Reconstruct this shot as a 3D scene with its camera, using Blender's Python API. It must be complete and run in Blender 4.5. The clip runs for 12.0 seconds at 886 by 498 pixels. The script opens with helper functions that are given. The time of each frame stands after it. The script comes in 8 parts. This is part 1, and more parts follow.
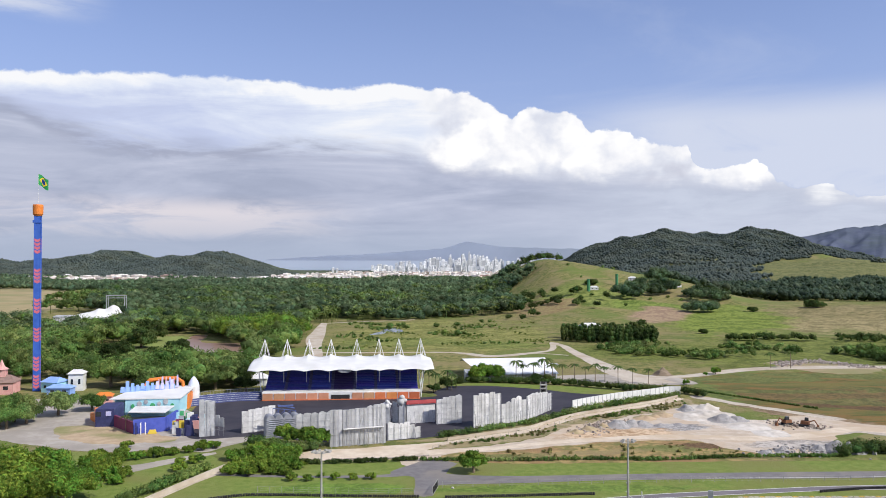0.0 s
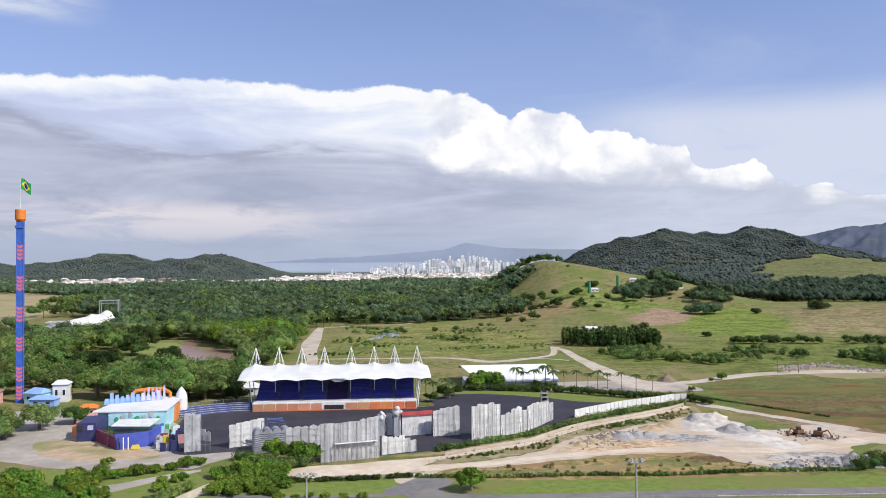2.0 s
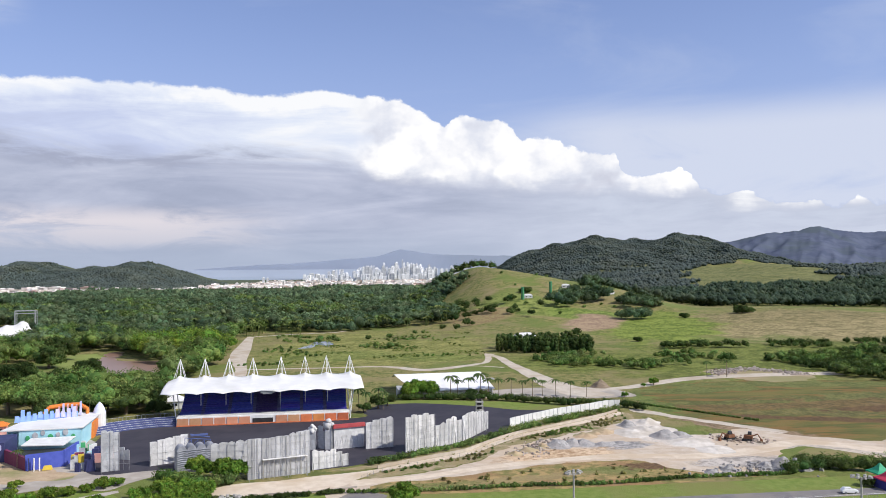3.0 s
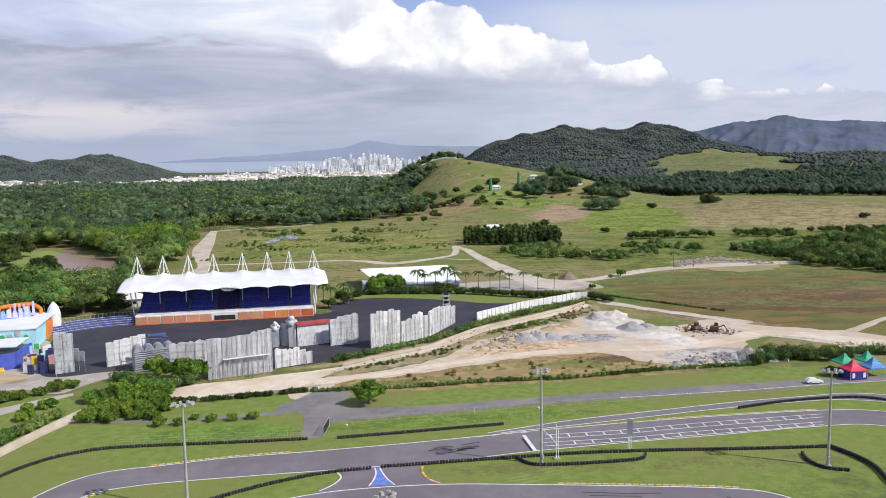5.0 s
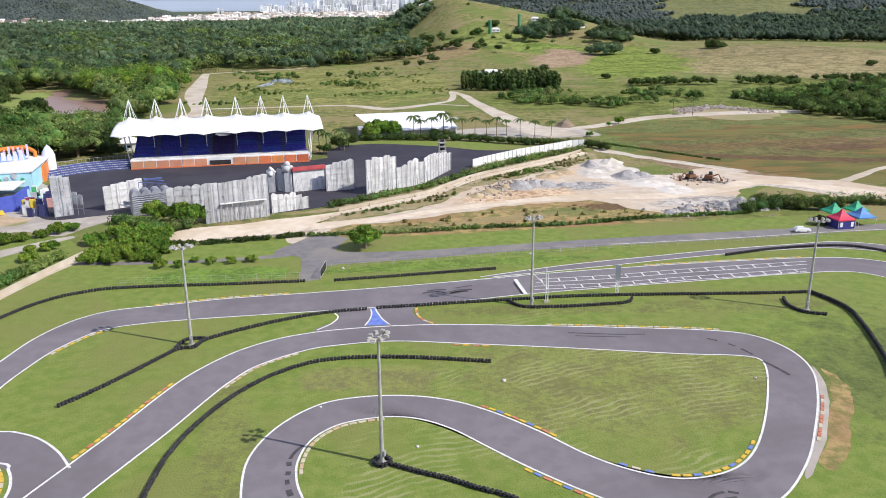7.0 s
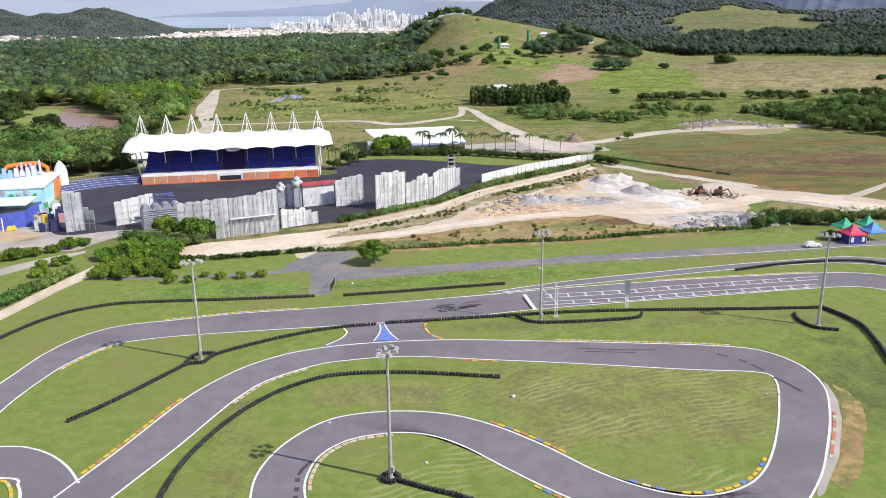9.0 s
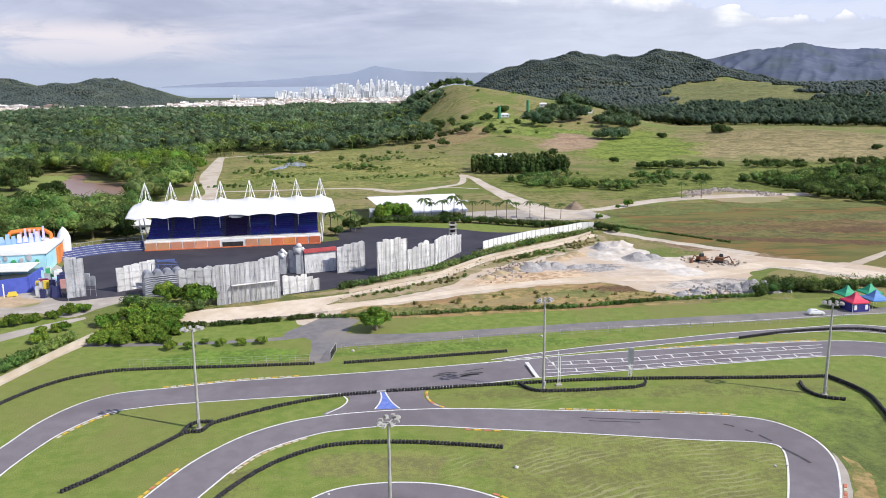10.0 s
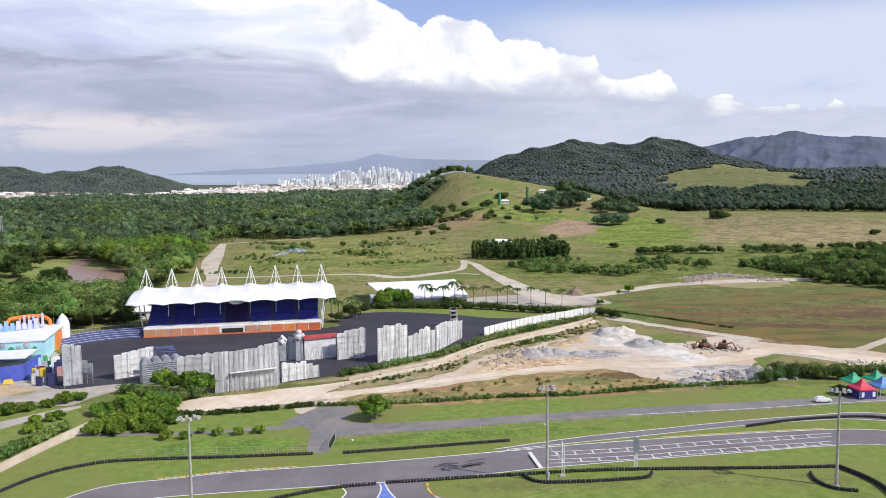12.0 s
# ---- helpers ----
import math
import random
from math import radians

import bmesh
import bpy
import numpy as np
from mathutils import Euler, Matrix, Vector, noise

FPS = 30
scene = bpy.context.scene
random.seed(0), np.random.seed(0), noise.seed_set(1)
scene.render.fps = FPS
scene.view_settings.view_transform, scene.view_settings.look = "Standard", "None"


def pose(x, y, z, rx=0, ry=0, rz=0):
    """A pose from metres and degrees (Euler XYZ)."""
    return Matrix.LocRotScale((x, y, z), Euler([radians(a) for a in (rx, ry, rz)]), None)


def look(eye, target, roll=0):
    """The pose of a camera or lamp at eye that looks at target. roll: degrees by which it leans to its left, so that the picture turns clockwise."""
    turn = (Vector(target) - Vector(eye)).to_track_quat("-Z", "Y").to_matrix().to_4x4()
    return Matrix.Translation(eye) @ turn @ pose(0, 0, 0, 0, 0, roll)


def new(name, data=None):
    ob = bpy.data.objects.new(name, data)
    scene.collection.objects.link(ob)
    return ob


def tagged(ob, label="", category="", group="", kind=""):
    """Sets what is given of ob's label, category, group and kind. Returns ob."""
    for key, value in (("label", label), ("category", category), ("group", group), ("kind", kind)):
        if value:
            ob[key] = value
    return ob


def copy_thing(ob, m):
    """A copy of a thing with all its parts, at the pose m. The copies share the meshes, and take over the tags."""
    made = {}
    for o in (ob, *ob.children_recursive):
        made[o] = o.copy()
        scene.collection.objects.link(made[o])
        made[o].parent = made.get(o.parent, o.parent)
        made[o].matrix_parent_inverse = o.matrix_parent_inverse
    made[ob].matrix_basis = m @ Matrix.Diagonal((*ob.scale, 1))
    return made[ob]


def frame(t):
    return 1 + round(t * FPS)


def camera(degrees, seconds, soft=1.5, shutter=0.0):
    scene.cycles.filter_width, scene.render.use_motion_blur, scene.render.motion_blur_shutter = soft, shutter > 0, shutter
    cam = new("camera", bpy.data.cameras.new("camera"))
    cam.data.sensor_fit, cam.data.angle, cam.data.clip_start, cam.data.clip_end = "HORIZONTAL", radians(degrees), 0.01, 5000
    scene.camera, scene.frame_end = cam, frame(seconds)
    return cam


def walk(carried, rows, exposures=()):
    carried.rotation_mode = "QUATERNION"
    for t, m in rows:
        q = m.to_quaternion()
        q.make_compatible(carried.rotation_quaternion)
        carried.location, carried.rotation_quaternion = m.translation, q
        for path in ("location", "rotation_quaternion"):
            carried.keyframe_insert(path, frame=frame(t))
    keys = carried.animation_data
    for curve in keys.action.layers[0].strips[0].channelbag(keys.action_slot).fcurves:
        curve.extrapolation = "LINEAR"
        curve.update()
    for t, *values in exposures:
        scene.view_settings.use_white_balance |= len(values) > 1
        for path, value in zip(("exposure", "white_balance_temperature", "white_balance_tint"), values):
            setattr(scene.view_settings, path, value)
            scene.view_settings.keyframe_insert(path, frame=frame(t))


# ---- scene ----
cam = camera(58.0, 12.0, soft=0.9)
# seconds, eye x y z, yaw, pitch, roll
ROWS = [
    (0, 0, -0, 58.07, -0, 0.72, 0.12),
    (0.5, 0.49, 2.79, 58.62, 0.16, 0.58, 0.12),
    (1, 0.77, 5.88, 58.86, 0.15, 0.54, -0.05),
    (1.5, 0.82, 9.07, 59.05, 0.06, 0.66, -0.2),
    (2, 1.24, 11.69, 59.34, -0.03, 0.81, -0.22),
    (2.5, 1.31, 14.52, 59.38, -2.81, 1.17, -0.34),
    (2.7, 1.34, 15.7, 59.52, -3.61, 1.22, -0.36),
    (3.2, 1.92, 18.93, 59.58, -5.55, 1.25, -0.5),
    (3.7, 2.5, 22.17, 59.64, -7.05, 0.75, -0.65),
    (4, 2.85, 24.11, 59.68, -7.35, -0.55, -0.75),
    (4.3, 3.19, 26.05, 59.71, -7.27, -2.18, -0.8),
    (4.5, 3.33, 26.52, 59.78, -7.16, -3.39, -0.79),
    (5, 3.64, 27.41, 59.8, -6.95, -6.56, -0.78),
    (5.5, 4, 27.79, 59.97, -6.83, -8.72, -0.78),
    (6, 4.17, 27.35, 59.94, -7.01, -11.93, -0.77),
    (6.5, 4.23, 26.93, 60, -7.17, -14.44, -0.61),
    (7, 4.13, 26.7, 59.9, -7.05, -17.51, -0.29),
    (7.2, 4.02, 26.65, 59.89, -7.01, -18.16, -0.15),
    (8, 4.12, 26.6, 59.97, -6.68, -19.6, -0.3),
    (8.8, 4.23, 26.54, 60.05, -6.37, -18.11, -0.46),
    (9, 4.19, 26.63, 60.04, -6.36, -16.46, -0.49),
    (9.5, 4.04, 26.82, 60.03, -6.39, -13.49, -0.39),
    (10, 3.95, 26.82, 60.08, -6.35, -11.69, -0.36),
    (10.5, 3.93, 26.79, 60.2, -6.35, -8.87, -0.39),
    (11, 3.93, 27.11, 60.19, -6.36, -6.78, -0.4),
    (11.5, 3.92, 27.2, 60.3, -6.34, -5.93, -0.4),
    (12, 3.99, 27.08, 60.31, -6.33, -5.59, -0.45),
]


def aim(x, y, z, yaw, pitch, roll):
    a, p = radians(yaw), radians(pitch)
    eye = Vector((x, y, z))
    return look(eye, eye + Vector((-math.sin(a) * math.cos(p), math.cos(a) * math.cos(p), math.sin(p))), roll)


walk(cam, [(t, aim(*r)) for t, *r in ROWS], exposures=((0, 0.03), (2.5, 0.06), (4.5, 0.0), (5.0, 0.06), (5.5, 0.10), (6.0, 0.14), (6.5, 0.22), (7.0, 0.27), (8.0, 0.33), (9.0, 0.32), (9.5, 0.26), (10.0, 0.25), (10.5, 0.21), (11.0, 0.15), (12, 0.14)))

# ---- light ----
SUN_DIR = Vector((0.655, -0.345, 0.672)).normalized()
world = bpy.data.worlds.new("world")
scene.world = world
world.use_nodes = True
wt = world.node_tree
wt.nodes.clear()


class Nodes:
    """Short hand for building a node tree."""

    def __init__(self, tree):
        self.t = tree

    def add(self, kind):
        return self.t.nodes.new(kind)

    def put(self, sock, v):
        if isinstance(v, bpy.types.NodeSocket):
            self.t.links.new(v, sock)
        elif v is not None:
            sock.default_value = v

    def math(self, op, a, b=None, c=None, clamp=False):
        n = self.add("ShaderNodeMath")
        n.operation, n.use_clamp = op, clamp
        for s, v in zip(n.inputs, (a, b, c)):
            self.put(s, v)
        return n.outputs[0]

    def mix(self, f, a, b, blend="MIX"):
        n = self.add("ShaderNodeMix")
        n.data_type, n.blend_type = "RGBA", blend
        self.put(n.inputs[0], f)
        for s, v in ((n.inputs[6], a), (n.inputs[7], b)):
            self.put(s, (*v, 1.0) if isinstance(v, tuple) and len(v) == 3 else v)
        return n.outputs[2]

    def ramp(self, f, stops, mode="LINEAR"):
        n = self.add("ShaderNodeValToRGB")
        e = n.color_ramp.elements
        n.color_ramp.interpolation = mode
        while len(e) < len(stops):
            e.new(0.5)
        for el, (p, c) in zip(e, stops):
            el.position = p
            el.color = (c, c, c, 1) if isinstance(c, (int, float)) else (*c, 1)
        self.put(n.inputs[0], f)
        return n.outputs[0]

    def noise(self, vec, scale, detail=4.0, rough=0.55, dist=0.0):
        n = self.add("ShaderNodeTexNoise")
        self.put(n.inputs["Vector"], vec)
        n.inputs["Scale"].default_value = scale
        n.inputs["Detail"].default_value = detail
        n.inputs["Roughness"].default_value = rough
        n.inputs["Distortion"].default_value = dist
        return n.outputs[0]

    def voronoi(self, vec, scale, feature="SMOOTH_F1"):
        n = self.add("ShaderNodeTexVoronoi")
        n.feature = feature
        self.put(n.inputs["Vector"], vec)
        n.inputs["Scale"].default_value = scale
        return n.outputs[0]

    def smooth(self, v, lo, hi, a=0.0, b=1.0):
        n = self.add("ShaderNodeMapRange")
        n.interpolation_type = "SMOOTHSTEP"
        for s, x in zip(n.inputs, (v, lo, hi, a, b)):
            self.put(s, x)
        return n.outputs[0]

    def xyz(self, x, y, z):
        n = self.add("ShaderNodeCombineXYZ")
        for s, v in zip(n.inputs, (x, y, z)):
            self.put(s, v)
        return n.outputs[0]


def build_sky():
    w = Nodes(wt)
    gen = w.add("ShaderNodeTexCoord").outputs["Generated"]
    sep = w.add("ShaderNodeSeparateXYZ")
    w.put(sep.inputs[0], gen)
    x, y, z = sep.outputs
    flat = w.math("SQRT", w.math("ADD", w.math("MULTIPLY", x, x), w.math("MULTIPLY", y, y)))
    el = w.math("DIVIDE", z, w.math("MAXIMUM", flat, 0.02))
    az = w.math("ARCTAN2", x, y)
    sky = w.add("ShaderNodeTexSky")
    sky.sky_type = "NISHITA"
    sky.sun_disc = False
    sky.sun_elevation = math.asin(SUN_DIR.z)
    sky.sun_rotation = math.atan2(SUN_DIR.x, SUN_DIR.y)
    sky.air_density, sky.dust_density, sky.ozone_density = 1.0, 0.6, 1.0
    blue = w.mix(1.0, sky.outputs[0], (0.121, 0.120, 0.153), "MULTIPLY")
    pos = w.xyz(az, w.math("MULTIPLY", el, 1.25), 0.0)
    # thin high haze over the blue
    wisp = w.noise(w.xyz(w.math("MULTIPLY", az, 0.8), w.math("MULTIPLY", el, 3.2), 3.0), 3.2, 6, 0.6, 0.6)
    blue = w.mix(w.math("MULTIPLY", w.smooth(el, 0.36, 0.02, 0.22, 0.85), w.smooth(el, 1.1, 0.4)), blue, (0.40, 0.505, 0.82))
    blue = w.mix(w.math("MULTIPLY", w.smooth(wisp, 0.50, 0.75), 0.16), blue, (0.80, 0.84, 0.93))
    # upper outline of the large cloud bank, by azimuth
    a01 = w.math("DIVIDE", w.math("ADD", az, 0.5), 1.0, clamp=True)
    top = w.ramp(a01, [(0.000, 0.210), (0.050, 0.215), (0.184, 0.220), (0.255, 0.221), (0.316, 0.222), (0.343, 0.214), (0.434, 0.222), (0.483, 0.218), (0.532, 0.211), (0.554, 0.197), (0.585, 0.179), (0.606, 0.193), (0.652, 0.188), (0.672, 0.173), (0.682, 0.158), (0.716, 0.161), (0.740, 0.147), (0.796, 0.140), (0.808, 0.114), (0.818, 0.107), (0.875, 0.115), (0.899, 0.094), (0.941, 0.083), (1.000, 0.070)])
    warp = w.math("MULTIPLY", w.math("SUBTRACT", w.noise(pos, 11, 4, 0.6), 0.5), 0.11)
    warp2 = w.math("MULTIPLY", w.math("SUBTRACT", w.noise(w.xyz(el, az, 4.0), 13, 4, 0.6), 0.5), 0.11)
    wx, wy = w.math("ADD", az, warp), w.math("ADD", w.math("MULTIPLY", el, 1.3), warp2)
    billow = w.voronoi(w.xyz(wx, wy, 0.0), 13.0)
    billow2 = w.voronoi(w.xyz(wx, wy, 0.3), 38.0)
    fuzz = w.noise(pos, 42, 5, 0.6)
    rightw = w.smooth(az, -0.12, 0.05, 0.5, 1.0)
    bump = w.math("ADD", w.math("MULTIPLY", w.math("SUBTRACT", 0.36, billow), 0.022), w.math("MULTIPLY", w.math("SUBTRACT", 0.4, billow2), 0.013))
    bump = w.math("ADD", w.math("MULTIPLY", bump, rightw), w.math("MULTIPLY", w.math("SUBTRACT", fuzz, 0.5), 0.016))
    edge = w.math("SUBTRACT", w.math("ADD", top, bump), el)
    mask = w.smooth(edge, -0.001, w.smooth(az, -0.1, 0.02, 0.0045, 0.003))
    # inside the bank: pale anvil over a grey layered belly, crisp white heads to the right
    layers = w.noise(w.xyz(w.math("MULTIPLY", az, 1.0), w.math("MULTIPLY", el, 6.5), 1.7), 3.4, 7, 0.58, 0.7)
    layers2 = w.noise(w.xyz(w.math("MULTIPLY", az, 1.0), w.math("MULTIPLY", el, 4.5), 8.1), 8.0, 6, 0.62, 0.5)
    belly = w.ramp(a01, [(0.0, 0.176), (0.04, 0.156), (0.09, 0.140), (0.17, 0.133), (0.24, 0.136), (0.33, 0.141), (0.40, 0.140), (0.45, 0.134), (0.50, 0.114), (0.57, 0.104), (0.65, 0.101), (0.72, 0.095), (0.81, 0.088), (0.94, 0.083), (1.0, 0.071)])
    lip = w.math("MULTIPLY", w.math("SUBTRACT", layers2, 0.5), 0.045)
    lip = w.math("ADD", lip, w.math("MULTIPLY", w.math("SUBTRACT", billow, 0.4), w.math("MULTIPLY", rightw, 0.032)))
    over = w.math("SUBTRACT", el, w.math("ADD", belly, lip))
    soft = w.smooth(az, -0.2, 0.06, 0.016, 0.015)
    bright = w.smooth(over, w.math("MULTIPLY", soft, -1.0), soft)
    rim = w.smooth(edge, 0.034, 0.002)
    ice = w.ramp(w.math("ADD", w.math("MULTIPLY", rim, 0.62), w.math("ADD", w.math("MULTIPLY", w.math("SUBTRACT", layers, 0.5), 1.3), w.math("ADD", w.smooth(az, -0.30, -0.08, 0.40, 0.62), w.math("MULTIPLY", w.math("SUBTRACT", layers2, 0.5), 0.7)))), [(0.0, (0.52, 0.57, 0.77)), (0.35, (0.60, 0.67, 0.90)), (0.7, (0.80, 0.86, 1.0)), (0.95, (1.0, 1.01, 1.04))])
    puffs = w.math("ADD", w.math("MULTIPLY", w.math("SUBTRACT", 0.42, billow), 1.3), w.math("ADD", w.math("MULTIPLY", w.math("SUBTRACT", 0.38, billow2), 0.8), w.math("MULTIPLY", w.math("SUBTRACT", fuzz, 0.5), 0.6)))
    head = w.ramp(w.math("ADD", w.math("ADD", 0.76, w.math("MULTIPLY", puffs, 1.15)), w.math("MULTIPLY", w.smooth(over, 0.05, 0.0), -0.18)), [(0.0, (0.66, 0.68, 0.79)), (0.4, (0.80, 0.83, 0.93)), (0.75, (1.02, 1.02, 1.05)), (1.0, (1.12, 1.12, 1.12))])
    upper = w.mix(w.smooth(w.math("ADD", az, w.math("ADD", warp, w.math("MULTIPLY", w.math("SUBTRACT", 0.4, billow), 0.08))), -0.05, 0.0), ice, head)
    grey = w.ramp(w.math("ADD", w.math("MULTIPLY", layers, 0.75), w.math("MULTIPLY", layers2, 0.25)), [(0.30, (0.35, 0.395, 0.53)), (0.45, (0.44, 0.485, 0.635)), (0.58, (0.555, 0.595, 0.745)), (0.72, (0.74, 0.76, 0.87))])
    grey = w.mix(w.math("MULTIPLY", w.smooth(az, 0.0, 0.34), w.smooth(layers2, 0.2, 0.7, 0.3, 0.8)), grey, (0.69, 0.745, 0.88))
    # a lighter, faintly pink bank low on the left
    low = w.math("MULTIPLY", w.smooth(az, -0.06, -0.26), w.math("MULTIPLY", w.smooth(el, 0.080, 0.054), w.smooth(w.math("ADD", el, w.math("MULTIPLY", lip, 0.6)), 0.018, 0.034)))
    grey = w.mix(w.math("MULTIPLY", low, w.smooth(layers2, 0.34, 0.58, 0.1, 1.0)), grey, (0.82, 0.77, 0.82))
    lipline = w.math("MULTIPLY", w.smooth(over, -0.022, -0.006), w.smooth(az, -0.02, -0.16, 0.2, 0.95))
    grey = w.mix(w.math("MULTIPLY", lipline, w.smooth(layers2, 0.36, 0.56)), grey, (0.36, 0.39, 0.52))
    body = w.mix(bright, grey, upper)
    # veil towards the horizon
    body = w.mix(w.smooth(el, 0.070, 0.0, 0.0, 0.8), body, w.mix(w.smooth(az, 0.05, 0.3), (0.44, 0.51, 0.66), (0.64, 0.69, 0.83)))
    col = w.mix(mask, blue, body)
    # a small separate cloud, upper left, and wisps to the right
    w2 = w.noise(w.xyz(az, w.math("MULTIPLY", el, 3.0), 5.0), 6.0, 5, 0.6, 0.8)
    veil = w.math("MULTIPLY", w.smooth(az, 0.08, 0.30), w.math("MULTIPLY", w.smooth(el, 0.212, 0.158), w.smooth(w2, 0.05, 0.48, 0.35, 1.0)))
    col = w.mix(w.math("MULTIPLY", w.math("MULTIPLY", veil, 0.85), w.math("SUBTRACT", 1.0, mask)), col, (0.72, 0.77, 0.91))
    puff = w.math("MULTIPLY", w.smooth(az, -0.38, -0.50), w.math("MULTIPLY", w.smooth(el, 0.260, 0.288), w.smooth(w2, 0.36, 0.62)))
    col = w.mix(w.math("MULTIPLY", puff, 0.7), col, (0.86, 0.88, 0.93))
    bg = w.add("ShaderNodeBackground")
    w.put(bg.inputs[0], col)
    bg.inputs[1].default_value = SKY_STRENGTH
    out = w.add("ShaderNodeOutputWorld")
    wt.links.new(bg.outputs[0], out.inputs[0])


SKY_STRENGTH = 0.92
build_sky()
sun = new("sun", bpy.data.lights.new("sun", "SUN"))
sun.data.energy, sun.data.angle, sun.data.color = 4.6, radians(0.6), (1.0, 0.95, 0.86)
sun.matrix_world = look(SUN_DIR * 100, (0, 0, 0))
tagged(sun, "the sun", "sun", kind="structure")


# ---- materials ----
def material(name, c1, c2=None, scale=1.0, rough=0.9, c3=None, scale3=0.1, metal=0.0, bump=0.0, bump_scale=None, detail=5.0, spec=0.3, island=0.0, obrand=0.0, stretch=None, lo=0.35, hi=0.65):
    """Two-scale mottled surface: c1/c2 by fine noise, c3 by broad patches."""
    m = bpy.data.materials.new(name)
    m.use_nodes = True
    n = Nodes(m.node_tree)
    b = m.node_tree.nodes["Principled BSDF"]
    pos = n.add("ShaderNodeNewGeometry").outputs["Position"]
    if stretch:
        mp = n.add("ShaderNodeMapping")
        n.put(mp.inputs[0], pos)
        mp.inputs["Scale"].default_value = stretch
        pos = mp.outputs[0]
    c2 = c2 or tuple(v * 0.8 for v in c1)
    col = n.mix(n.smooth(n.noise(pos, scale, detail, 0.6), lo, hi), c1, c2)
    if c3:
        col = n.mix(n.smooth(n.noise(pos, scale3, 4, 0.55, 0.5), 0.42, 0.68), col, c3)
    for amount, node, out in ((island, "ShaderNodeNewGeometry", "Random Per Island"), (obrand, "ShaderNodeObjectInfo", "Random")):
        if amount:
            r = n.add(node).outputs[out]
            hsv = n.add("ShaderNodeHueSaturation")
            n.put(hsv.inputs["Value"], n.smooth(r, 0, 1, 1 - amount, 1 + amount))
            n.put(hsv.inputs["Hue"], n.math("ADD", 0.5, n.math("MULTIPLY", n.math("SUBTRACT", n.math("FRACT", n.math("MULTIPLY", r, 7.31)), 0.5), 0.05 * amount / 0.3)))
            n.put(hsv.inputs["Color"], col)
            col = hsv.outputs[0]
    n.put(b.inputs["Base Color"], col)
    b.inputs["Roughness"].default_value = rough
    b.inputs["Metallic"].default_value = metal
    b.inputs["Specular IOR Level"].default_value = spec
    if bump:
        bp = n.add("ShaderNodeBump")
        bp.inputs["Strength"].default_value = bump
        bp.inputs["Distance"].default_value = 0.3
        n.put(bp.inputs["Height"], n.noise(pos, bump_scale or scale * 2, 4, 0.6))
        n.put(b.inputs["Normal"], bp.outputs[0])
    return m


M = {}
M["asphalt"] = material("asphalt", (0.158, 0.142, 0.154), (0.182, 0.166, 0.178), 0.35, 0.85, (0.140, 0.124, 0.134), 0.05, bump=0.12, bump_scale=6)
M["asphalt_service"] = material("asphalt_service", (0.15, 0.14, 0.145), (0.19, 0.18, 0.18), 0.4, 0.88, (0.22, 0.20, 0.18), 0.08)
M["arena_floor"] = material("arena_floor", (0.030, 0.028, 0.040), (0.039, 0.036, 0.048), 0.3, 0.8, (0.050, 0.047, 0.058), 0.05)
M["white_line"] = material("white_line", (0.72, 0.71, 0.70), (0.55, 0.54, 0.52), 1.5, 0.7)
M["concrete"] = material("concrete", (0.34, 0.305, 0.265), (0.42, 0.38, 0.335), 0.25, 0.9, (0.30, 0.27, 0.235), 0.06)
M["sand"] = material("sand", (0.44, 0.36, 0.28), (0.53, 0.455, 0.37), 0.25, 0.95, (0.47, 0.365, 0.26), 0.05, bump=0.5, bump_scale=0.8)
M["pale_sand"] = material("pale_sand", (0.52, 0.475, 0.42), (0.62, 0.58, 0.53), 0.3, 0.95, (0.43, 0.385, 0.33), 0.09, bump=0.6, bump_scale=0.6)
M["track_sand"] = material("track_sand", (0.55, 0.46, 0.355), (0.63, 0.545, 0.44), 0.3, 0.95, (0.50, 0.40, 0.29), 0.07, bump=0.4, bump_scale=0.8)
M["bank"] = material("bank", (0.36, 0.285, 0.185), (0.165, 0.165, 0.06), 0.28, 0.95, (0.27, 0.215, 0.11), 0.08, bump=0.9, bump_scale=1.2, detail=8)
M["gravel"] = material("gravel", (0.25, 0.245, 0.245), (0.37, 0.36, 0.35), 0.9, 0.95, (0.33, 0.31, 0.30), 0.25, bump=1.0, bump_scale=2.2, detail=8)
M["path_dirt"] = material("path_dirt", (0.44, 0.385, 0.315), (0.53, 0.475, 0.40), 0.25, 0.95, (0.40, 0.33, 0.25), 0.06)
M["tan_field"] = material("tan_field", (0.30, 0.24, 0.12), (0.36, 0.29, 0.16), 0.03, 0.95, (0.24, 0.23, 0.10), 0.01, detail=8)
M["dirt"] = material("dirt", (0.38, 0.28, 0.18), (0.47, 0.36, 0.24), 0.3, 0.95, (0.22, 0.22, 0.09), 0.06, bump=0.5)
M["grass_mown"] = material("grass_mown", (0.128, 0.184, 0.030), (0.182, 0.226, 0.050), 0.4, 0.95, (0.176, 0.186, 0.052), 0.035, bump=0.6, bump_scale=3, detail=9)


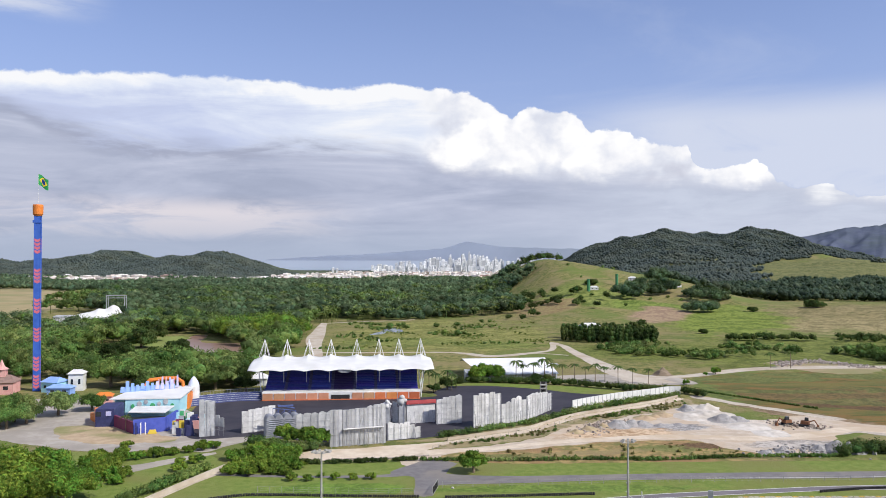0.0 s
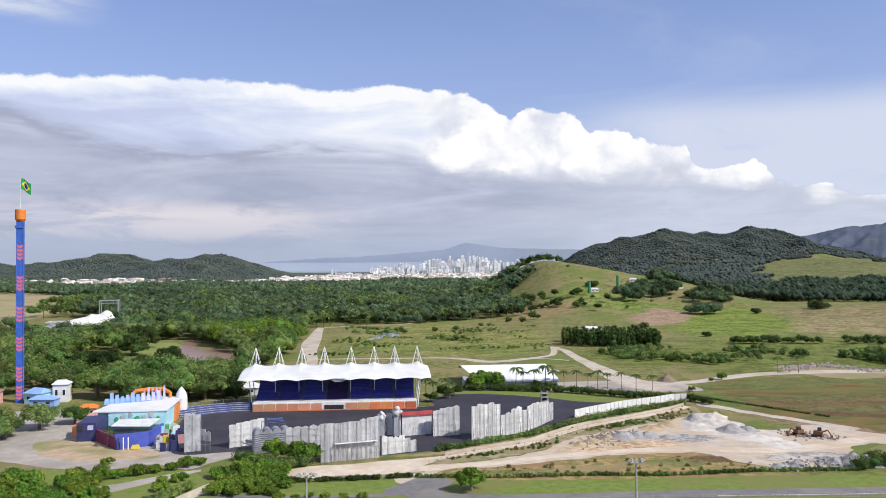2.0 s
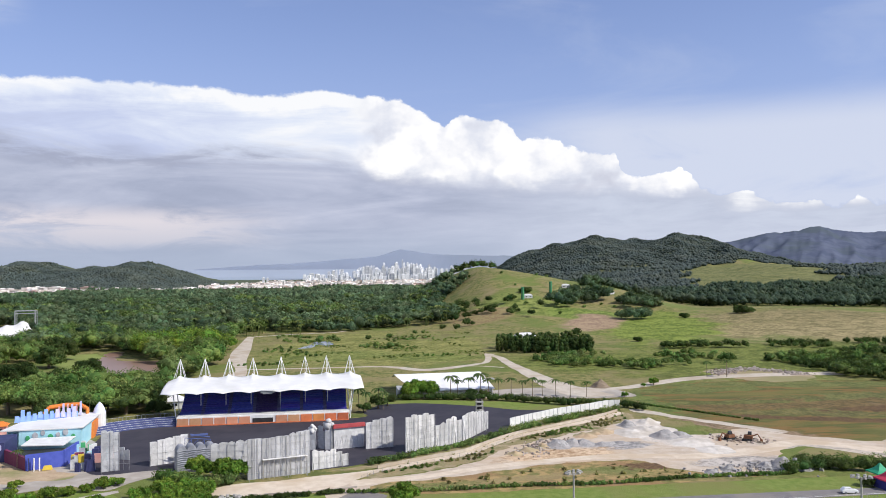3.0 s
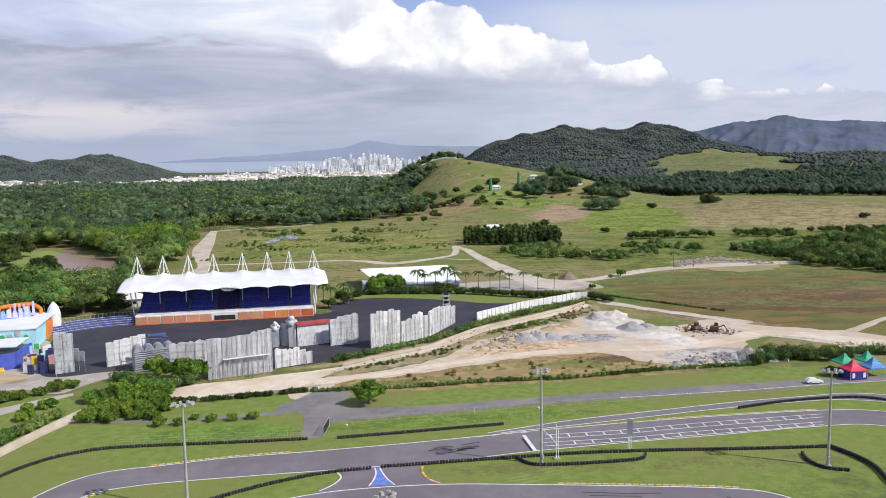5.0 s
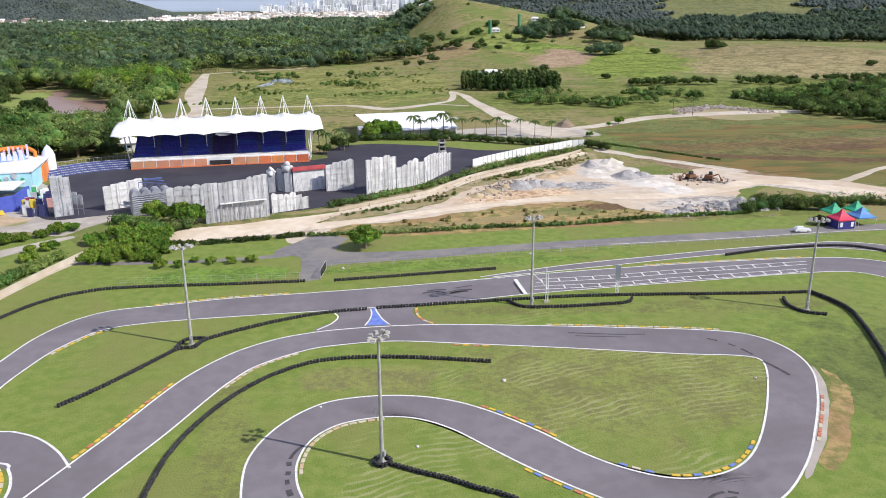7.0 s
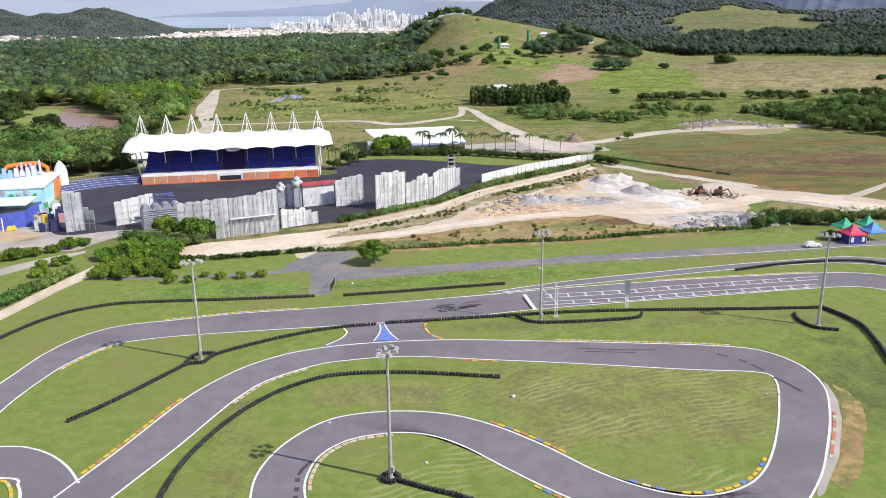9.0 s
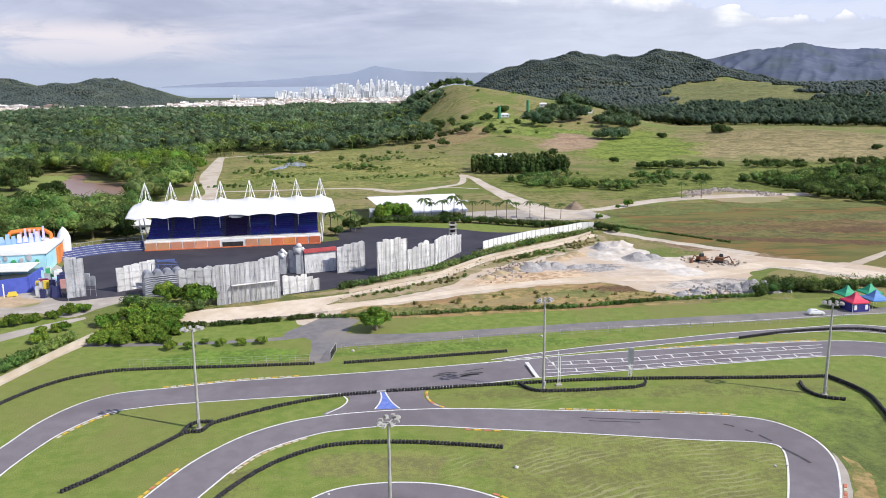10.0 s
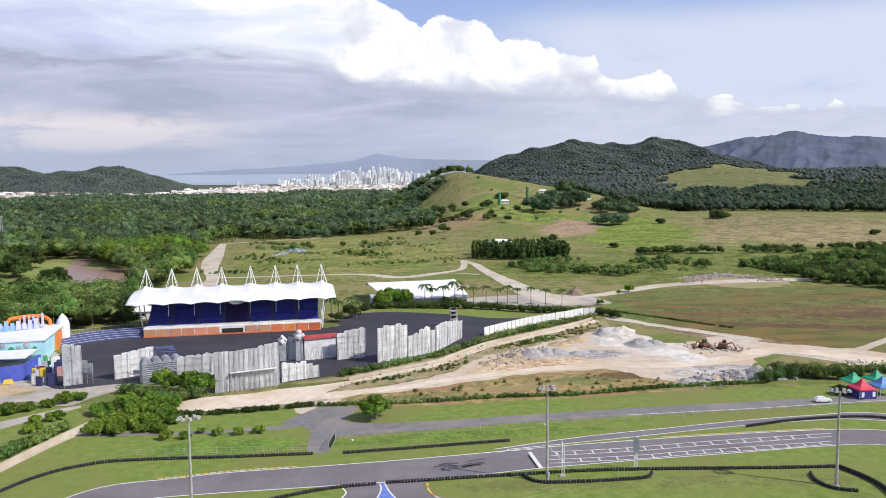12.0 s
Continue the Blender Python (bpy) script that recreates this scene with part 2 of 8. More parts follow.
def mow_rings(m, centres):
    """Faint mowing arcs about plan points."""
    n = Nodes(m.node_tree)
    b = m.node_tree.nodes["Principled BSDF"]
    pos = n.add("ShaderNodeNewGeometry").outputs["Position"]
    col = b.inputs["Base Color"].links[0].from_socket
    for cx, cy, r in centres:
        v = n.add("ShaderNodeVectorMath")
        v.operation = "DISTANCE"
        n.put(v.inputs[0], pos)
        v.inputs[1].default_value = (cx, cy, 0.02)
        far = n.add("ShaderNodeVectorMath")
        far.operation = "DISTANCE"
        n.put(far.inputs[0], pos)
        far.inputs[1].default_value = (cx + 30, cy - 120, 0.02)
        d = n.math("ADD", far.outputs["Value"], n.math("MULTIPLY", n.noise(pos, 0.12, 3), 4.0))
        wave = n.math("SINE", n.math("MULTIPLY", d, 4.6))
        f = n.math("MULTIPLY", n.smooth(wave, 0.0, 1.0), n.math("MULTIPLY", n.smooth(v.outputs["Value"], r, r * 0.8), n.smooth(n.noise(pos, 0.07, 3), 0.42, 0.62)))
        col = n.mix(n.math("MULTIPLY", f, 0.6), col, (0.31, 0.30, 0.15))
    n.put(b.inputs["Base Color"], col)


def zones(m, areas, warp_scale=0.05, warp=1.1, grain=0.5):
    """Areas of other growth or soil, with soft ragged limits: x, y, half sizes, turn, two colours."""
    n = Nodes(m.node_tree)
    b = m.node_tree.nodes["Principled BSDF"]
    pos = n.add("ShaderNodeNewGeometry").outputs["Position"]
    col = b.inputs["Base Color"].links[0].from_socket
    ragged = n.math("MULTIPLY", n.math("SUBTRACT", n.noise(pos, warp_scale, 7, 0.68, 0.4), 0.5), warp * 2)
    fine = n.smooth(n.math("ADD", n.math("MULTIPLY", n.noise(pos, grain, 7, 0.75), 0.6), n.math("MULTIPLY", n.noise(pos, grain * 0.22, 5, 0.65, 0.5), 0.4)), 0.42, 0.58)
    for cx, cy, rx, ry, turn, c1, c2 in areas:
        mp = n.add("ShaderNodeMapping")
        mp.vector_type = "TEXTURE"
        n.put(mp.inputs[0], pos)
        mp.inputs["Location"].default_value = (cx, cy, 0)
        mp.inputs["Rotation"].default_value = (0, 0, turn)
        mp.inputs["Scale"].default_value = (rx, ry, 1e6)
        v = n.add("ShaderNodeVectorMath")
        v.operation = "LENGTH"
        n.put(v.inputs[0], mp.outputs[0])
        col = n.mix(n.smooth(n.math("ADD", v.outputs["Value"], ragged), 1.15, 0.8), col, n.mix(fine, tuple(v * 0.66 for v in c1), tuple(v * 1.2 for v in c2)))
    n.put(b.inputs["Base Color"], col)


zones(M["grass_mown"], (
    (-25, 203, 21, 5, 0.0, (0.125, 0.215, 0.028), (0.135, 0.215, 0.032)),
    (30, 203, 40, 3, 0.04, (0.130, 0.205, 0.030), (0.140, 0.205, 0.036)),
    (104, 118, 26, 44, 0.3, (0.120, 0.160, 0.040), (0.112, 0.140, 0.034)),
    (48, 141, 30, 17, -0.2, (0.215, 0.215, 0.072), (0.165, 0.190, 0.046)),
    (6, 146, 13, 5, 0.0, (0.225, 0.215, 0.085), (0.175, 0.190, 0.050)),
    (-14, 128, 4, 22, 0.1, (0.205, 0.210, 0.066), (0.155, 0.185, 0.042)),
    (60, 171, 44, 3, -0.08, (0.200, 0.205, 0.062), (0.150, 0.185, 0.042)),
), 0.11, 1.1, 0.8)
mow_rings(M["grass_mown"], ((48, 141, 34), (12, 118, 14)))
M["grass_dry"] = material("grass_dry", (0.36, 0.255, 0.11), (0.15, 0.150, 0.045), 0.3, 0.95, (0.27, 0.165, 0.08), 0.08, bump=0.9, bump_scale=1.2, detail=8, lo=0.40, hi=0.60)
zones(M["grass_dry"], (
    (70, 247, 14, 4, 0.1, (0.175, 0.195, 0.052), (0.165, 0.165, 0.055)),
    (82, 250, 8, 4, 0.0, (0.15, 0.085, 0.042), (0.135, 0.085, 0.040)),
    (42, 240, 22, 3, 0.2, (0.36, 0.27, 0.13), (0.24, 0.19, 0.085)),
    (16, 236, 14, 3, 0.1, (0.155, 0.17, 0.05), (0.19, 0.17, 0.06)),
    (96, 236, 16, 2.5, 0.1, (0.18, 0.19, 0.06), (0.21, 0.17, 0.075)),
), 0.22, 1.3, 1.0)
M["field_brown"] = material("field_brown", (0.070, 0.084, 0.018), (0.185, 0.110, 0.034), 0.11, 0.95, (0.140, 0.128, 0.034), 0.035, bump=1.0, bump_scale=0.7, stretch=(0.38, 1.5, 1), detail=12, lo=0.43, hi=0.57)
zones(M["field_brown"], (
    (200, 348, 80, 18, 0.1, (0.127, 0.099, 0.032), (0.145, 0.097, 0.037)),
    (285, 335, 60, 22, 0.0, (0.166, 0.120, 0.055), (0.175, 0.120, 0.055)),
    (235, 362, 60, 9, 0.0, (0.105, 0.120, 0.030), (0.131, 0.128, 0.039)),
    (180, 325, 34, 8, -0.2, (0.113, 0.116, 0.032), (0.139, 0.122, 0.040)),
    (160, 352, 30, 5, 0.0, (0.101, 0.116, 0.028), (0.123, 0.123, 0.035)),
    (185, 308, 46, 5, -0.3, (0.118, 0.071, 0.030), (0.109, 0.065, 0.028)),
    (222, 330, 34, 7, 0.1, (0.118, 0.068, 0.028), (0.113, 0.070, 0.030)),
    (116, 358, 10, 48, 0.0, (0.101, 0.139, 0.028), (0.123, 0.147, 0.034)),
    (150, 388, 40, 9, 0.1, (0.109, 0.135, 0.030), (0.127, 0.135, 0.037)),
    (235, 396, 110, 9, -0.1, (0.113, 0.135, 0.031), (0.127, 0.135, 0.039)),
    (128, 300, 36, 10, -0.8, (0.210, 0.147, 0.081), (0.236, 0.170, 0.104)),
), 0.07, 1.6)
zones(M["sand"], (
    (103, 297, 13, 26, 0.1, (0.66, 0.61, 0.55), (0.50, 0.44, 0.38)),
    (80, 277, 13, 6, 0.1, (0.29, 0.28, 0.275), (0.38, 0.36, 0.34)),
    (58, 267, 21, 7, 0.25, (0.48, 0.31, 0.17), (0.50, 0.38, 0.26)),
    (112, 252, 18, 6, 0.1, (0.34, 0.31, 0.28), (0.42, 0.38, 0.34)),
    (150, 264, 26, 6, -0.45, (0.50, 0.45, 0.39), (0.44, 0.38, 0.31)),
), 0.16, 0.8)
M["white_paint"] = material("white_paint", (0.74, 0.74, 0.73), (0.64, 0.64, 0.63), 0.4, 0.5)
M["canopy"] = material("canopy", (0.74, 0.74, 0.73), (0.67, 0.67, 0.66), 0.15, 0.55, (0.62, 0.62, 0.60), 0.06)
M["seat_blue"] = material("seat_blue", (0.035, 0.042, 0.29), (0.052, 0.060, 0.35), 0.8, 0.5, obrand=0.2)
M["orange_panel"] = material("orange_panel", (0.58, 0.21, 0.075), (0.50, 0.17, 0.06), 0.4, 0.6, obrand=0.2)
M["steel"] = material("steel", (0.42, 0.43, 0.44), (0.34, 0.35, 0.36), 0.8, 0.5, metal=0.3)
M["pole_grey"] = material("pole_grey", (0.40, 0.39, 0.36), (0.30, 0.29, 0.27), 0.7, 0.7)
M["dark"] = material("dark", (0.02, 0.02, 0.022), (0.035, 0.034, 0.035), 0.9, 0.8)
M["rubber"] = material("rubber", (0.022, 0.022, 0.024), (0.045, 0.044, 0.045), 2.0, 0.75, obrand=0.3)
M["bark"] = material("bark", (0.17, 0.13, 0.09), (0.24, 0.19, 0.14), 2.0, 0.95)
M["water_brown"] = material("water_brown", (0.25, 0.155, 0.115), (0.29, 0.185, 0.14), 0.02, 0.3, spec=0.25, bump=0.03, bump_scale=0.6)
M["pond"] = material("pond", (0.22, 0.25, 0.28), (0.26, 0.29, 0.31), 0.1, 0.2, spec=0.5)
M["sea"] = material("sea", (0.27, 0.32, 0.38), (0.30, 0.35, 0.41), 0.002, 0.7)


def foliage(name, c1, c2, isl=0.3, c3=None, scale3=0.02, cell=0.13, tint=0.4, relief=0.9, relief_scale=0.9):
    """Leaves: every crown has a tint of its own, with leafy relief and some light through the leaf."""
    m = material(name, c1, c2, 0.22, 0.8, c3, scale3, island=isl, spec=0.15)
    n = Nodes(m.node_tree)
    b = m.node_tree.nodes["Principled BSDF"]
    pos = n.add("ShaderNodeNewGeometry").outputs["Position"]
    plan = n.add("ShaderNodeMapping")
    n.put(plan.inputs[0], pos)
    plan.inputs["Scale"].default_value = (1, 1, 0)
    vor = n.add("ShaderNodeTexVoronoi")
    n.put(vor.inputs["Vector"], plan.outputs[0])
    vor.inputs["Scale"].default_value = cell
    rgb = n.add("ShaderNodeSeparateColor")
    n.put(rgb.inputs[0], vor.outputs["Color"])
    hsv = n.add("ShaderNodeHueSaturation")
    n.put(hsv.inputs["Value"], n.smooth(rgb.outputs[0], 0, 1, 1 - tint, 1 + tint))
    n.put(hsv.inputs["Hue"], n.smooth(rgb.outputs[1], 0, 1, 0.475, 0.515))
    n.put(hsv.inputs["Color"], b.inputs["Base Color"].links[0].from_socket)
    src = hsv.outputs[0]
    n.put(b.inputs["Base Color"], src)
    bp = n.add("ShaderNodeBump")
    bp.inputs["Strength"].default_value = relief
    bp.inputs["Distance"].default_value = 0.9 / relief_scale
    n.put(bp.inputs["Height"], n.noise(pos, relief_scale, 3, 0.7))
    n.put(b.inputs["Normal"], bp.outputs[0])
    tr = n.add("ShaderNodeBsdfTranslucent")
    n.put(tr.inputs[0], n.mix(0.5, src, (0.17, 0.28, 0.04)))
    mx = n.add("ShaderNodeMixShader")
    mx.inputs[0].default_value = 0.3
    n.put(mx.inputs[1], b.outputs[0])
    n.put(mx.inputs[2], tr.outputs[0])
    n.put(m.node_tree.nodes["Material Output"].inputs[0], mx.outputs[0])
    return m


M["leaf_bright"] = foliage("leaf_bright", (0.105, 0.195, 0.026), (0.170, 0.285, 0.040), 0.4, tint=0.25)
M["leaf_mid"] = foliage("leaf_mid", (0.092, 0.168, 0.040), (0.145, 0.232, 0.058), 0.35, (0.165, 0.225, 0.075), 0.05, tint=0.4)
M["leaf_dark"] = foliage("leaf_dark", (0.045, 0.076, 0.022), (0.072, 0.11, 0.03), 0.4)
# woodland green, lightened and blued with some distance haze in the colour
M["leaf_far"] = foliage("leaf_far", (0.048, 0.088, 0.050), (0.084, 0.136, 0.068), 0.35, (0.128, 0.178, 0.086), 0.022, cell=0.085, tint=0.5, relief_scale=0.7)
M["leaf_deep"] = foliage("leaf_deep", (0.036, 0.062, 0.046), (0.060, 0.092, 0.058), 0.3, (0.080, 0.112, 0.066), 0.02, cell=0.08, tint=0.32, relief_scale=0.6)
# far hill leaves: distance haze is put into the greyed, bluish colour
M["leaf_hill_hazed"] = foliage("leaf_hill_hazed", (0.068, 0.092, 0.092), (0.094, 0.118, 0.106), 0.2, (0.114, 0.134, 0.110), 0.012, cell=0.05, tint=0.2, relief=0.5, relief_scale=0.35)
M["tuft"] = foliage("tuft", (0.25, 0.25, 0.09), (0.32, 0.29, 0.12), 0.3)
M["tuft_green"] = foliage("tuft_green", (0.16, 0.215, 0.05), (0.20, 0.25, 0.07), 0.3)
M["grass_yellow"] = material("grass_yellow", (0.205, 0.190, 0.070), (0.235, 0.185, 0.085), 0.05, 0.95, (0.190, 0.182, 0.065), 0.03, bump=0.8, bump_scale=0.6, stretch=(0.4, 1.5, 1), detail=9)
M["bare_earth"] = material("bare_earth", (0.30, 0.225, 0.13), (0.36, 0.28, 0.18), 0.06, 0.95, (0.24, 0.22, 0.10), 0.03, detail=8)
M["pasture"] = material("pasture", (0.17, 0.23, 0.05), (0.22, 0.265, 0.07), 0.06, 0.95, (0.21, 0.21, 0.075), 0.02, detail=8, bump=0.6, bump_scale=0.3)
M["leaf_dry"] = foliage("leaf_dry", (0.20, 0.19, 0.07), (0.26, 0.23, 0.09))
M["palm_leaf"] = foliage("palm_leaf", (0.050, 0.078, 0.024), (0.072, 0.105, 0.032))
M["palm_light"] = foliage("palm_light", (0.10, 0.145, 0.045), (0.15, 0.20, 0.06), 0.3, cell=0.11)


# ---- geometry helpers ----
class Geo:
    """Collects vertices and faces of one mesh."""

    def __init__(self):
        self.v, self.f = [], []

    def quad(self, a, b, c, d):
        i = len(self.v)
        self.v += [tuple(a), tuple(b), tuple(c), tuple(d)]
        self.f.append((i, i + 1, i + 2, i + 3))
        return self

    def box(self, c, s, yaw=0.0, taper=1.0):
        ca, sa = math.cos(yaw), math.sin(yaw)
        i = len(self.v)
        for z, k in ((-0.5, 1.0), (0.5, taper)):
            for x, y in ((-0.5, -0.5), (0.5, -0.5), (0.5, 0.5), (-0.5, 0.5)):
                X, Y = x * s[0] * k, y * s[1] * k
                self.v.append((c[0] + X * ca - Y * sa, c[1] + X * sa + Y * ca, c[2] + z * s[2]))
        self.f += [tuple(i + k for k in q) for q in ((3, 2, 1, 0), (4, 5, 6, 7), (0, 1, 5, 4), (1, 2, 6, 5), (2, 3, 7, 6), (3, 0, 4, 7))]
        return self

    def tube(self, p, q, r0, r1=None, n=8):
        r1 = r0 if r1 is None else r1
        p, q = Vector(p), Vector(q)
        d = (q - p).normalized()
        a = d.orthogonal().normalized()
        b = d.cross(a)
        i = len(self.v)
        for c, r in ((p, r0), (q, r1)):
            for k in range(n):
                t = 2 * math.pi * k / n
                self.v.append(tuple(c + a * (r * math.cos(t)) + b * (r * math.sin(t))))
        for k in range(n):
            j = (k + 1) % n
            self.f.append((i + k, i + j, i + n + j, i + n + k))
        self.f.append(tuple(i + k for k in reversed(range(n))))
        self.f.append(tuple(i + n + k for k in range(n)))
        return self

    def prism(self, poly, z0, z1):
        i, n = len(self.v), len(poly)
        self.v += [(x, y, z0) for x, y in poly] + [(x, y, z1) for x, y in poly]
        self.f += [(i + k, i + (k + 1) % n, i + n + (k + 1) % n, i + n + k) for k in range(n)]
        self.f += [tuple(i + k for k in reversed(range(n))), tuple(i + n + k for k in range(n))]
        return self

    def lathe(self, c, prof, n=16):
        i = len(self.v)
        for r, z in prof:
            for k in range(n):
                t = 2 * math.pi * k / n
                self.v.append((c[0] + r * math.cos(t), c[1] + r * math.sin(t), c[2] + z))
        for a in range(len(prof) - 1):
            for k in range(n):
                j = (k + 1) % n
                self.f.append((i + a * n + k, i + a * n + j, i + (a + 1) * n + j, i + (a + 1) * n + k))
        return self

    def ribbon(self, left, right, z=0.0):
        i, n = len(self.v), len(left)
        for a, b in zip(left, right):
            self.v += [(a[0], a[1], z), (b[0], b[1], z)]
        self.f += [(i + 2 * k, i + 2 * k + 1, i + 2 * k + 3, i + 2 * k + 2) for k in range(n - 1)]
        return self


def mesh_of(name, g, mat, smooth=False):
    me = bpy.data.meshes.new(name)
    me.from_pydata(g.v, [], g.f)
    me.materials.append(mat)
    if smooth:
        me.shade_smooth()
    me.update()
    return me


def part(name, g, mat, parent=None, label="", smooth=False):
    ob = new(name, mesh_of(name, g, mat, smooth) if isinstance(g, Geo) else g)
    if parent:
        ob.parent = parent
    if label:
        tagged(ob, label)
    return ob


def thing(name, label, category, group="", kind="", at=(0, 0, 0), yaw=0.0):
    ob = new(name)
    ob.matrix_basis = pose(*at, 0, 0, yaw)
    return tagged(ob, label, category, group, kind)


def curve_pts(pts, step=1.0, closed=False):
    """Catmull-Rom through plan points, at even steps."""
    P = [Vector((*p, 0)) for p in pts]
    n = len(P)
    out = []
    for i in range(n if closed else n - 1):
        p1, p2 = P[i], P[(i + 1) % n]
        p0 = P[i - 1] if (i or closed) else 2 * p1 - p2
        p3 = P[(i + 2) % n] if (i + 2 < n or closed) else 2 * p2 - p1
        k = max(2, int((p2 - p1).length / (step / 3)))
        for j in range(k):
            t = j / k
            out.append(0.5 * (2 * p1 + (p2 - p0) * t + (2 * p0 - 5 * p1 + 4 * p2 - p3) * t * t + (3 * p1 - p0 - 3 * p2 + p3) * t ** 3))
    if not closed:
        out.append(P[-1])
    run = [out[0]]
    for q in out[1:]:
        if (q - run[-1]).length >= step:
            run.append(q)
    if not closed and (run[-1] - out[-1]).length > 0.05:
        run.append(out[-1])
    return [(q.x, q.y) for q in run]


def resample(pts, n):
    a = np.array(pts)
    s = np.r_[0, np.cumsum(np.hypot(*np.diff(a, axis=0).T))]
    t = np.linspace(0, s[-1], n)
    return list(zip(np.interp(t, s, a[:, 0]), np.interp(t, s, a[:, 1])))


def offset(pts, d):
    """The polyline shifted to its left by d."""
    a = np.array(pts, float)
    g = np.gradient(a, axis=0)
    g /= np.maximum(np.hypot(g[:, 0], g[:, 1]), 1e-6)[:, None]
    return [(x - gy * d, y + gx * d) for (x, y), (gx, gy) in zip(a, g)]


def patch(name, poly, mat, z, label, category="ground", rough=0.0, step=2.0, drape=False):
    """A flat area of ground with a soft, slightly ragged outline."""
    pts = curve_pts(poly, step, True)
    if rough:
        pts = [(x + rough * noise.noise((x * 0.13, y * 0.13, 1)) + 0.4 * rough * noise.noise((x * 0.6, y * 0.6, 5)),
                y + rough * noise.noise((x * 0.13, y * 0.13, 9)) + 0.4 * rough * noise.noise((x * 0.6, y * 0.6, 7))) for x, y in pts]
    bm = bmesh.new()
    bm.faces.new([bm.verts.new((x, y, z)) for x, y in pts])
    bmesh.ops.triangulate(bm, faces=bm.faces[:])
    me = bpy.data.meshes.new(name)
    bm.to_mesh(me)
    bm.free()
    for p in me.polygons:
        if p.normal.z < 0:
            p.flip()
    me.materials.append(mat)
    return tagged(new(name, me), label, category, kind="structure")


# ---- terrain ----
HILLS = [  # x, y, height, spread x, spread y
    (152, 1180, 60, 50, 210), (205, 1150, 52, 60, 200), (285, 1080, 34, 65, 170), (345, 1040, 12, 60, 150),
    (560, 2850, 98, 110, 420), (660, 2850, 128, 120, 420), (790, 2850, 146, 150, 420), (960, 2850, 150, 150, 420), (1125, 2850, 158, 125, 420), (1270, 2850, 100, 120, 420), (1400, 2850, 48, 150, 400),
    (-1150, 2850, 82, 120, 330), (-960, 2850, 60, 110, 330), (-790, 2850, 80, 115, 330), (-1330, 2850, 58, 130, 330), (-1800, 2800, 66, 280, 350),
    (700, 2050, 38, 170, 420), (1000, 2050, 54, 260, 430), (1400, 2050, 52, 300, 430),
    (430, 830, 12, 190, 170),
]


def height(x, y):
    """Ground height, with arrays."""
    x, y = np.asarray(x, float), np.asarray(y, float)
    s = np.zeros(np.broadcast(x, y).shape)
    for hx, hy, a, sx, sy in HILLS:
        s = s + (a * np.exp(-0.5 * (((x - hx) / sx) ** 2 + ((y - hy) / sy) ** 2))) ** 4
    h = s ** 0.25
    ridges = np.sin(x * 0.019 + 1.1 * np.sin(y * 0.008)) + 0.6 * np.sin(x * 0.043 - y * 0.012 + 2.0) + 0.4 * np.sin(x * 0.083 + 0.7 * np.sin(y * 0.03))
    ripple = np.sin(x * 0.021 + 1.3 * np.sin(y * 0.013)) * np.sin(y * 0.017 + 0.7) + 0.5 * np.sin(x * 0.052 + y * 0.034)
    return np.where(h < 2.0, h * h / 4.0 * 0.8, h - 1.2) + ripple * np.clip((h - 3) / 40, 0, 1) * 4.0 + ridges * np.clip((h - 25) / 120, 0, 1) * 8.0 * (y > 2000)


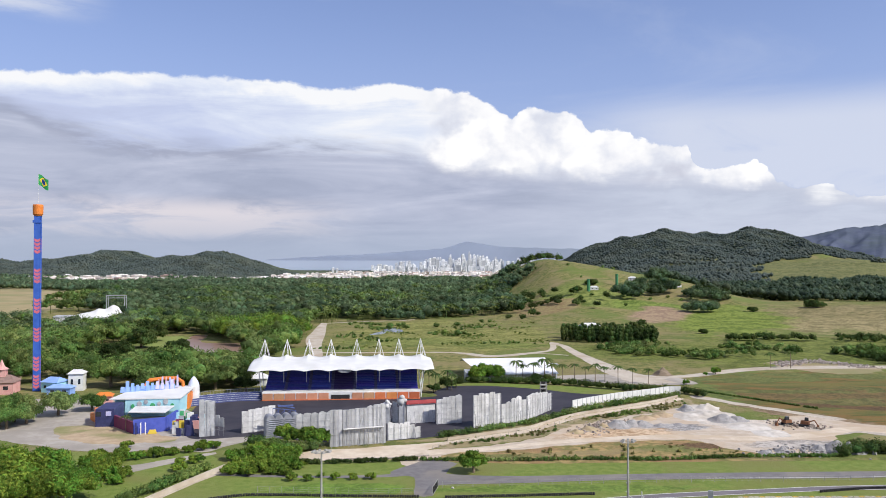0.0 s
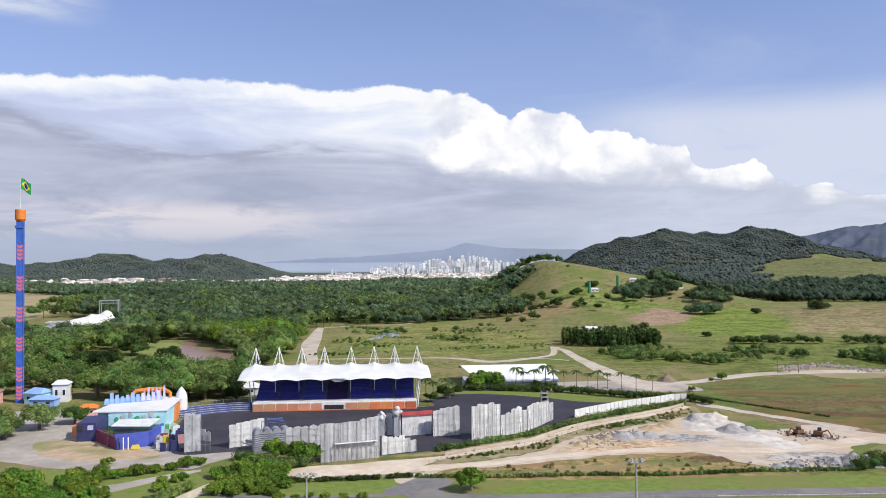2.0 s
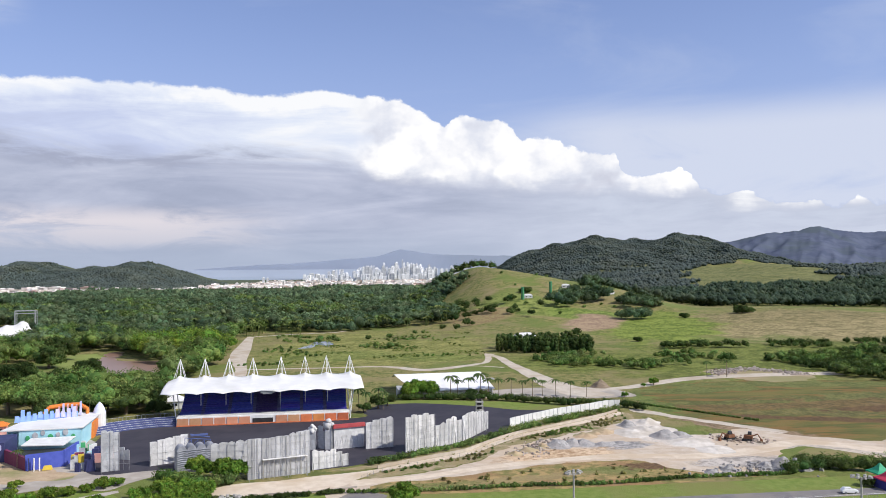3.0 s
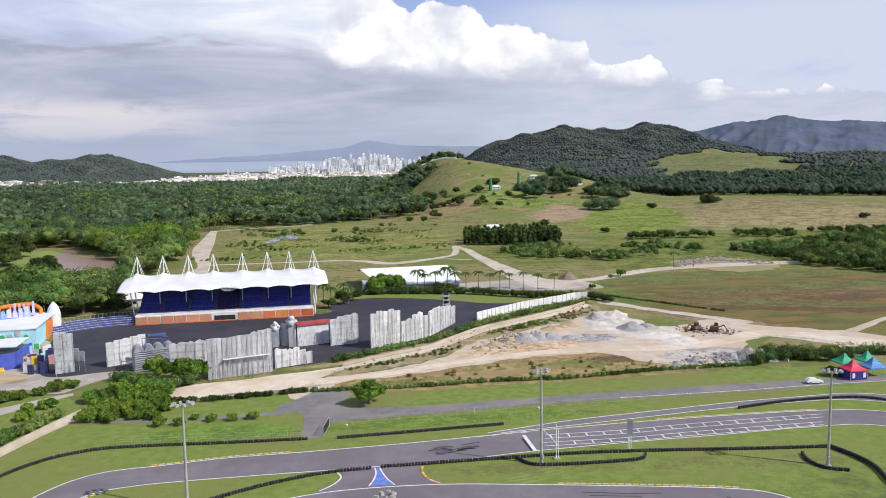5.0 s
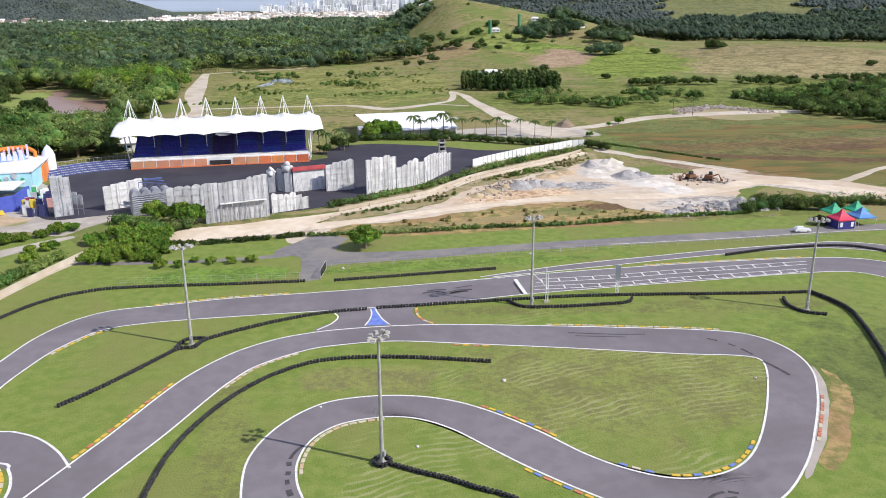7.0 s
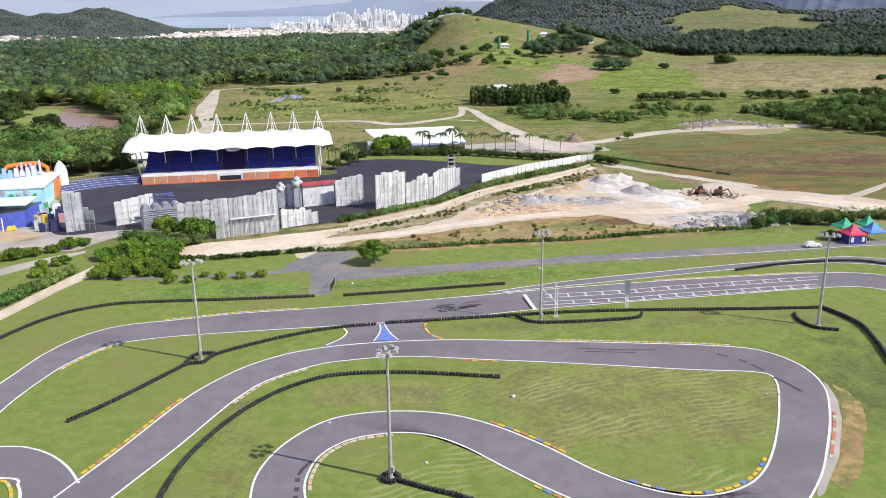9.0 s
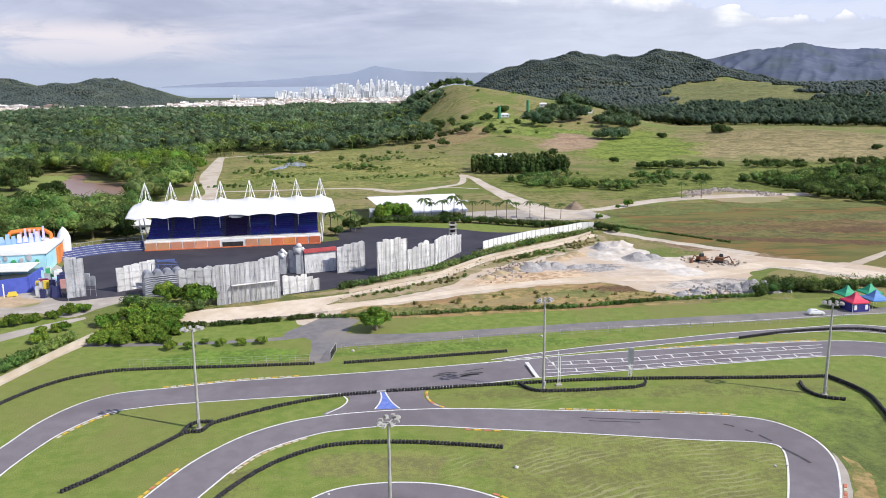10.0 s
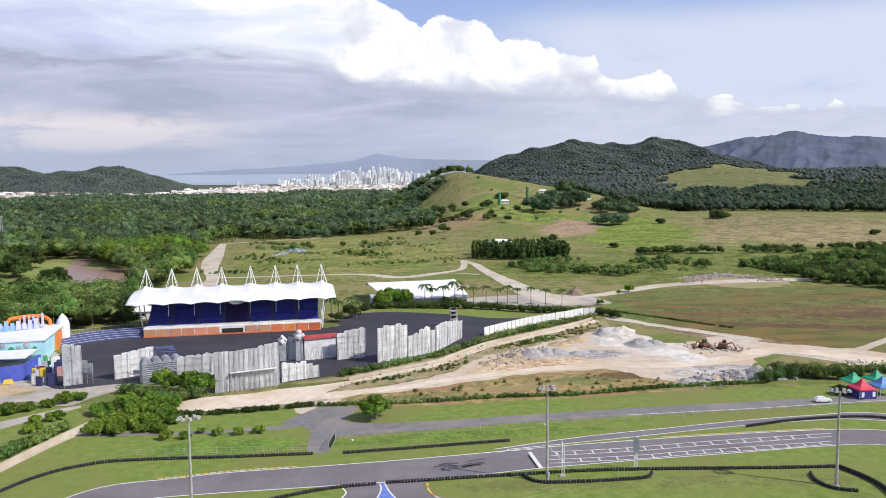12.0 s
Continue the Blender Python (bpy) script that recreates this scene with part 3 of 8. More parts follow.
def build_ground():
    ang = np.r_[np.linspace(-180, -46, 22)[:-1], np.linspace(-46, 46, 330), np.linspace(46, 180, 22)[1:-1]]
    rad = np.r_[0, 30, 60, 90 * (4880 / 90) ** (np.linspace(0, 1, 230))]
    A, R = np.meshgrid(np.radians(ang), rad)
    X, Y = R * np.sin(A), R * np.cos(A)
    Z = height(X, Y)
    n = len(ang)
    v = np.stack([X.ravel(), Y.ravel(), Z.ravel()], 1)
    i, j = np.meshgrid(np.arange(len(rad) - 1), np.arange(n), indexing="ij")
    j2 = (j + 1) % n
    f = np.stack([i * n + j, (i + 1) * n + j, (i + 1) * n + j2, i * n + j2], -1).reshape(-1, 4)[:, ::-1]
    me = bpy.data.meshes.new("ground")
    me.from_pydata(v.tolist(), [], f.tolist())
    me.shade_smooth()
    m = bpy.data.materials.new("meadow")
    m.use_nodes = True
    k = Nodes(m.node_tree)
    b = m.node_tree.nodes["Principled BSDF"]
    pos = k.add("ShaderNodeNewGeometry").outputs["Position"]
    sep = k.add("ShaderNodeSeparateXYZ")
    k.put(sep.inputs[0], pos)
    fine = k.noise(pos, 0.22, 8, 0.72)
    broad = k.noise(pos, 0.012, 5, 0.55, 0.6)
    mid = k.noise(pos, 0.035, 5, 0.6, 0.4)
    flatpos = k.add("ShaderNodeMapping")
    k.put(flatpos.inputs[0], pos)
    flatpos.inputs["Scale"].default_value = (0.5, 1.5, 1.0)
    streak = k.noise(flatpos.outputs[0], 0.03, 6, 0.65, 0.8)
    col = k.mix(k.smooth(fine, 0.42, 0.58), (0.115, 0.135, 0.042), (0.255, 0.225, 0.09))
    col = k.mix(k.smooth(mid, 0.48, 0.62), col, (0.235, 0.20, 0.095))
    col = k.mix(k.smooth(broad, 0.50, 0.62), col, (0.145, 0.18, 0.05))
    col = k.mix(k.smooth(streak, 0.56, 0.68), col, (0.115, 0.15, 0.045))
    col = k.mix(k.math("MULTIPLY", k.smooth(streak, 0.40, 0.30), 0.6), col, (0.27, 0.22, 0.12))
    # wooded ground beyond the plain
    col = k.mix(k.smooth(k.math("SUBTRACT", k.math("ADD", sep.outputs[1], k.math("MULTIPLY", broad, 300.0)), k.math("MULTIPLY", 0.85, k.math("MAXIMUM", k.math("SUBTRACT", sep.outputs[0], 250.0), 0.0))), 1780, 1900), col, k.mix(k.smooth(fine, 0.35, 0.65), (0.07, 0.09, 0.055), (0.095, 0.115, 0.065)))
    k.put(b.inputs["Base Color"], col)
    b.inputs["Roughness"].default_value = 0.95
    b.inputs["Specular IOR Level"].default_value = 0.1
    bp = k.add("ShaderNodeBump")
    bp.inputs["Strength"].default_value = 0.9
    bp.inputs["Distance"].default_value = 1.2
    k.put(bp.inputs["Height"], k.noise(pos, 0.28, 6, 0.7))
    k.put(b.inputs["Normal"], bp.outputs[0])
    zones(m, (
        (0, 620, 88, 125, 0.0, (0.170, 0.195, 0.050), (0.235, 0.225, 0.078)),
        (-30, 560, 40, 30, 0.3, (0.145, 0.185, 0.045), (0.195, 0.21, 0.064)),
        (34, 545, 36, 22, -0.2, (0.145, 0.185, 0.045), (0.190, 0.21, 0.062)),
        (40, 690, 40, 30, 0.0, (0.24, 0.205, 0.095), (0.175, 0.19, 0.06)),
        (270, 500, 190, 80, 0.0, (0.125, 0.155, 0.038), (0.160, 0.182, 0.050)),
        (430, 655, 190, 66, 0.05, (0.235, 0.205, 0.095), (0.29, 0.24, 0.125)),
        (420, 760, 150, 60, 0.0, (0.19, 0.175, 0.075), (0.25, 0.205, 0.105)),
        (250, 705, 52, 118, -0.38, (0.135, 0.195, 0.035), (0.19, 0.23, 0.052)),
        (150, 860, 46, 66, 0.2, (0.14, 0.195, 0.045), (0.20, 0.225, 0.065)),
        (215, 800, 40, 36, 0.0, (0.13, 0.195, 0.04), (0.18, 0.225, 0.055)),
        (106, 826, 32, 52, 0.0, (0.33, 0.23, 0.125), (0.25, 0.21, 0.095)),
        (208, 752, 26, 62, -0.4, (0.36, 0.245, 0.175), (0.30, 0.225, 0.14)),
        (900, 1850, 620, 420, 0.0, (0.125, 0.145, 0.055), (0.175, 0.175, 0.072)),
        (530, 2230, 26, 60, 0.0, (0.30, 0.22, 0.15), (0.24, 0.19, 0.12)),
    ), 0.02, 1.0, 0.3)
    me.materials.append(m)
    return tagged(new("ground", me), "green and yellowish meadow land rising to grassy hills", "ground", kind="structure")


build_ground()
patch("sea", [(-2600, 3900), (-1200, 4100), (-500, 3950), (-60, 4250), (300, 4450), (380, 4870), (-900, 4790), (-2300, 4280)], M["sea"], 0.9, "calm grey-blue bay behind the city", "water")

# ---- roads, track and yards ----
Z_PATCH = 0.03
patch("kart_lawn", [(-75, 60), (150, 60), (175, 190), (160, 229), (95, 231), (20, 228), (-5, 232), (-45, 226), (-62, 215), (-75, 190)], M["grass_mown"], 0.02, "bright mown grass of the kart circuit", "lawn")


def road(name, left, right, mat, label, z=0.06, lines=True, n=None, line_w=0.32):
    L, R = curve_pts(left, 0.8), curve_pts(right, 0.8)
    n = n or max(len(L), len(R))
    L, R = resample(L, n), resample(R, n)
    ob = tagged(new(name, mesh_of(name, Geo().ribbon(L, R, z), mat)), label, "road", kind="structure")
    if lines:
        for side, s in ((L, -1), (R, 1)):
            part("edge_line", Geo().ribbon(side, offset(side, s * line_w), z + 0.02), M["white_line"], ob)
    return ob


A_UP = [(-57, 118), (-60, 135), (-59.5, 150), (-56.7, 161.5), (-54.3, 170.9), (-49.8, 179.0), (-43.5, 183.5), (-32.8, 185.3), (-21.8, 187.2), (-5.5, 188.2), (13.8, 189.7), (32.8, 191.8), (42.1, 193.0), (66.5, 195.1), (94.6, 196.2), (118.4, 195.5), (130, 190), (138, 178)]
A_LO = [(-47, 118), (-51, 130), (-53, 142), (-52.5, 150.4), (-50.4, 159.6), (-47.9, 166.2), (-42.9, 173.0), (-36.1, 175.3), (-27.8, 176.2), (-14.9, 176.8), (-2.8, 177.2), (7.3, 177.6), (17.6, 178.0), (29.5, 179.3), (40.6, 180.9), (62.2, 182.8), (81.8, 184.0), (102.8, 185.5), (116.5, 185.0), (123, 179), (128, 168)]
B_OUT = [(-48, 98), (-43, 108), (-37.9, 119.1), (-34.4, 126.6), (-30.9, 134.3), (-26.1, 145.9), (-22.8, 152.3), (-18.0, 158.6), (-13.6, 162.4), (-8.7, 165.2), (-2.6, 167.0), (3.8, 167.8), (12.4, 168.0), (23.2, 167.2), (39.1, 164.4), (54.8, 161.4), (70.2, 158.0), (77.5, 154.6), (81.0, 147.8), (80.4, 139.6), (76.1, 130.8), (70.0, 121.4), (64.1, 113.5), (56.6, 106.4), (48, 102.6), (40, 104.6), (33.9, 109.6), (27.5, 116.3), (22.6, 122.4), (17.9, 128.4), (13.3, 132.0), (8.3, 133.2), (2.0, 132.0), (-2.0, 128.3), (-3.7, 123.2), (-3.7, 118.5), (-2.6, 114.0), (0, 107), (4, 98)]
B_IN = [(-39, 97), (-34.6, 107), (-30.1, 118.0), (-26.9, 124.7), (-22.7, 133.2), (-18.6, 142.6), (-15.8, 148.3), (-11.8, 153.8), (-4.3, 158.7), (1.6, 160.2), (11.9, 160.6), (25.9, 157.4), (41.7, 153.6), (60.5, 148.6), (71.8, 146.0), (73.3, 142.6), (68.1, 132.0), (61.3, 121.2), (56.1, 115.3), (51.0, 112.7), (45.4, 112.5), (40.2, 115.1), (35.4, 119.6), (30.1, 126.8), (23.8, 133.7), (17.4, 138.1), (9.6, 140.2), (1.6, 139.8), (-3.5, 137.1), (-8.1, 131.5), (-10.7, 124.8), (-11.0, 118.2), (-10, 111), (-7.5, 104), (-4, 97)]
road("track_straight", A_UP, A_LO, M["asphalt"], "dark asphalt kart track with white edge lines")
road("track_infield", B_OUT, B_IN, M["asphalt"], "winding dark asphalt kart track with white edge lines", z=0.065)
pit = road("pit_lane", [(33.1, 193.4), (54.0, 198.7), (75.9, 202.2), (96.0, 205.2), (114.7, 206.8), (127.3, 207.3), (138, 202.4), (146, 192)], [(36, 192.6), (60.0, 196.0), (80, 199.2), (95.7, 201.4), (110, 202.6), (122, 202.4), (133.7, 197.6), (141, 189)], M["asphalt"], "narrow asphalt pit lane beside the start straight", z=0.062)
road("service_road", [(-1.5, 222), (0.6, 217.0), (15.5, 214.6), (36.9, 215.7), (59.3, 217.4), (89.9, 219.0), (122.4, 220.3), (149.9, 221), (200, 221)], [(-2.3, 205), (1.5, 206.4), (7.0, 206.8), (21.9, 208.1), (43.2, 210.6), (72.4, 212.1), (102.5, 213.0), (127.4, 214.6), (149, 215.2), (200, 215.2)], M["asphalt_service"], "grey asphalt service road behind the kart circuit", lines=False)
patch("drive", [(-6.8, 197), (-2.4, 196.6), (-1.9, 204), (0, 212), (2, 222), (4, 228), (-4, 232), (-9, 226), (-14, 219), (-13, 215), (-8, 214), (-7, 207)], M["asphalt_service"], 0.055, "grey asphalt drive through the barrier gap", "road")
patch("garden_path", [(-60, 214.5), (-40, 212.6), (-20, 212.8), (-10, 214.5), (-10, 217), (-20, 215.2), (-40, 214.6), (-60, 217)], M["asphalt_service"], 0.05, "narrow grey path beside a row of shrubs", "path")
patch("track_link", [(-2.2, 167.0), (1.2, 171.8), (1.9, 175), (0.5, 178.3), (17.4, 178.9), (16.4, 176), (16.6, 172.2), (19.2, 167)], M["asphalt"], 0.056, "asphalt link between the two track legs", "road", step=0.6)
patch("track_loop", [(-80, 134), (-64, 136.5), (-53, 137.2), (-47.2, 136.5), (-43.8, 135.3), (-39.8, 132.6), (-36.3, 129.0), (-34.0, 125.0), (-36, 118), (-39.4, 117), (-40.4, 122.1), (-41.7, 125), (-44.5, 127.3), (-50, 128.5), (-60, 128), (-80, 126)], M["asphalt"], 0.058, "asphalt side loop joining the kart track", "road", step=0.6)
patch("arena_floor", [(-97, 326), (-84, 262), (-62, 261), (-36, 254), (-8, 259), (9, 273), (30, 287), (45, 300), (52, 314), (66, 325), (83, 337), (94, 343), (86, 348), (76, 350), (66, 348), (56, 352), (44, 360), (22, 370), (6, 368), (-4, 350), (-8, 336), (-74, 330)], M["arena_floor"], 0.035, "dark grey asphalt floor of the stunt arena", "floor")
patch("plaza", [(-180, 300), (-150, 262), (-120, 246), (-98, 240), (-84, 246), (-72, 240), (-66, 250), (-58, 262), (-84, 268), (-92, 300), (-120, 330), (-170, 330)], M["concrete"], 0.03, "worn concrete forecourt of the park building", "pavement", rough=1.5)
patch("garden_walk", [(-112, 214), (-100, 216), (-86, 226), (-72, 238), (-66, 240), (-76, 228), (-88, 214), (-104, 205), (-116, 206)], M["concrete"], 0.032, "curved concrete garden walk", "path", rough=0.4)
road("sand_road", [(-46, 236), (-38, 243), (-26, 245.4), (-17, 249), (-8, 251.4), (1.6, 255.2), (9.6, 260.8), (18.4, 266.4), (29.4, 273.6), (38, 284.2), (49.8, 297.4), (62, 306), (75, 316), (89, 327), (99, 337)], [(-44, 230.5), (-30, 230.6), (-20, 229.6), (-8, 238), (-4.4, 244), (2.6, 252.2), (10.8, 257.4), (19.8, 263), (31, 270.2), (40, 281.2), (51.6, 294.4), (63, 302.6), (76, 312.4), (90.6, 323.4), (101, 333.6)], M["track_sand"], "pale sandy track beside the show set", z=0.045, lines=False)
patch("sand_yard", [(-7, 221), (-12, 233), (-8, 241), (2, 246), (10, 248), (18, 252), (29, 258), (38, 270), (48, 281), (61, 290), (74, 300), (83, 303), (92, 314), (101, 321), (106, 312), (107, 301), (111, 291), (122, 291), (134, 298), (148, 284), (163, 275), (171, 271), (184, 256), (215, 240), (206, 226), (180, 228), (164, 241), (157, 249), (152, 256), (147, 264), (140, 269), (130, 264), (125, 254), (126, 246), (118, 239), (98, 239), (91, 242), (87, 248), (84, 254), (79, 257), (67, 258), (52, 255), (43, 251), (31, 248), (17, 242), (3, 240), (-1, 234), (-1, 226)], M["sand"], 0.036, "bare sandy works yard with vehicle tracks", "ground", rough=2.5)
patch("dry_strip", [(-3, 232), (3, 240.6), (17, 242.6), (31, 248.6), (52, 255.6), (67, 258.4), (79, 257.4), (84, 254), (87, 248), (91, 242), (98, 239.4), (118, 238), (90, 232), (60, 229.5), (20, 228)], M["grass_dry"], 0.03, "dry brownish grass strip", "ground", rough=1.2)
patch("dry_bank", [(-4, 246), (3, 253), (10, 258), (19, 263.6), (31, 271), (40, 282), (52, 295), (64, 303.6), (77, 313.4), (91, 324), (102, 336), (101, 322), (92, 314.5), (83, 303.5), (74, 300.5), (61, 290.5), (48, 281.5), (38, 270), (28, 258.5), (16, 252), (4, 246.6)], M["bank"], 0.034, "scrubby dry grass bank", "ground", rough=2.0)
patch("set_verge", [(-12, 255), (0, 261), (10, 268), (20, 275), (30, 282), (40, 292), (50, 305), (60, 314), (80, 328), (98, 340), (98, 336), (84, 324), (62, 306), (49, 298), (37, 285), (28, 274), (17, 267), (8, 261), (0, 256)], M["bank"], 0.04, "scrubby verge along the foot of the set", "ground", rough=0.8)
patch("corner_meadow", [(148, 262), (153, 254), (160, 244), (176, 226), (152, 224), (136, 240), (130, 249), (134, 260), (141, 267)], M["grass_yellow"], 0.042, "rough yellowish grass beside the sandy road", "ground", rough=1.2)
patch("brown_field", [(112, 345), (116, 370), (130, 398), (175, 412), (240, 408), (320, 392), (400, 340), (360, 236), (250, 238), (178, 268), (140, 288), (120, 306)], M["field_brown"], 0.025, "rough field with brown and green grass", "ground", rough=4)
patch("lake", [(-147, 432), (-160, 462), (-174, 494), (-178, 530), (-183, 575), (-188, 603), (-178, 605), (-166, 553), (-141, 549), (-122, 532), (-116, 482), (-126, 474), (-138, 484), (-141, 452)], M["water_brown"], 0.05, "muddy brown park lake", "water", rough=3)
MROAD_L = [(-82, 462), (-80, 489), (-93, 544), (-100, 588), (-103.5, 634), (-107, 679), (-110, 722)]
MROAD_R = [(-70, 462), (-73, 487), (-82, 542), (-90, 612), (-95, 650), (-100, 687), (-104, 722)]
for zi, (nm, a, b, lab) in enumerate((
    ("meadow_road", MROAD_L, MROAD_R, "broad pale gravel road beside the wood"),
    ("field_track", [(96, 398), (120, 402), (160, 428), (200, 438), (250, 440)], [(100, 388), (125, 396), (162, 418), (200, 426), (252, 428)], "sandy track at the field edge"),
)):
    road(nm, a, b, M["path_dirt"], lab, z=0.06 + 0.006 * zi, lines=False)


def lane(name, pts, widths, label, z, mat="path_dirt"):
    """An unpaved way along its middle line, of varying width, with uneven edges."""
    line = curve_pts(pts, 1.5)
    w = np.interp(np.linspace(0, 1, len(line)), np.linspace(0, 1, len(widths)), widths) * 0.5
    a, b = offset(line, 1.0), offset(line, -1.0)
    wob = lambda p, k: 1 + 0.22 * noise.noise((p[0] * 0.16, p[1] * 0.16, k))
    L = [(p[0] + (q[0] - p[0]) * h * wob(p, 2), p[1] + (q[1] - p[1]) * h * wob(p, 2)) for p, q, h in zip(line, a, w)]
    R = [(p[0] + (q[0] - p[0]) * h * wob(p, 8), p[1] + (q[1] - p[1]) * h * wob(p, 8)) for p, q, h in zip(line, b, w)]
    tagged(new(name, mesh_of(name, Geo().ribbon(L, R, z), M[mat])), label, "path", kind="structure")


lane("meadow_path", [(89, 733), (83, 661), (79, 600), (77, 570), (78, 549), (81, 535), (82, 505), (84, 480), (86, 456), (88, 434), (90, 414), (94, 397), (100, 374)], (4, 4, 5, 7, 5, 5, 5, 6, 7, 9, 12, 16, 22), "pale dirt road winding across the meadow", 0.072)
lane("cross_path", [(77, 570), (74, 536), (69, 511), (60, 500), (47, 489), (38, 482), (27, 479), (17, 489), (8, 496), (-6, 498), (-38, 496), (-76, 494)], (4, 4, 4, 4, 6, 9, 8, 5, 4, 4, 4, 4), "narrow pale path across the meadow", 0.066)
lane("side_path", [(38, 482), (58, 493), (76, 484)], (3, 2, 3), "faint dirt path to the junction", 0.062)
lane("hill_track", [(-104, 720), (-70, 742), (-40, 752), (-25, 770), (0, 788), (38, 790), (63, 768), (82, 744), (89, 731)], (5, 3, 3, 3, 4, 4, 4), "pale dirt track at the meadow's far edge", 0.078)
lane("yard_lane", [(-6, 240), (2, 242.2), (10, 244), (18, 246.6), (31, 252.4), (48, 258), (67, 262), (85, 262), (100, 260), (115, 263), (128, 268), (141, 275), (152, 270), (163, 260), (172, 250), (185, 240)], (6, 4, 4, 4, 5, 5, 6, 6, 7, 7, 7, 8, 9, 9, 9), "pale driven lane through the sandy yard", 0.05, "track_sand")
lane("field_spur", [(170, 271), (183, 280), (198, 290), (230, 304)], (4, 3, 3, 3), "narrow dirt spur along the field", 0.07)


# ---- plants ----
rng = np.random.default_rng(7)


def ico(level):
    bm = bmesh.new()
    bmesh.ops.create_icosphere(bm, subdivisions=level, radius=1.0)
    v = np.array([p.co[:] for p in bm.verts])
    f = np.array([[p.index for p in q.verts] for q in bm.faces])
    bm.free()
    return v, f


ICO1, ICO2 = ico(1), ico(2)
OCTA = (np.array([(1, 0, 0), (-1, 0, 0), (0, 1, 0), (0, -1, 0), (0, 0, 1), (0, 0, -1)], float), np.array([(0, 2, 4), (2, 1, 4), (1, 3, 4), (3, 0, 4), (2, 0, 5), (1, 2, 5), (3, 1, 5), (0, 3, 5)]))


def raw_mesh(name, v, f, mat, smooth=False):
    me = bpy.data.meshes.new(name)
    k = f.shape[1]
    me.vertices.add(len(v))
    me.vertices.foreach_set("co", np.ascontiguousarray(v, np.float32).ravel())
    me.loops.add(f.size)
    me.loops.foreach_set("vertex_index", np.ascontiguousarray(f, np.int32).ravel())
    me.polygons.add(len(f))
    me.polygons.foreach_set("loop_start", np.arange(0, f.size, k, dtype=np.int32))
    me.polygons.foreach_set("loop_total", np.full(len(f), k, np.int32))
    me.update(calc_edges=True)
    if smooth:
        me.shade_smooth()
    me.materials.append(mat)
    return me


def lumps(centres, radii, base=ICO1, rough=0.24, flat=0.85):
    """Many uneven lumps in one vertex and face array."""
    bv, bf = base
    n = len(centres)
    k = 1 + rough * rng.standard_normal((n, len(bv)))
    k = np.clip(k, 0.45, 1.6)
    v = bv[None] * k[..., None] * np.asarray(radii)[:, None, None] * np.array([1, 1, flat])
    v = v + np.asarray(centres)[:, None]
    f = bf[None] + (np.arange(n) * len(bv))[:, None, None]
    return v.reshape(-1, 3), f.reshape(-1, 3)


def sprays(centres, radii, per, size):
    """Small leaf sprays (single triangles) lying over lumps, uneven at the rim."""
    n = len(centres)
    d = rng.standard_normal((n, per, 3))
    d /= np.linalg.norm(d, axis=-1, keepdims=True)
    d[..., 2] = np.where(d[..., 2] < -0.35, -d[..., 2], d[..., 2])
    r = np.asarray(radii)[:, None, None] * rng.uniform(0.74, 1.22, (n, per, 1))
    c = (np.asarray(centres)[:, None] + d * r * np.array([1, 1, 0.88])).reshape(-1, 3)
    d = d.reshape(-1, 3)
    m = len(c)
    t = np.cross(d, rng.standard_normal((m, 3)))
    t /= np.linalg.norm(t, axis=1, keepdims=True) + 1e-9
    u = np.cross(d, t) + 0.5 * rng.standard_normal((m, 3))
    s = size * rng.uniform(0.6, 1.4, (m, 1))
    v = np.stack([c - t * s * 0.6 - u * s * 0.5, c + t * s * 0.6 - u * s * 0.3, c + u * s + d * s * 0.3], 1).reshape(-1, 3)
    f = np.arange(3 * m).reshape(-1, 3)
    return v, f


def join(*vf):
    vs, fs, o = [], [], 0
    for v, f in vf:
        vs.append(v)
        fs.append(f + o)
        o += len(v)
    return np.concatenate(vs), np.concatenate(fs)


def forest(name, spots, size, mat, label, spray=0, lobes=1, spray_size=1.2, tall=1.0, wave=0.0, flat=0.85, base=ICO1):
    """A wood: one uneven crown, of one or more lobes, on every spot."""
    x, y = spots[:, 0], spots[:, 1]
    if wave:
        x, y = x + wave * np.sin(y * 0.035 + 1.7 * np.sin(x * 0.021)), y + wave * np.sin(x * 0.041 + 1.3 * np.sin(y * 0.017))
    z = height(x, y)
    r = size * rng.uniform(0.65, 1.35, len(x)) * np.where(rng.random(len(x)) < 0.1, 1.25, 1.0)
    r = np.minimum(r, size * 1.38)
    hh = r * tall * rng.uniform(0.95, 1.45, len(x)) + 0.25 * size * (np.sin(x * 0.051 + 1.3 * np.sin(y * 0.037)) + np.sin(y * 0.063 + x * 0.021) + 1) * min(tall, 1.0)
    C, R = [np.stack([x, y, z + hh], 1)], [r]
    for _ in range(lobes - 1):
        a = rng.uniform(0, 6.28, len(x))
        C.append(np.stack([x + np.cos(a) * r * 0.7, y + np.sin(a) * r * 0.7, z + hh * rng.uniform(0.75, 1.2, len(x))], 1))
        R.append(r * rng.uniform(0.5, 0.75, len(x)))
    C, R = np.concatenate(C), np.concatenate(R)
    v, f = lumps(C, R * (0.72 if spray > 10 else 1.0), base, flat=flat)
    if spray:
        v, f = join((v, f), sprays(C, R, spray, spray_size))
    return tagged(new(name, raw_mesh(name, v, f, mat, True)), label, "trees", kind="stuff")


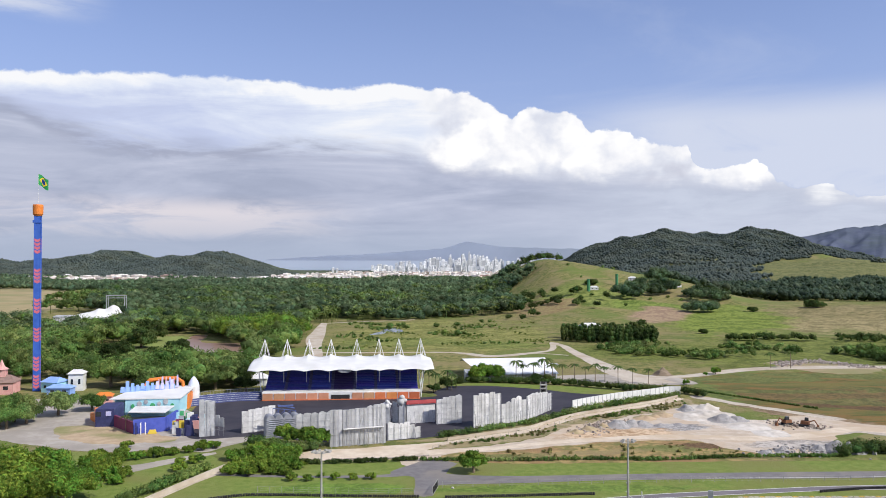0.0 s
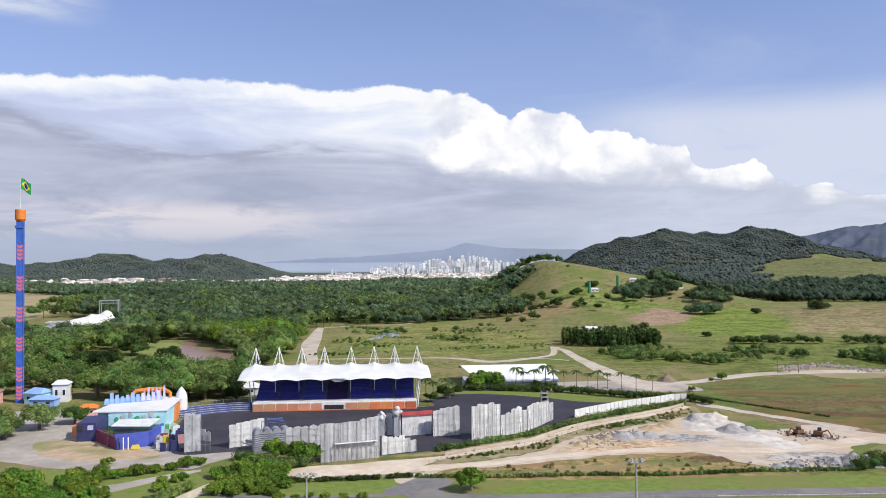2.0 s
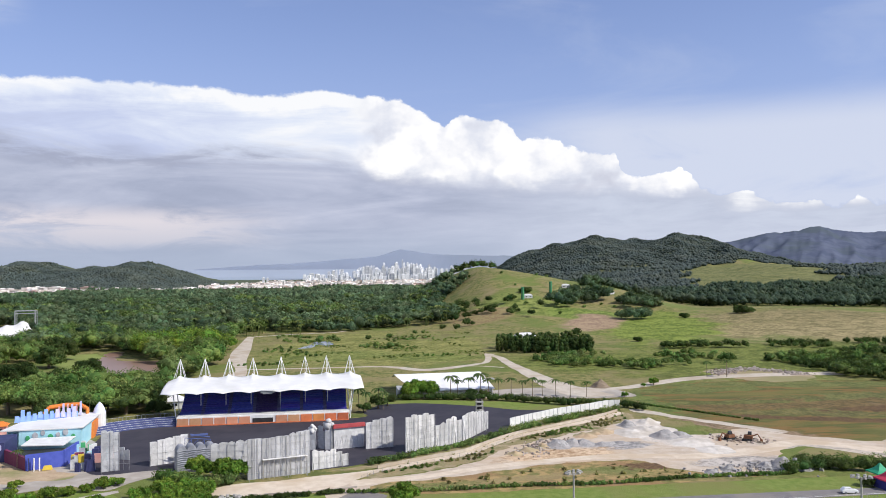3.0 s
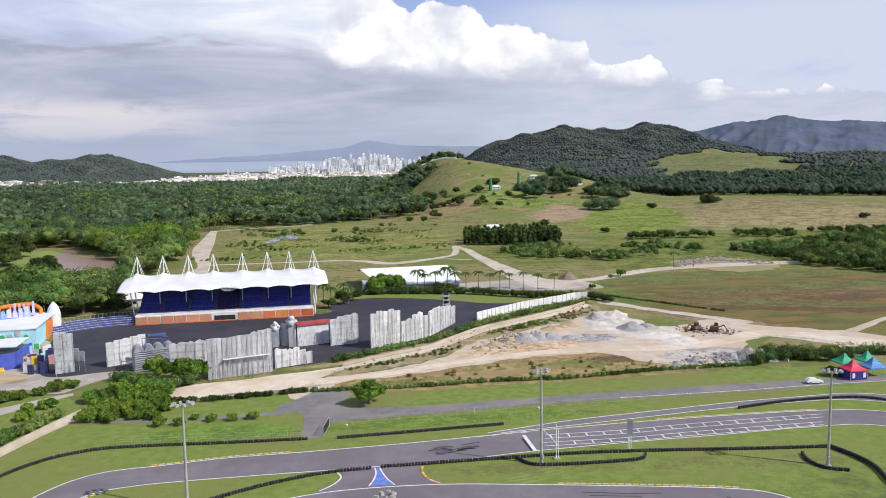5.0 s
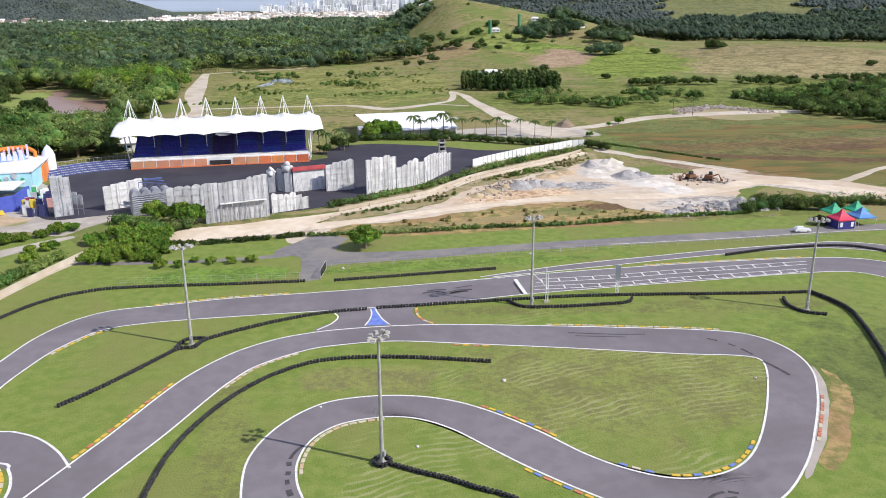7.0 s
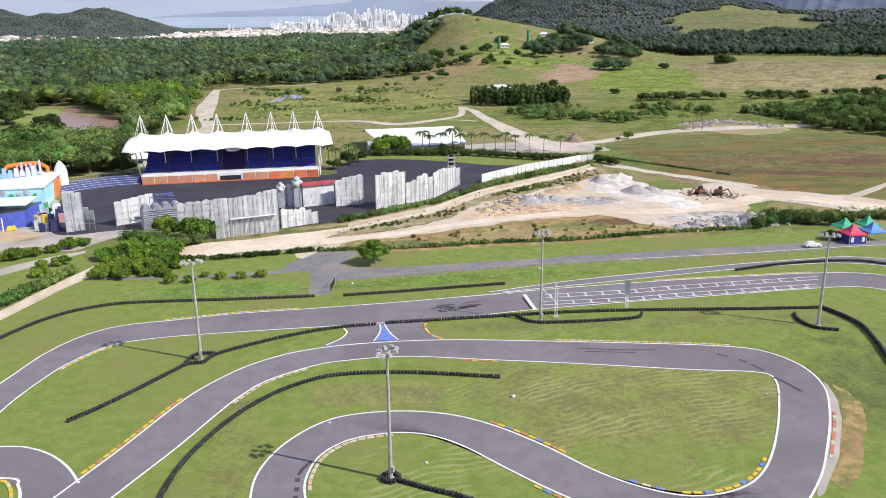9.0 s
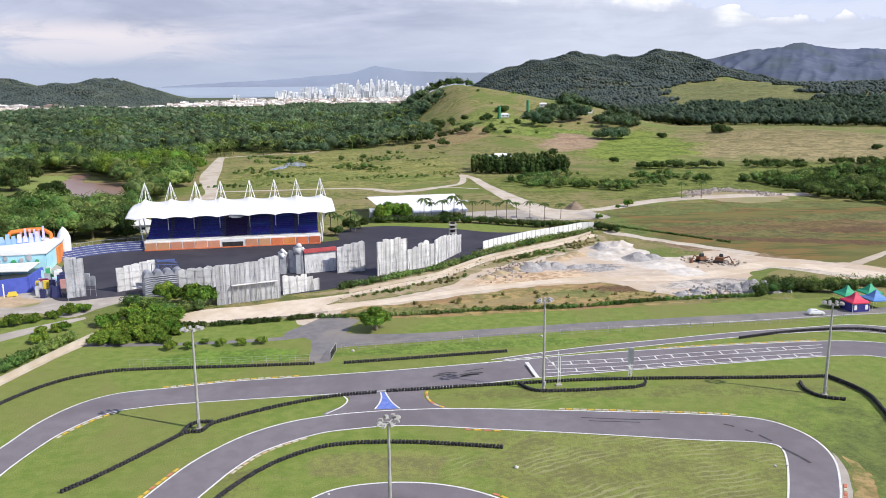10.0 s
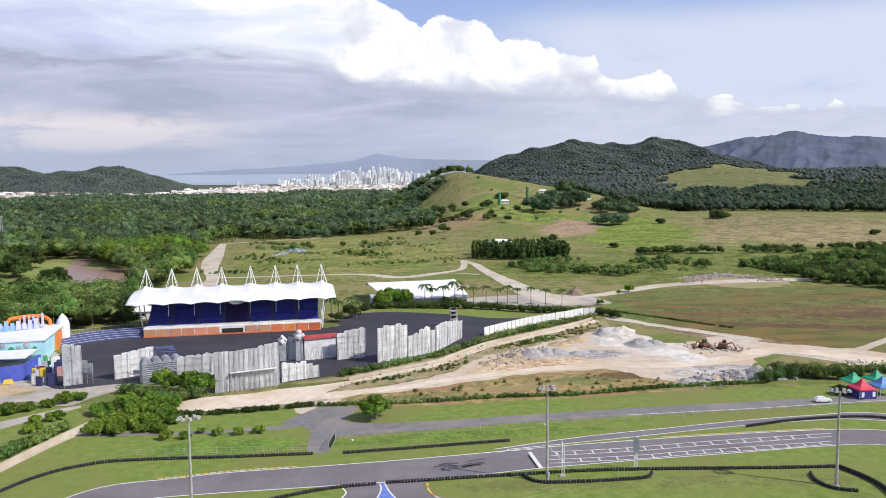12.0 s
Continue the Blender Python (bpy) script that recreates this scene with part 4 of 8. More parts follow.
def scatter(poly, gap, keep=None, jitter=0.85):
    """Spots inside a plan polygon, about gap apart."""
    p = np.array(poly, float)
    lo, hi = p.min(0), p.max(0)
    gx, gy = np.meshgrid(np.arange(lo[0], hi[0], gap), np.arange(lo[1], hi[1], gap))
    q = np.stack([gx.ravel(), gy.ravel()], 1) + rng.uniform(-jitter, jitter, (gx.size, 2)) * gap
    inside = np.zeros(len(q), bool)
    for (x0, y0), (x1, y1) in zip(p, np.roll(p, -1, 0)):
        c = (y0 > q[:, 1]) != (y1 > q[:, 1])
        inside ^= c & (q[:, 0] < (x1 - x0) * (q[:, 1] - y0) / (y1 - y0 + 1e-9) + x0)
    q = q[inside]
    return q[keep(q[:, 0], q[:, 1])] if keep else q



SHED = lambda x, y: (x > -132) & (x < -54) & (y > 872) & (y < 930)
forest("wood", scatter([(-330, 770), (-150, 745), (-112, 775), (-40, 775), (20, 780), (70, 830), (80, 940), (112, 1120), (116, 1400), (-600, 1400), (-430, 1000)], 10.4, keep=lambda x, y: ~SHED(x, y)), 5.4, M["leaf_far"], "dense dark green woodland on the plain", wave=14, spray=20, lobes=4, tall=0.95, spray_size=1.0)
forest("wood", scatter([(116, 1400), (112, 1700), (140, 2250), (-150, 2300), (-200, 2060), (-560, 2000), (-620, 2100), (-1500, 2150), (-1100, 1650), (-640, 1400)], 8.2, keep=lambda x, y: ~((y > 1850) & (x > -960) & (x < -720))), 4.4, M["leaf_far"], "distant dense woodland before the city", wave=14, lobes=2, tall=0.85, base=OCTA)
forest("wood", scatter([(280, 1080), (400, 1010), (700, 985), (1300, 985), (1500, 1300), (1300, 1510), (900, 1500), (560, 1480), (320, 1400)], 7.6), 4.4, M["leaf_deep"], "dark woodland behind the fields", wave=16, spray=6, lobes=2, tall=1.05, spray_size=1.1, base=OCTA)
forest("wood", scatter([(170, 1500), (620, 1500), (700, 1800), (900, 2200), (1300, 2350), (1750, 2450), (1750, 2550), (330, 2350), (200, 2300)], 8.0), 4.6, M["leaf_hill_hazed"], "woodland at the foot of the dark hill", wave=20, lobes=1, tall=0.5, base=OCTA)
forest("wood", scatter([(-330, 760), (-150, 735), (-112, 765), (-40, 768), (20, 776), (74, 826), (86, 930), (116, 1120), (90, 1140), (60, 940), (20, 850), (-110, 830), (-330, 850)], 9.5, keep=lambda x, y: ~SHED(x, y) & (np.sin(x * 0.09) + np.sin(y * 0.11 + x * 0.03) > -0.2)), 2.9, M["leaf_far"], "lighter green palms and trees at the wood's edge", wave=14, spray=40, lobes=3, spray_size=1.1, tall=1.05)
forest("wood", scatter([(-560, 860), (60, 860), (90, 1380), (-560, 1380)], 15, keep=lambda x, y: np.sin(x * 0.035 + y * 0.011) + np.sin(y * 0.019 - x * 0.012) > 0.2 + (y - 860) * 0.0016), 4.6, M["leaf_mid"], "taller lighter trees standing out of the wood", spray=36, lobes=3, spray_size=1.2, tall=1.25)
forest("hill_trees", scatter([(70, 850), (100, 830), (140, 812), (150, 870), (120, 905), (95, 960)], 13, keep=lambda x, y: rng.random(len(x)) < 0.5), 3.4, M["leaf_dark"], "bushy trees at the foot of the grassy hill", spray=40, lobes=3, spray_size=1.0, tall=0.9)
forest("hill_trees", scatter([(118, 1215), (150, 1205), (185, 1225), (180, 1270), (130, 1270)], 9), 4.5, M["leaf_dark"], "dark trees on the crest of the grassy hill", spray=12, lobes=2, tall=0.8, spray_size=1.3)
forest("wood", scatter([(930, 1500), (1300, 1420), (1800, 1500), (1800, 2450), (1300, 2350), (1080, 1950)], 9.0), 4.8, M["leaf_hill_hazed"], "dark woodland beyond the hill pasture", wave=24, lobes=1, tall=0.6, flat=0.8, base=OCTA)
# hill crowns get the leaf colour that has haze mixed in
forest("hill_wood", scatter([(330, 2300), (700, 2250), (1250, 2300), (1750, 2500), (1750, 2900), (330, 2900)], 6.2, keep=lambda x, y: (height(x, y) > 8)), 4.0, M["leaf_hill_hazed"], "dark trees covering the rounded hill", lobes=1, tall=0.2, flat=0.7, base=OCTA)
forest("hill_wood", scatter([(-2300, 2160), (-980, 2160), (-700, 2140), (-545, 2180), (-540, 2400), (-480, 2900), (-2300, 2900)], 7.0, keep=lambda x, y: (height(x, y) > 4) | (y < 2500)), 4.4, M["leaf_hill_hazed"], "dark trees covering the low coastal hill", lobes=1, tall=0.2, flat=0.7, base=OCTA)
LAKE = lambda x, y: ((x > -215) & (x < np.interp(y, [440, 470, 500, 550, 610], [-120, -113, -116, -146, -180])) & (y > 438) & (y < 612))
forest("park_trees", scatter([(-420, 560), (-330, 430), (-250, 395), (-150, 385), (-112, 372), (-100, 440), (-90, 470), (-92, 500), (-98, 545), (-106, 600), (-113, 670), (-118, 740), (-330, 770)], 7.6, keep=lambda x, y: ~LAKE(x, y) & ~((x > -200) & (x < -105) & (y > 398) & (y < 470)) & ~((np.abs(x + 320) < 40) & (y > 615) & (y < 790)) & (rng.random(len(x)) < 0.94)), 4.5, M["leaf_mid"], "leafy park trees in fresh green", spray=84, lobes=3, spray_size=0.62)
forest("park_trees", scatter([(-420, 600), (-330, 520), (-215, 600), (-112, 640), (-118, 740), (-330, 770)], 15, keep=lambda x, y: ~LAKE(x, y) & ~((np.abs(x + 320) < 40) & (y > 615))), 5.2, M["leaf_far"], "taller dark trees of the park wood", spray=50, lobes=4, spray_size=0.8, tall=1.15)
forest("park_trees", scatter([(-152, 376), (-126, 352), (-98, 344), (-84, 372), (-88, 424), (-120, 430), (-150, 424)], 7.0), 3.9, M["leaf_mid"], "close trees behind the side bleacher", spray=80, lobes=3, spray_size=0.5, tall=1.0)
forest("park_trees", scatter([(-172, 590), (-160, 572), (-138, 555), (-112, 550), (-104, 600), (-112, 640), (-170, 650)], 10), 6.0, M["leaf_bright"], "broad bright green crowns behind the lake", spray=170, lobes=4, spray_size=0.7, tall=0.85)
THICK = lambda x, y: np.sin(x * 0.071 + 1.4 * np.sin(y * 0.043)) + np.sin(y * 0.093 + 0.05 * x) + rng.normal(0, 0.35, len(x))
forest("scrub", scatter([(240, 470), (246, 420), (262, 392), (300, 384), (400, 392), (410, 540), (330, 528), (285, 500), (255, 492)], 4.6, keep=lambda x, y: THICK(x, y) > -1.15), 2.4, M["leaf_dark"], "dense dark green scrub beside the fields", spray=34, lobes=3, spray_size=0.6, tall=0.75)
forest("scrub", scatter([(240, 470), (246, 420), (262, 392), (300, 384), (400, 392), (410, 540), (330, 528), (285, 500), (200, 500)], 9.0, keep=lambda x, y: THICK(x, y) > -0.4), 2.6, M["leaf_mid"], "lighter green bushes among the scrub", spray=60, lobes=3, spray_size=0.6, tall=1.0)
forest("scrub", scatter([(203, 562), (235, 562), (290, 552), (340, 545), (410, 540), (410, 566), (340, 572), (290, 578), (205, 584)], 4.6, keep=lambda x, y: THICK(x, y) > -0.25), 2.0, M["leaf_dark"], "row of dark bushes along the tan field", spray=36, lobes=3, spray_size=0.6, tall=0.8)
forest("scrub", scatter([(98, 528), (108, 478), (125, 462), (158, 458), (176, 478), (150, 515), (120, 545)], 4.2, keep=lambda x, y: THICK(x, y) > -0.35), 1.8, M["leaf_mid"], "green thicket beside the dirt road", spray=44, lobes=3, spray_size=0.5, tall=0.7)
forest("scrub", scatter([(128, 540), (160, 480), (236, 466), (258, 500), (240, 548), (170, 556)], 6.0, keep=lambda x, y: THICK(x, y) > 0.75), 1.8, M["leaf_mid"], "loose bushes in the green meadow strip", spray=44, lobes=3, spray_size=0.5, tall=0.7)


def slim_grove(poly, gap, label):
    """Close slim trees: three crowns one above the other on every spot."""
    p = scatter(poly, gap)
    n = len(p)
    top = rng.uniform(8.0, 12.5, n)
    C, R = [], []
    for share, r in ((0.30, 1.5), (0.55, 1.45), (0.80, 1.1)):
        C.append(np.column_stack([p + rng.normal(0, 0.25, (n, 2)), top * share]))
        R.append(r * rng.uniform(0.8, 1.2, n))
    C, R = np.concatenate(C), np.concatenate(R)
    tagged(new("grove", raw_mesh("grove", *join(lumps(C, R, ICO1, 0.24, 1.5), sprays(C, R * 1.2, 26, 0.6)), M["leaf_dark"], True)), label, "trees", kind="stuff")


slim_grove([(83, 562), (108, 553), (144, 547), (156, 580), (150, 606), (120, 610), (90, 600)], 4.0, "tight grove of slim dark trees")
forest("hill_trees", np.array([(x + dx, y + dy) for x, y in ((191, 850), (197, 836), (205, 880), (213, 862), (219, 914), (231, 876), (244, 888), (256, 895), (255, 910), (235, 914), (284, 1040), (254, 959)) for dx, dy in ((0, 0), (6, 5), (-6, 4))]), 5.2, M["leaf_far"], "group of broad trees on the grassy knoll", spray=90, lobes=5, spray_size=0.8, tall=1.05)
forest("hill_trees", np.array([(x + dx, y + dy) for x, y in ((274, 880), (272, 856), (290, 890), (293, 872), (290, 846), (304, 862), (242, 770), (250, 764), (258, 770)) for dx, dy in ((0, 0), (5, 5), (-5, 4), (3, 10))]), 4.6, M["leaf_far"], "bushy trees at the end of the knoll", spray=90, lobes=4, spray_size=0.8, tall=0.95)
forest("hill_trees", np.array([(112, 910), (108, 836), (111, 838), (142, 874), (152, 882), (133, 807), (136, 812), (144, 819), (141, 822), (90, 821), (95, 824), (75, 818), (80, 816), (70, 820), (74, 750), (62, 758), (87, 769), (91, 771), (170, 832), (151, 783), (158, 640), (150, 632), (143, 644), (135, 640)]), 3.0, M["leaf_dark"], "bushes and small trees on the hill slope", spray=70, lobes=3, spray_size=0.7, tall=0.9)
forest("scrub", scatter([(-80, 520), (70, 540), (75, 725), (-80, 725)], 4.5, keep=lambda x, y: THICK(x, y) > 1.25), 0.9, M["leaf_mid"], "clumps of low bushes in the meadow", wave=12, spray=30, lobes=2, spray_size=0.45, tall=0.45)
forest("scrub", scatter([(-80, 520), (70, 540), (75, 725), (-80, 725)], 3.6, keep=lambda x, y: np.sin(x * 0.11 + 1.1 * np.sin(y * 0.07)) + np.sin(y * 0.13 - x * 0.04) + rng.normal(0, 0.5, len(x)) > 1.2), 0.55, M["tuft_green"], "low rough growth in the meadow", wave=9, spray=16, lobes=2, spray_size=0.4, tall=0.1)
forest("scrub", scatter([(-70, 600), (60, 600), (60, 715), (-90, 715)], 19, keep=lambda x, y: rng.random(len(x)) < 0.4), 2.0, M["leaf_mid"], "small trees standing about the meadow", wave=9, spray=60, lobes=3, spray_size=0.5, tall=0.8)
forest("scrub", scatter([(95, 760), (330, 800), (330, 1000), (110, 1100)], 15, keep=lambda x, y: (rng.random(len(x)) < 0.14) & (np.sin(x * 0.04) + np.sin(y * 0.03) > -0.3)), 1.4, M["leaf_mid"], "small bushes dotted over the grassy hill", spray=30, lobes=2, spray_size=1.0, tall=0.6)

for poly, gap, mat, lab in (
    ([(0, 232), (20, 242), (70, 255), (96, 239), (60, 231)], 2.2, "tuft", "dry tufts of the verge strip"),
    ([(-4, 246), (20, 277), (62, 314), (102, 342), (100, 332), (64, 297), (30, 266)], 2.4, "tuft", "dry tufts on the sandy bank"),
):
    forest("grass_tuft", scatter(poly, gap, keep=lambda x, y: np.sin(x * 0.07 + 2 * np.sin(y * 0.03)) + np.sin(y * 0.09 + x * 0.03) + rng.normal(0, 0.6, len(x)) > 0.1), 0.22, M[mat], lab, spray=9, lobes=1, spray_size=0.34, tall=0.05)


def crown_mesh(name, R, H, mat, lobes, per, size, seed, lift=0.35):
    """A broad uneven crown of leafy lobes about the top of a trunk."""
    r = np.random.default_rng(seed)
    a = r.uniform(0, 6.28, lobes)
    d = R * 0.78 * np.sqrt(r.uniform(0.02, 1, lobes))
    zz = H * (lift + (1 - lift) * r.uniform(0.12, 0.72, lobes) * (1.05 - 0.45 * d / R))
    C = np.stack([d * np.cos(a), d * np.sin(a), zz], 1)
    rad = R * r.uniform(0.17, 0.36, lobes)
    return raw_mesh(name, *join(lumps(C, rad * 0.6, ICO1, 0.2, 0.8), sprays(C, rad, per, size)), mat)


def tree(x, y, R, H, mat, label, seed, per=150, size=0.55, lobes=13, name="tree", group="park trees", lift=0.3):
    t = thing(name, label, name, group, at=(x, y, float(height(x, y))), yaw=seed * 47 % 360)
    g = Geo().tube((0, 0, -0.2), (0.15, 0.1, H * 0.42), R * 0.075 + 0.08, R * 0.05 + 0.05, 8)
    for k in range(4):
        a = k * 1.6 + seed
        g.tube((0.12, 0.08, H * 0.36), (R * 0.42 * math.cos(a), R * 0.42 * math.sin(a), H * 0.62), R * 0.035 + 0.04, 0.05, 6)
    part("trunk", g, M["bark"], t)
    part("crown", crown_mesh("crown", R, H, mat, lobes, per, size, seed, lift), mat, t)
    return t


def tree_row(base, spots):
    """Copies of a tree, turned and sized a little differently."""
    for k, (x, y, s) in enumerate(spots):
        copy_thing(base, pose(x, y, float(height(x, y)), 0, 0, 73 * k % 360) @ Matrix.Diagonal((s, s, s * (0.9 + 0.2 * (k % 3) / 2), 1)))


big = tree(-102, 196, 11, 12.5, M["leaf_bright"], "broad bright green shade tree with dense crown", 3, per=420, size=0.42, lobes=40)
tree_row(big, [(-114, 203, 0.9), (-90, 190, 0.75), (-118, 188, 1.0), (-104, 180, 0.9)])
mid_tree = tree(-152, 284, 8, 10.5, M["leaf_mid"], "rounded green park tree", 5, per=260, size=0.42, lobes=28)
tree_row(mid_tree, [(-158, 276, 0.9), (-167, 271, 0.95), (-176, 284, 1.0), (-182, 273, 1.0), (-146, 281, 0.75), (-172, 263, 0.9), (-184, 262, 1.0), (-132, 366, 1.2), (-150, 392, 1.2), (-118, 384, 1.0), (-176, 392, 1.3), (-205, 388, 1.3), (-228, 380, 1.3), (-96, 392, 1.0), (-108, 402, 1.1), (-122, 410, 1.1), (-190, 296, 1.0), (-200, 282, 1.1), (-163, 290, 0.75), (-142, 296, 0.9), (-170, 280, 1.0), (-148, 272, 0.8), (-178, 300, 1.1), (-186, 285, 1.2), (-134, 306, 0.7),
                    (-136, 356, 1.3), (-150, 362, 1.2), (-126, 352, 1.1), (-198, 330, 1.1), (-205, 345, 1.2), (-172, 372, 1.2), (-190, 372, 1.2), (-215, 365, 1.3)])
dark_tree = tree(-101, 356, 8, 12.5, M["leaf_dark"], "tall dark green tree beside the grandstand", 8, per=260, size=0.45, lobes=28)
tree_row(dark_tree, [(44, 377, 0.42), (50, 376, 0.36), (2, 356, 0.5), (-4, 348, 0.42), (6, 362, 0.4), (-128, 340, 0.6), (-120, 336, 0.6), (-110, 362, 0.72), (-92, 362, 0.8), (-116, 350, 0.7), (-122, 366, 0.68), (-90, 374, 0.8), (-86, 350, 0.7), (-102, 378, 0.74), (-128, 378, 0.66), (-140, 378, 0.62), (-155, 388, 0.66)])
island_tree = tree(-155, 470, 9, 13, M["leaf_dark"], "broad dark rounded tree at the lake", 11, per=170, size=0.6, lobes=30, lift=0.16)
tree_row(island_tree, [(132.2, 222.4, 0.27), (-186, 432, 1.15), (-172, 427, 1.2), (-158, 430, 1.05), (-196, 520, 1.2), (-205, 560, 1.3), (-112, 520, 1.2), (-108, 560, 1.1), (-124, 590, 1.3), (-106, 486, 1.0)])
lone = tree(8.4, 218.2, 4.0, 6.4, M["leaf_bright"], "small bright green tree by the service road", 13, per=200, size=0.36, lobes=24)
tree_row(lone, [(-43, 249, 1.12), (-38, 247.5, 0.95), (-49, 251, 0.95), (20, 384, 1.5), (16, 380, 1.2), (25, 381, 1.2), (138, 405, 0.7)])
field_tree = tree(366, 792, 8.5, 9.5, M["leaf_dark"], "broad dark bushy tree standing in the fields", 23, per=240, size=0.6, lobes=30, group="field trees", lift=0.08)
tree_row(field_tree, [(374, 796, 0.85), (300, 775, 0.62), (199, 612, 0.42), (171, 922, 0.95), (430, 640, 0.5)])
shrub = tree(-57, 219, 2.6, 3.4, M["leaf_bright"], "dense light green garden shrub", 17, per=130, size=0.32, lobes=18, name="shrub", group="garden shrubs", lift=0.12)
tree_row(shrub, [(-56, 225, 1.3), (-54, 220, 1.1), (-51, 228, 1.2), (-57, 216, 1.1), (-52, 215, 1.0), (-48, 222, 1.0), (-47, 233, 1.1), (-60, 231, 1.2), (-55, 236, 1.3), (-49, 240, 1.2),
                 (-70, 228, 0.9), (-74, 226, 0.7), (-72, 219, 0.9), (-46, 216, 0.8), (-42, 215, 0.75), (-88, 232, 1.0), (-84, 235, 1.1), (-92, 229, 1.0), (-80, 237, 0.9), (-97, 228, 1.2), (-100, 232, 1.0), (-94, 235, 1.1), (-76, 240, 0.8), (-73, 243, 1.0), (-70, 246, 0.9), (-97, 246, 0.8), (-50, 219, 1.1), (-45, 221, 1.2), (-43, 226, 1.2), (-46, 228, 1.3), (-40, 222, 0.9), (-52, 233, 1.4), (-44, 234, 1.2)])
small = tree(-35.2, 209.6, 1.4, 2.1, M["leaf_bright"], "small clipped round shrub", 19, per=90, size=0.24, lobes=12, name="shrub", group="row of clipped shrubs", lift=0.15)
tree_row(small, [(-32.4, 213.2, 0.8), (-28.2, 211.2, 1.0), (-23.5, 210.8, 0.95), (-18.8, 211.4, 1.1), (-39.5, 209.8, 1.2), (113, 372, 1.2), (132, 402, 1.0)])
tree_row(shrub, [(-93, 224, 1.3), (-90, 217, 1.4), (-88, 211, 1.3), (-85, 213, 1.1), (-94, 217, 1.5), (-98, 223, 1.2), (-84, 207, 1.0)])


def hedge(name, pts, w, h, mat, label, gap=0.8, group=""):
    """A continuous clipped or wild hedge, one uneven leafy mass along a line."""
    p = np.array(curve_pts(pts, gap))
    p = p[[noise.noise((a * 0.25, b * 0.25, 3)) > -0.42 for a, b in p]]
    q = p + rng.uniform(-w * 0.25, w * 0.25, p.shape)
    C = np.column_stack([q, np.full(len(q), h * 0.5)])
    R = np.full(len(q), max(w, h) * 0.5) * rng.uniform(0.45, 1.35, len(q))
    return tagged(new(name, raw_mesh(name, *join(lumps(C, R * 0.72, ICO1, 0.25, h / max(w, h)), sprays(C, R, 80, 0.3)), mat, True)), label, "hedge", group)


hedge("hedge", [(-12, 231), (16, 230.5), (40, 232), (64, 232), (90, 235.5), (118, 236.2)], 1.2, 0.9, M["leaf_mid"], "low uneven green hedge between track and yard")
hedge("hedge", [(118, 237), (126, 241), (134, 240), (142, 237), (150, 238)], 4.2, 3.0, M["leaf_dark"], "thick dark hedge beside the tents")
hedge("hedge", [(128, 250), (140, 246), (152, 244), (166, 240)], 4.0, 2.2, M["leaf_mid"], "rough green bushes on the rubble bank")
hedge("hedge", [(8, 376), (22, 376.5), (42, 373), (60, 368), (78, 357), (94, 353), (106, 346), (110, 338)], 3.6, 3.0, M["leaf_dark"], "dark clipped hedge behind the arena")
hedge("hedge", [(-48, 228), (-36, 227), (-22, 228.5), (-8, 231)], 1.4, 1.2, M["leaf_dark"], "scrubby hedge along the sandy track")
hedge("hedge", [(0, 261), (6, 264.5), (20, 274.6), (30, 281.5), (38, 289)], 2.6, 1.6, M["leaf_mid"], "ragged bushes along the set's foot")
hedge("hedge", [(40, 291), (48, 301), (60, 312), (76, 324), (90, 334), (100, 340)], 3.0, 1.5, M["leaf_mid"], "scrub along the white fence")
BANK = [(2, 250), (18, 256), (32, 264), (46, 281), (60, 293), (84, 307), (98, 322), (98, 330), (76, 311), (52, 293), (40, 280), (30, 269), (12, 257)]
forest("scrub", scatter(BANK, 1.5, keep=lambda x, y: np.sin(x * 0.17 + y * 0.05) + np.sin(y * 0.23 - x * 0.07) + rng.normal(0, 0.6, len(x)) > 0.7), 0.42, M["leaf_mid"], "patchy weeds on the sandy bank", spray=26, lobes=2, spray_size=0.3, tall=0.25)
forest("scrub", scatter(BANK, 1.7, keep=lambda x, y: np.sin(x * 0.21 + 2) + np.sin(y * 0.19 + x * 0.05) + rng.normal(0, 0.6, len(x)) > 0.5), 0.36, M["leaf_dry"], "dry weeds on the sandy bank", spray=22, lobes=2, spray_size=0.3, tall=0.2)
forest("scrub", scatter([(0, 233), (20, 241), (44, 247), (70, 254), (92, 239), (60, 233)], 4.5, keep=lambda x, y: rng.random(len(x)) < 0.4), 0.45, M["leaf_dry"], "dry tufts on the grass strip", spray=40, lobes=1, spray_size=0.4, tall=0.3)
hedge("hedge", [(-76, 190), (-72, 199), (-68.5, 209), (-65, 219)], 3.0, 2.4, M["leaf_mid"], "green bushes behind the low garden wall")
hedge("hedge", [(110, 358), (120, 345), (132, 330), (146, 312)], 0.8, 0.5, M["leaf_mid"], "thin hedge along the field ditch")
hedge("hedge", [(-60, 250), (-52, 246), (-46, 240), (-36, 246)], 3.4, 2.6, M["leaf_mid"], "bushes at the foot of the show set")


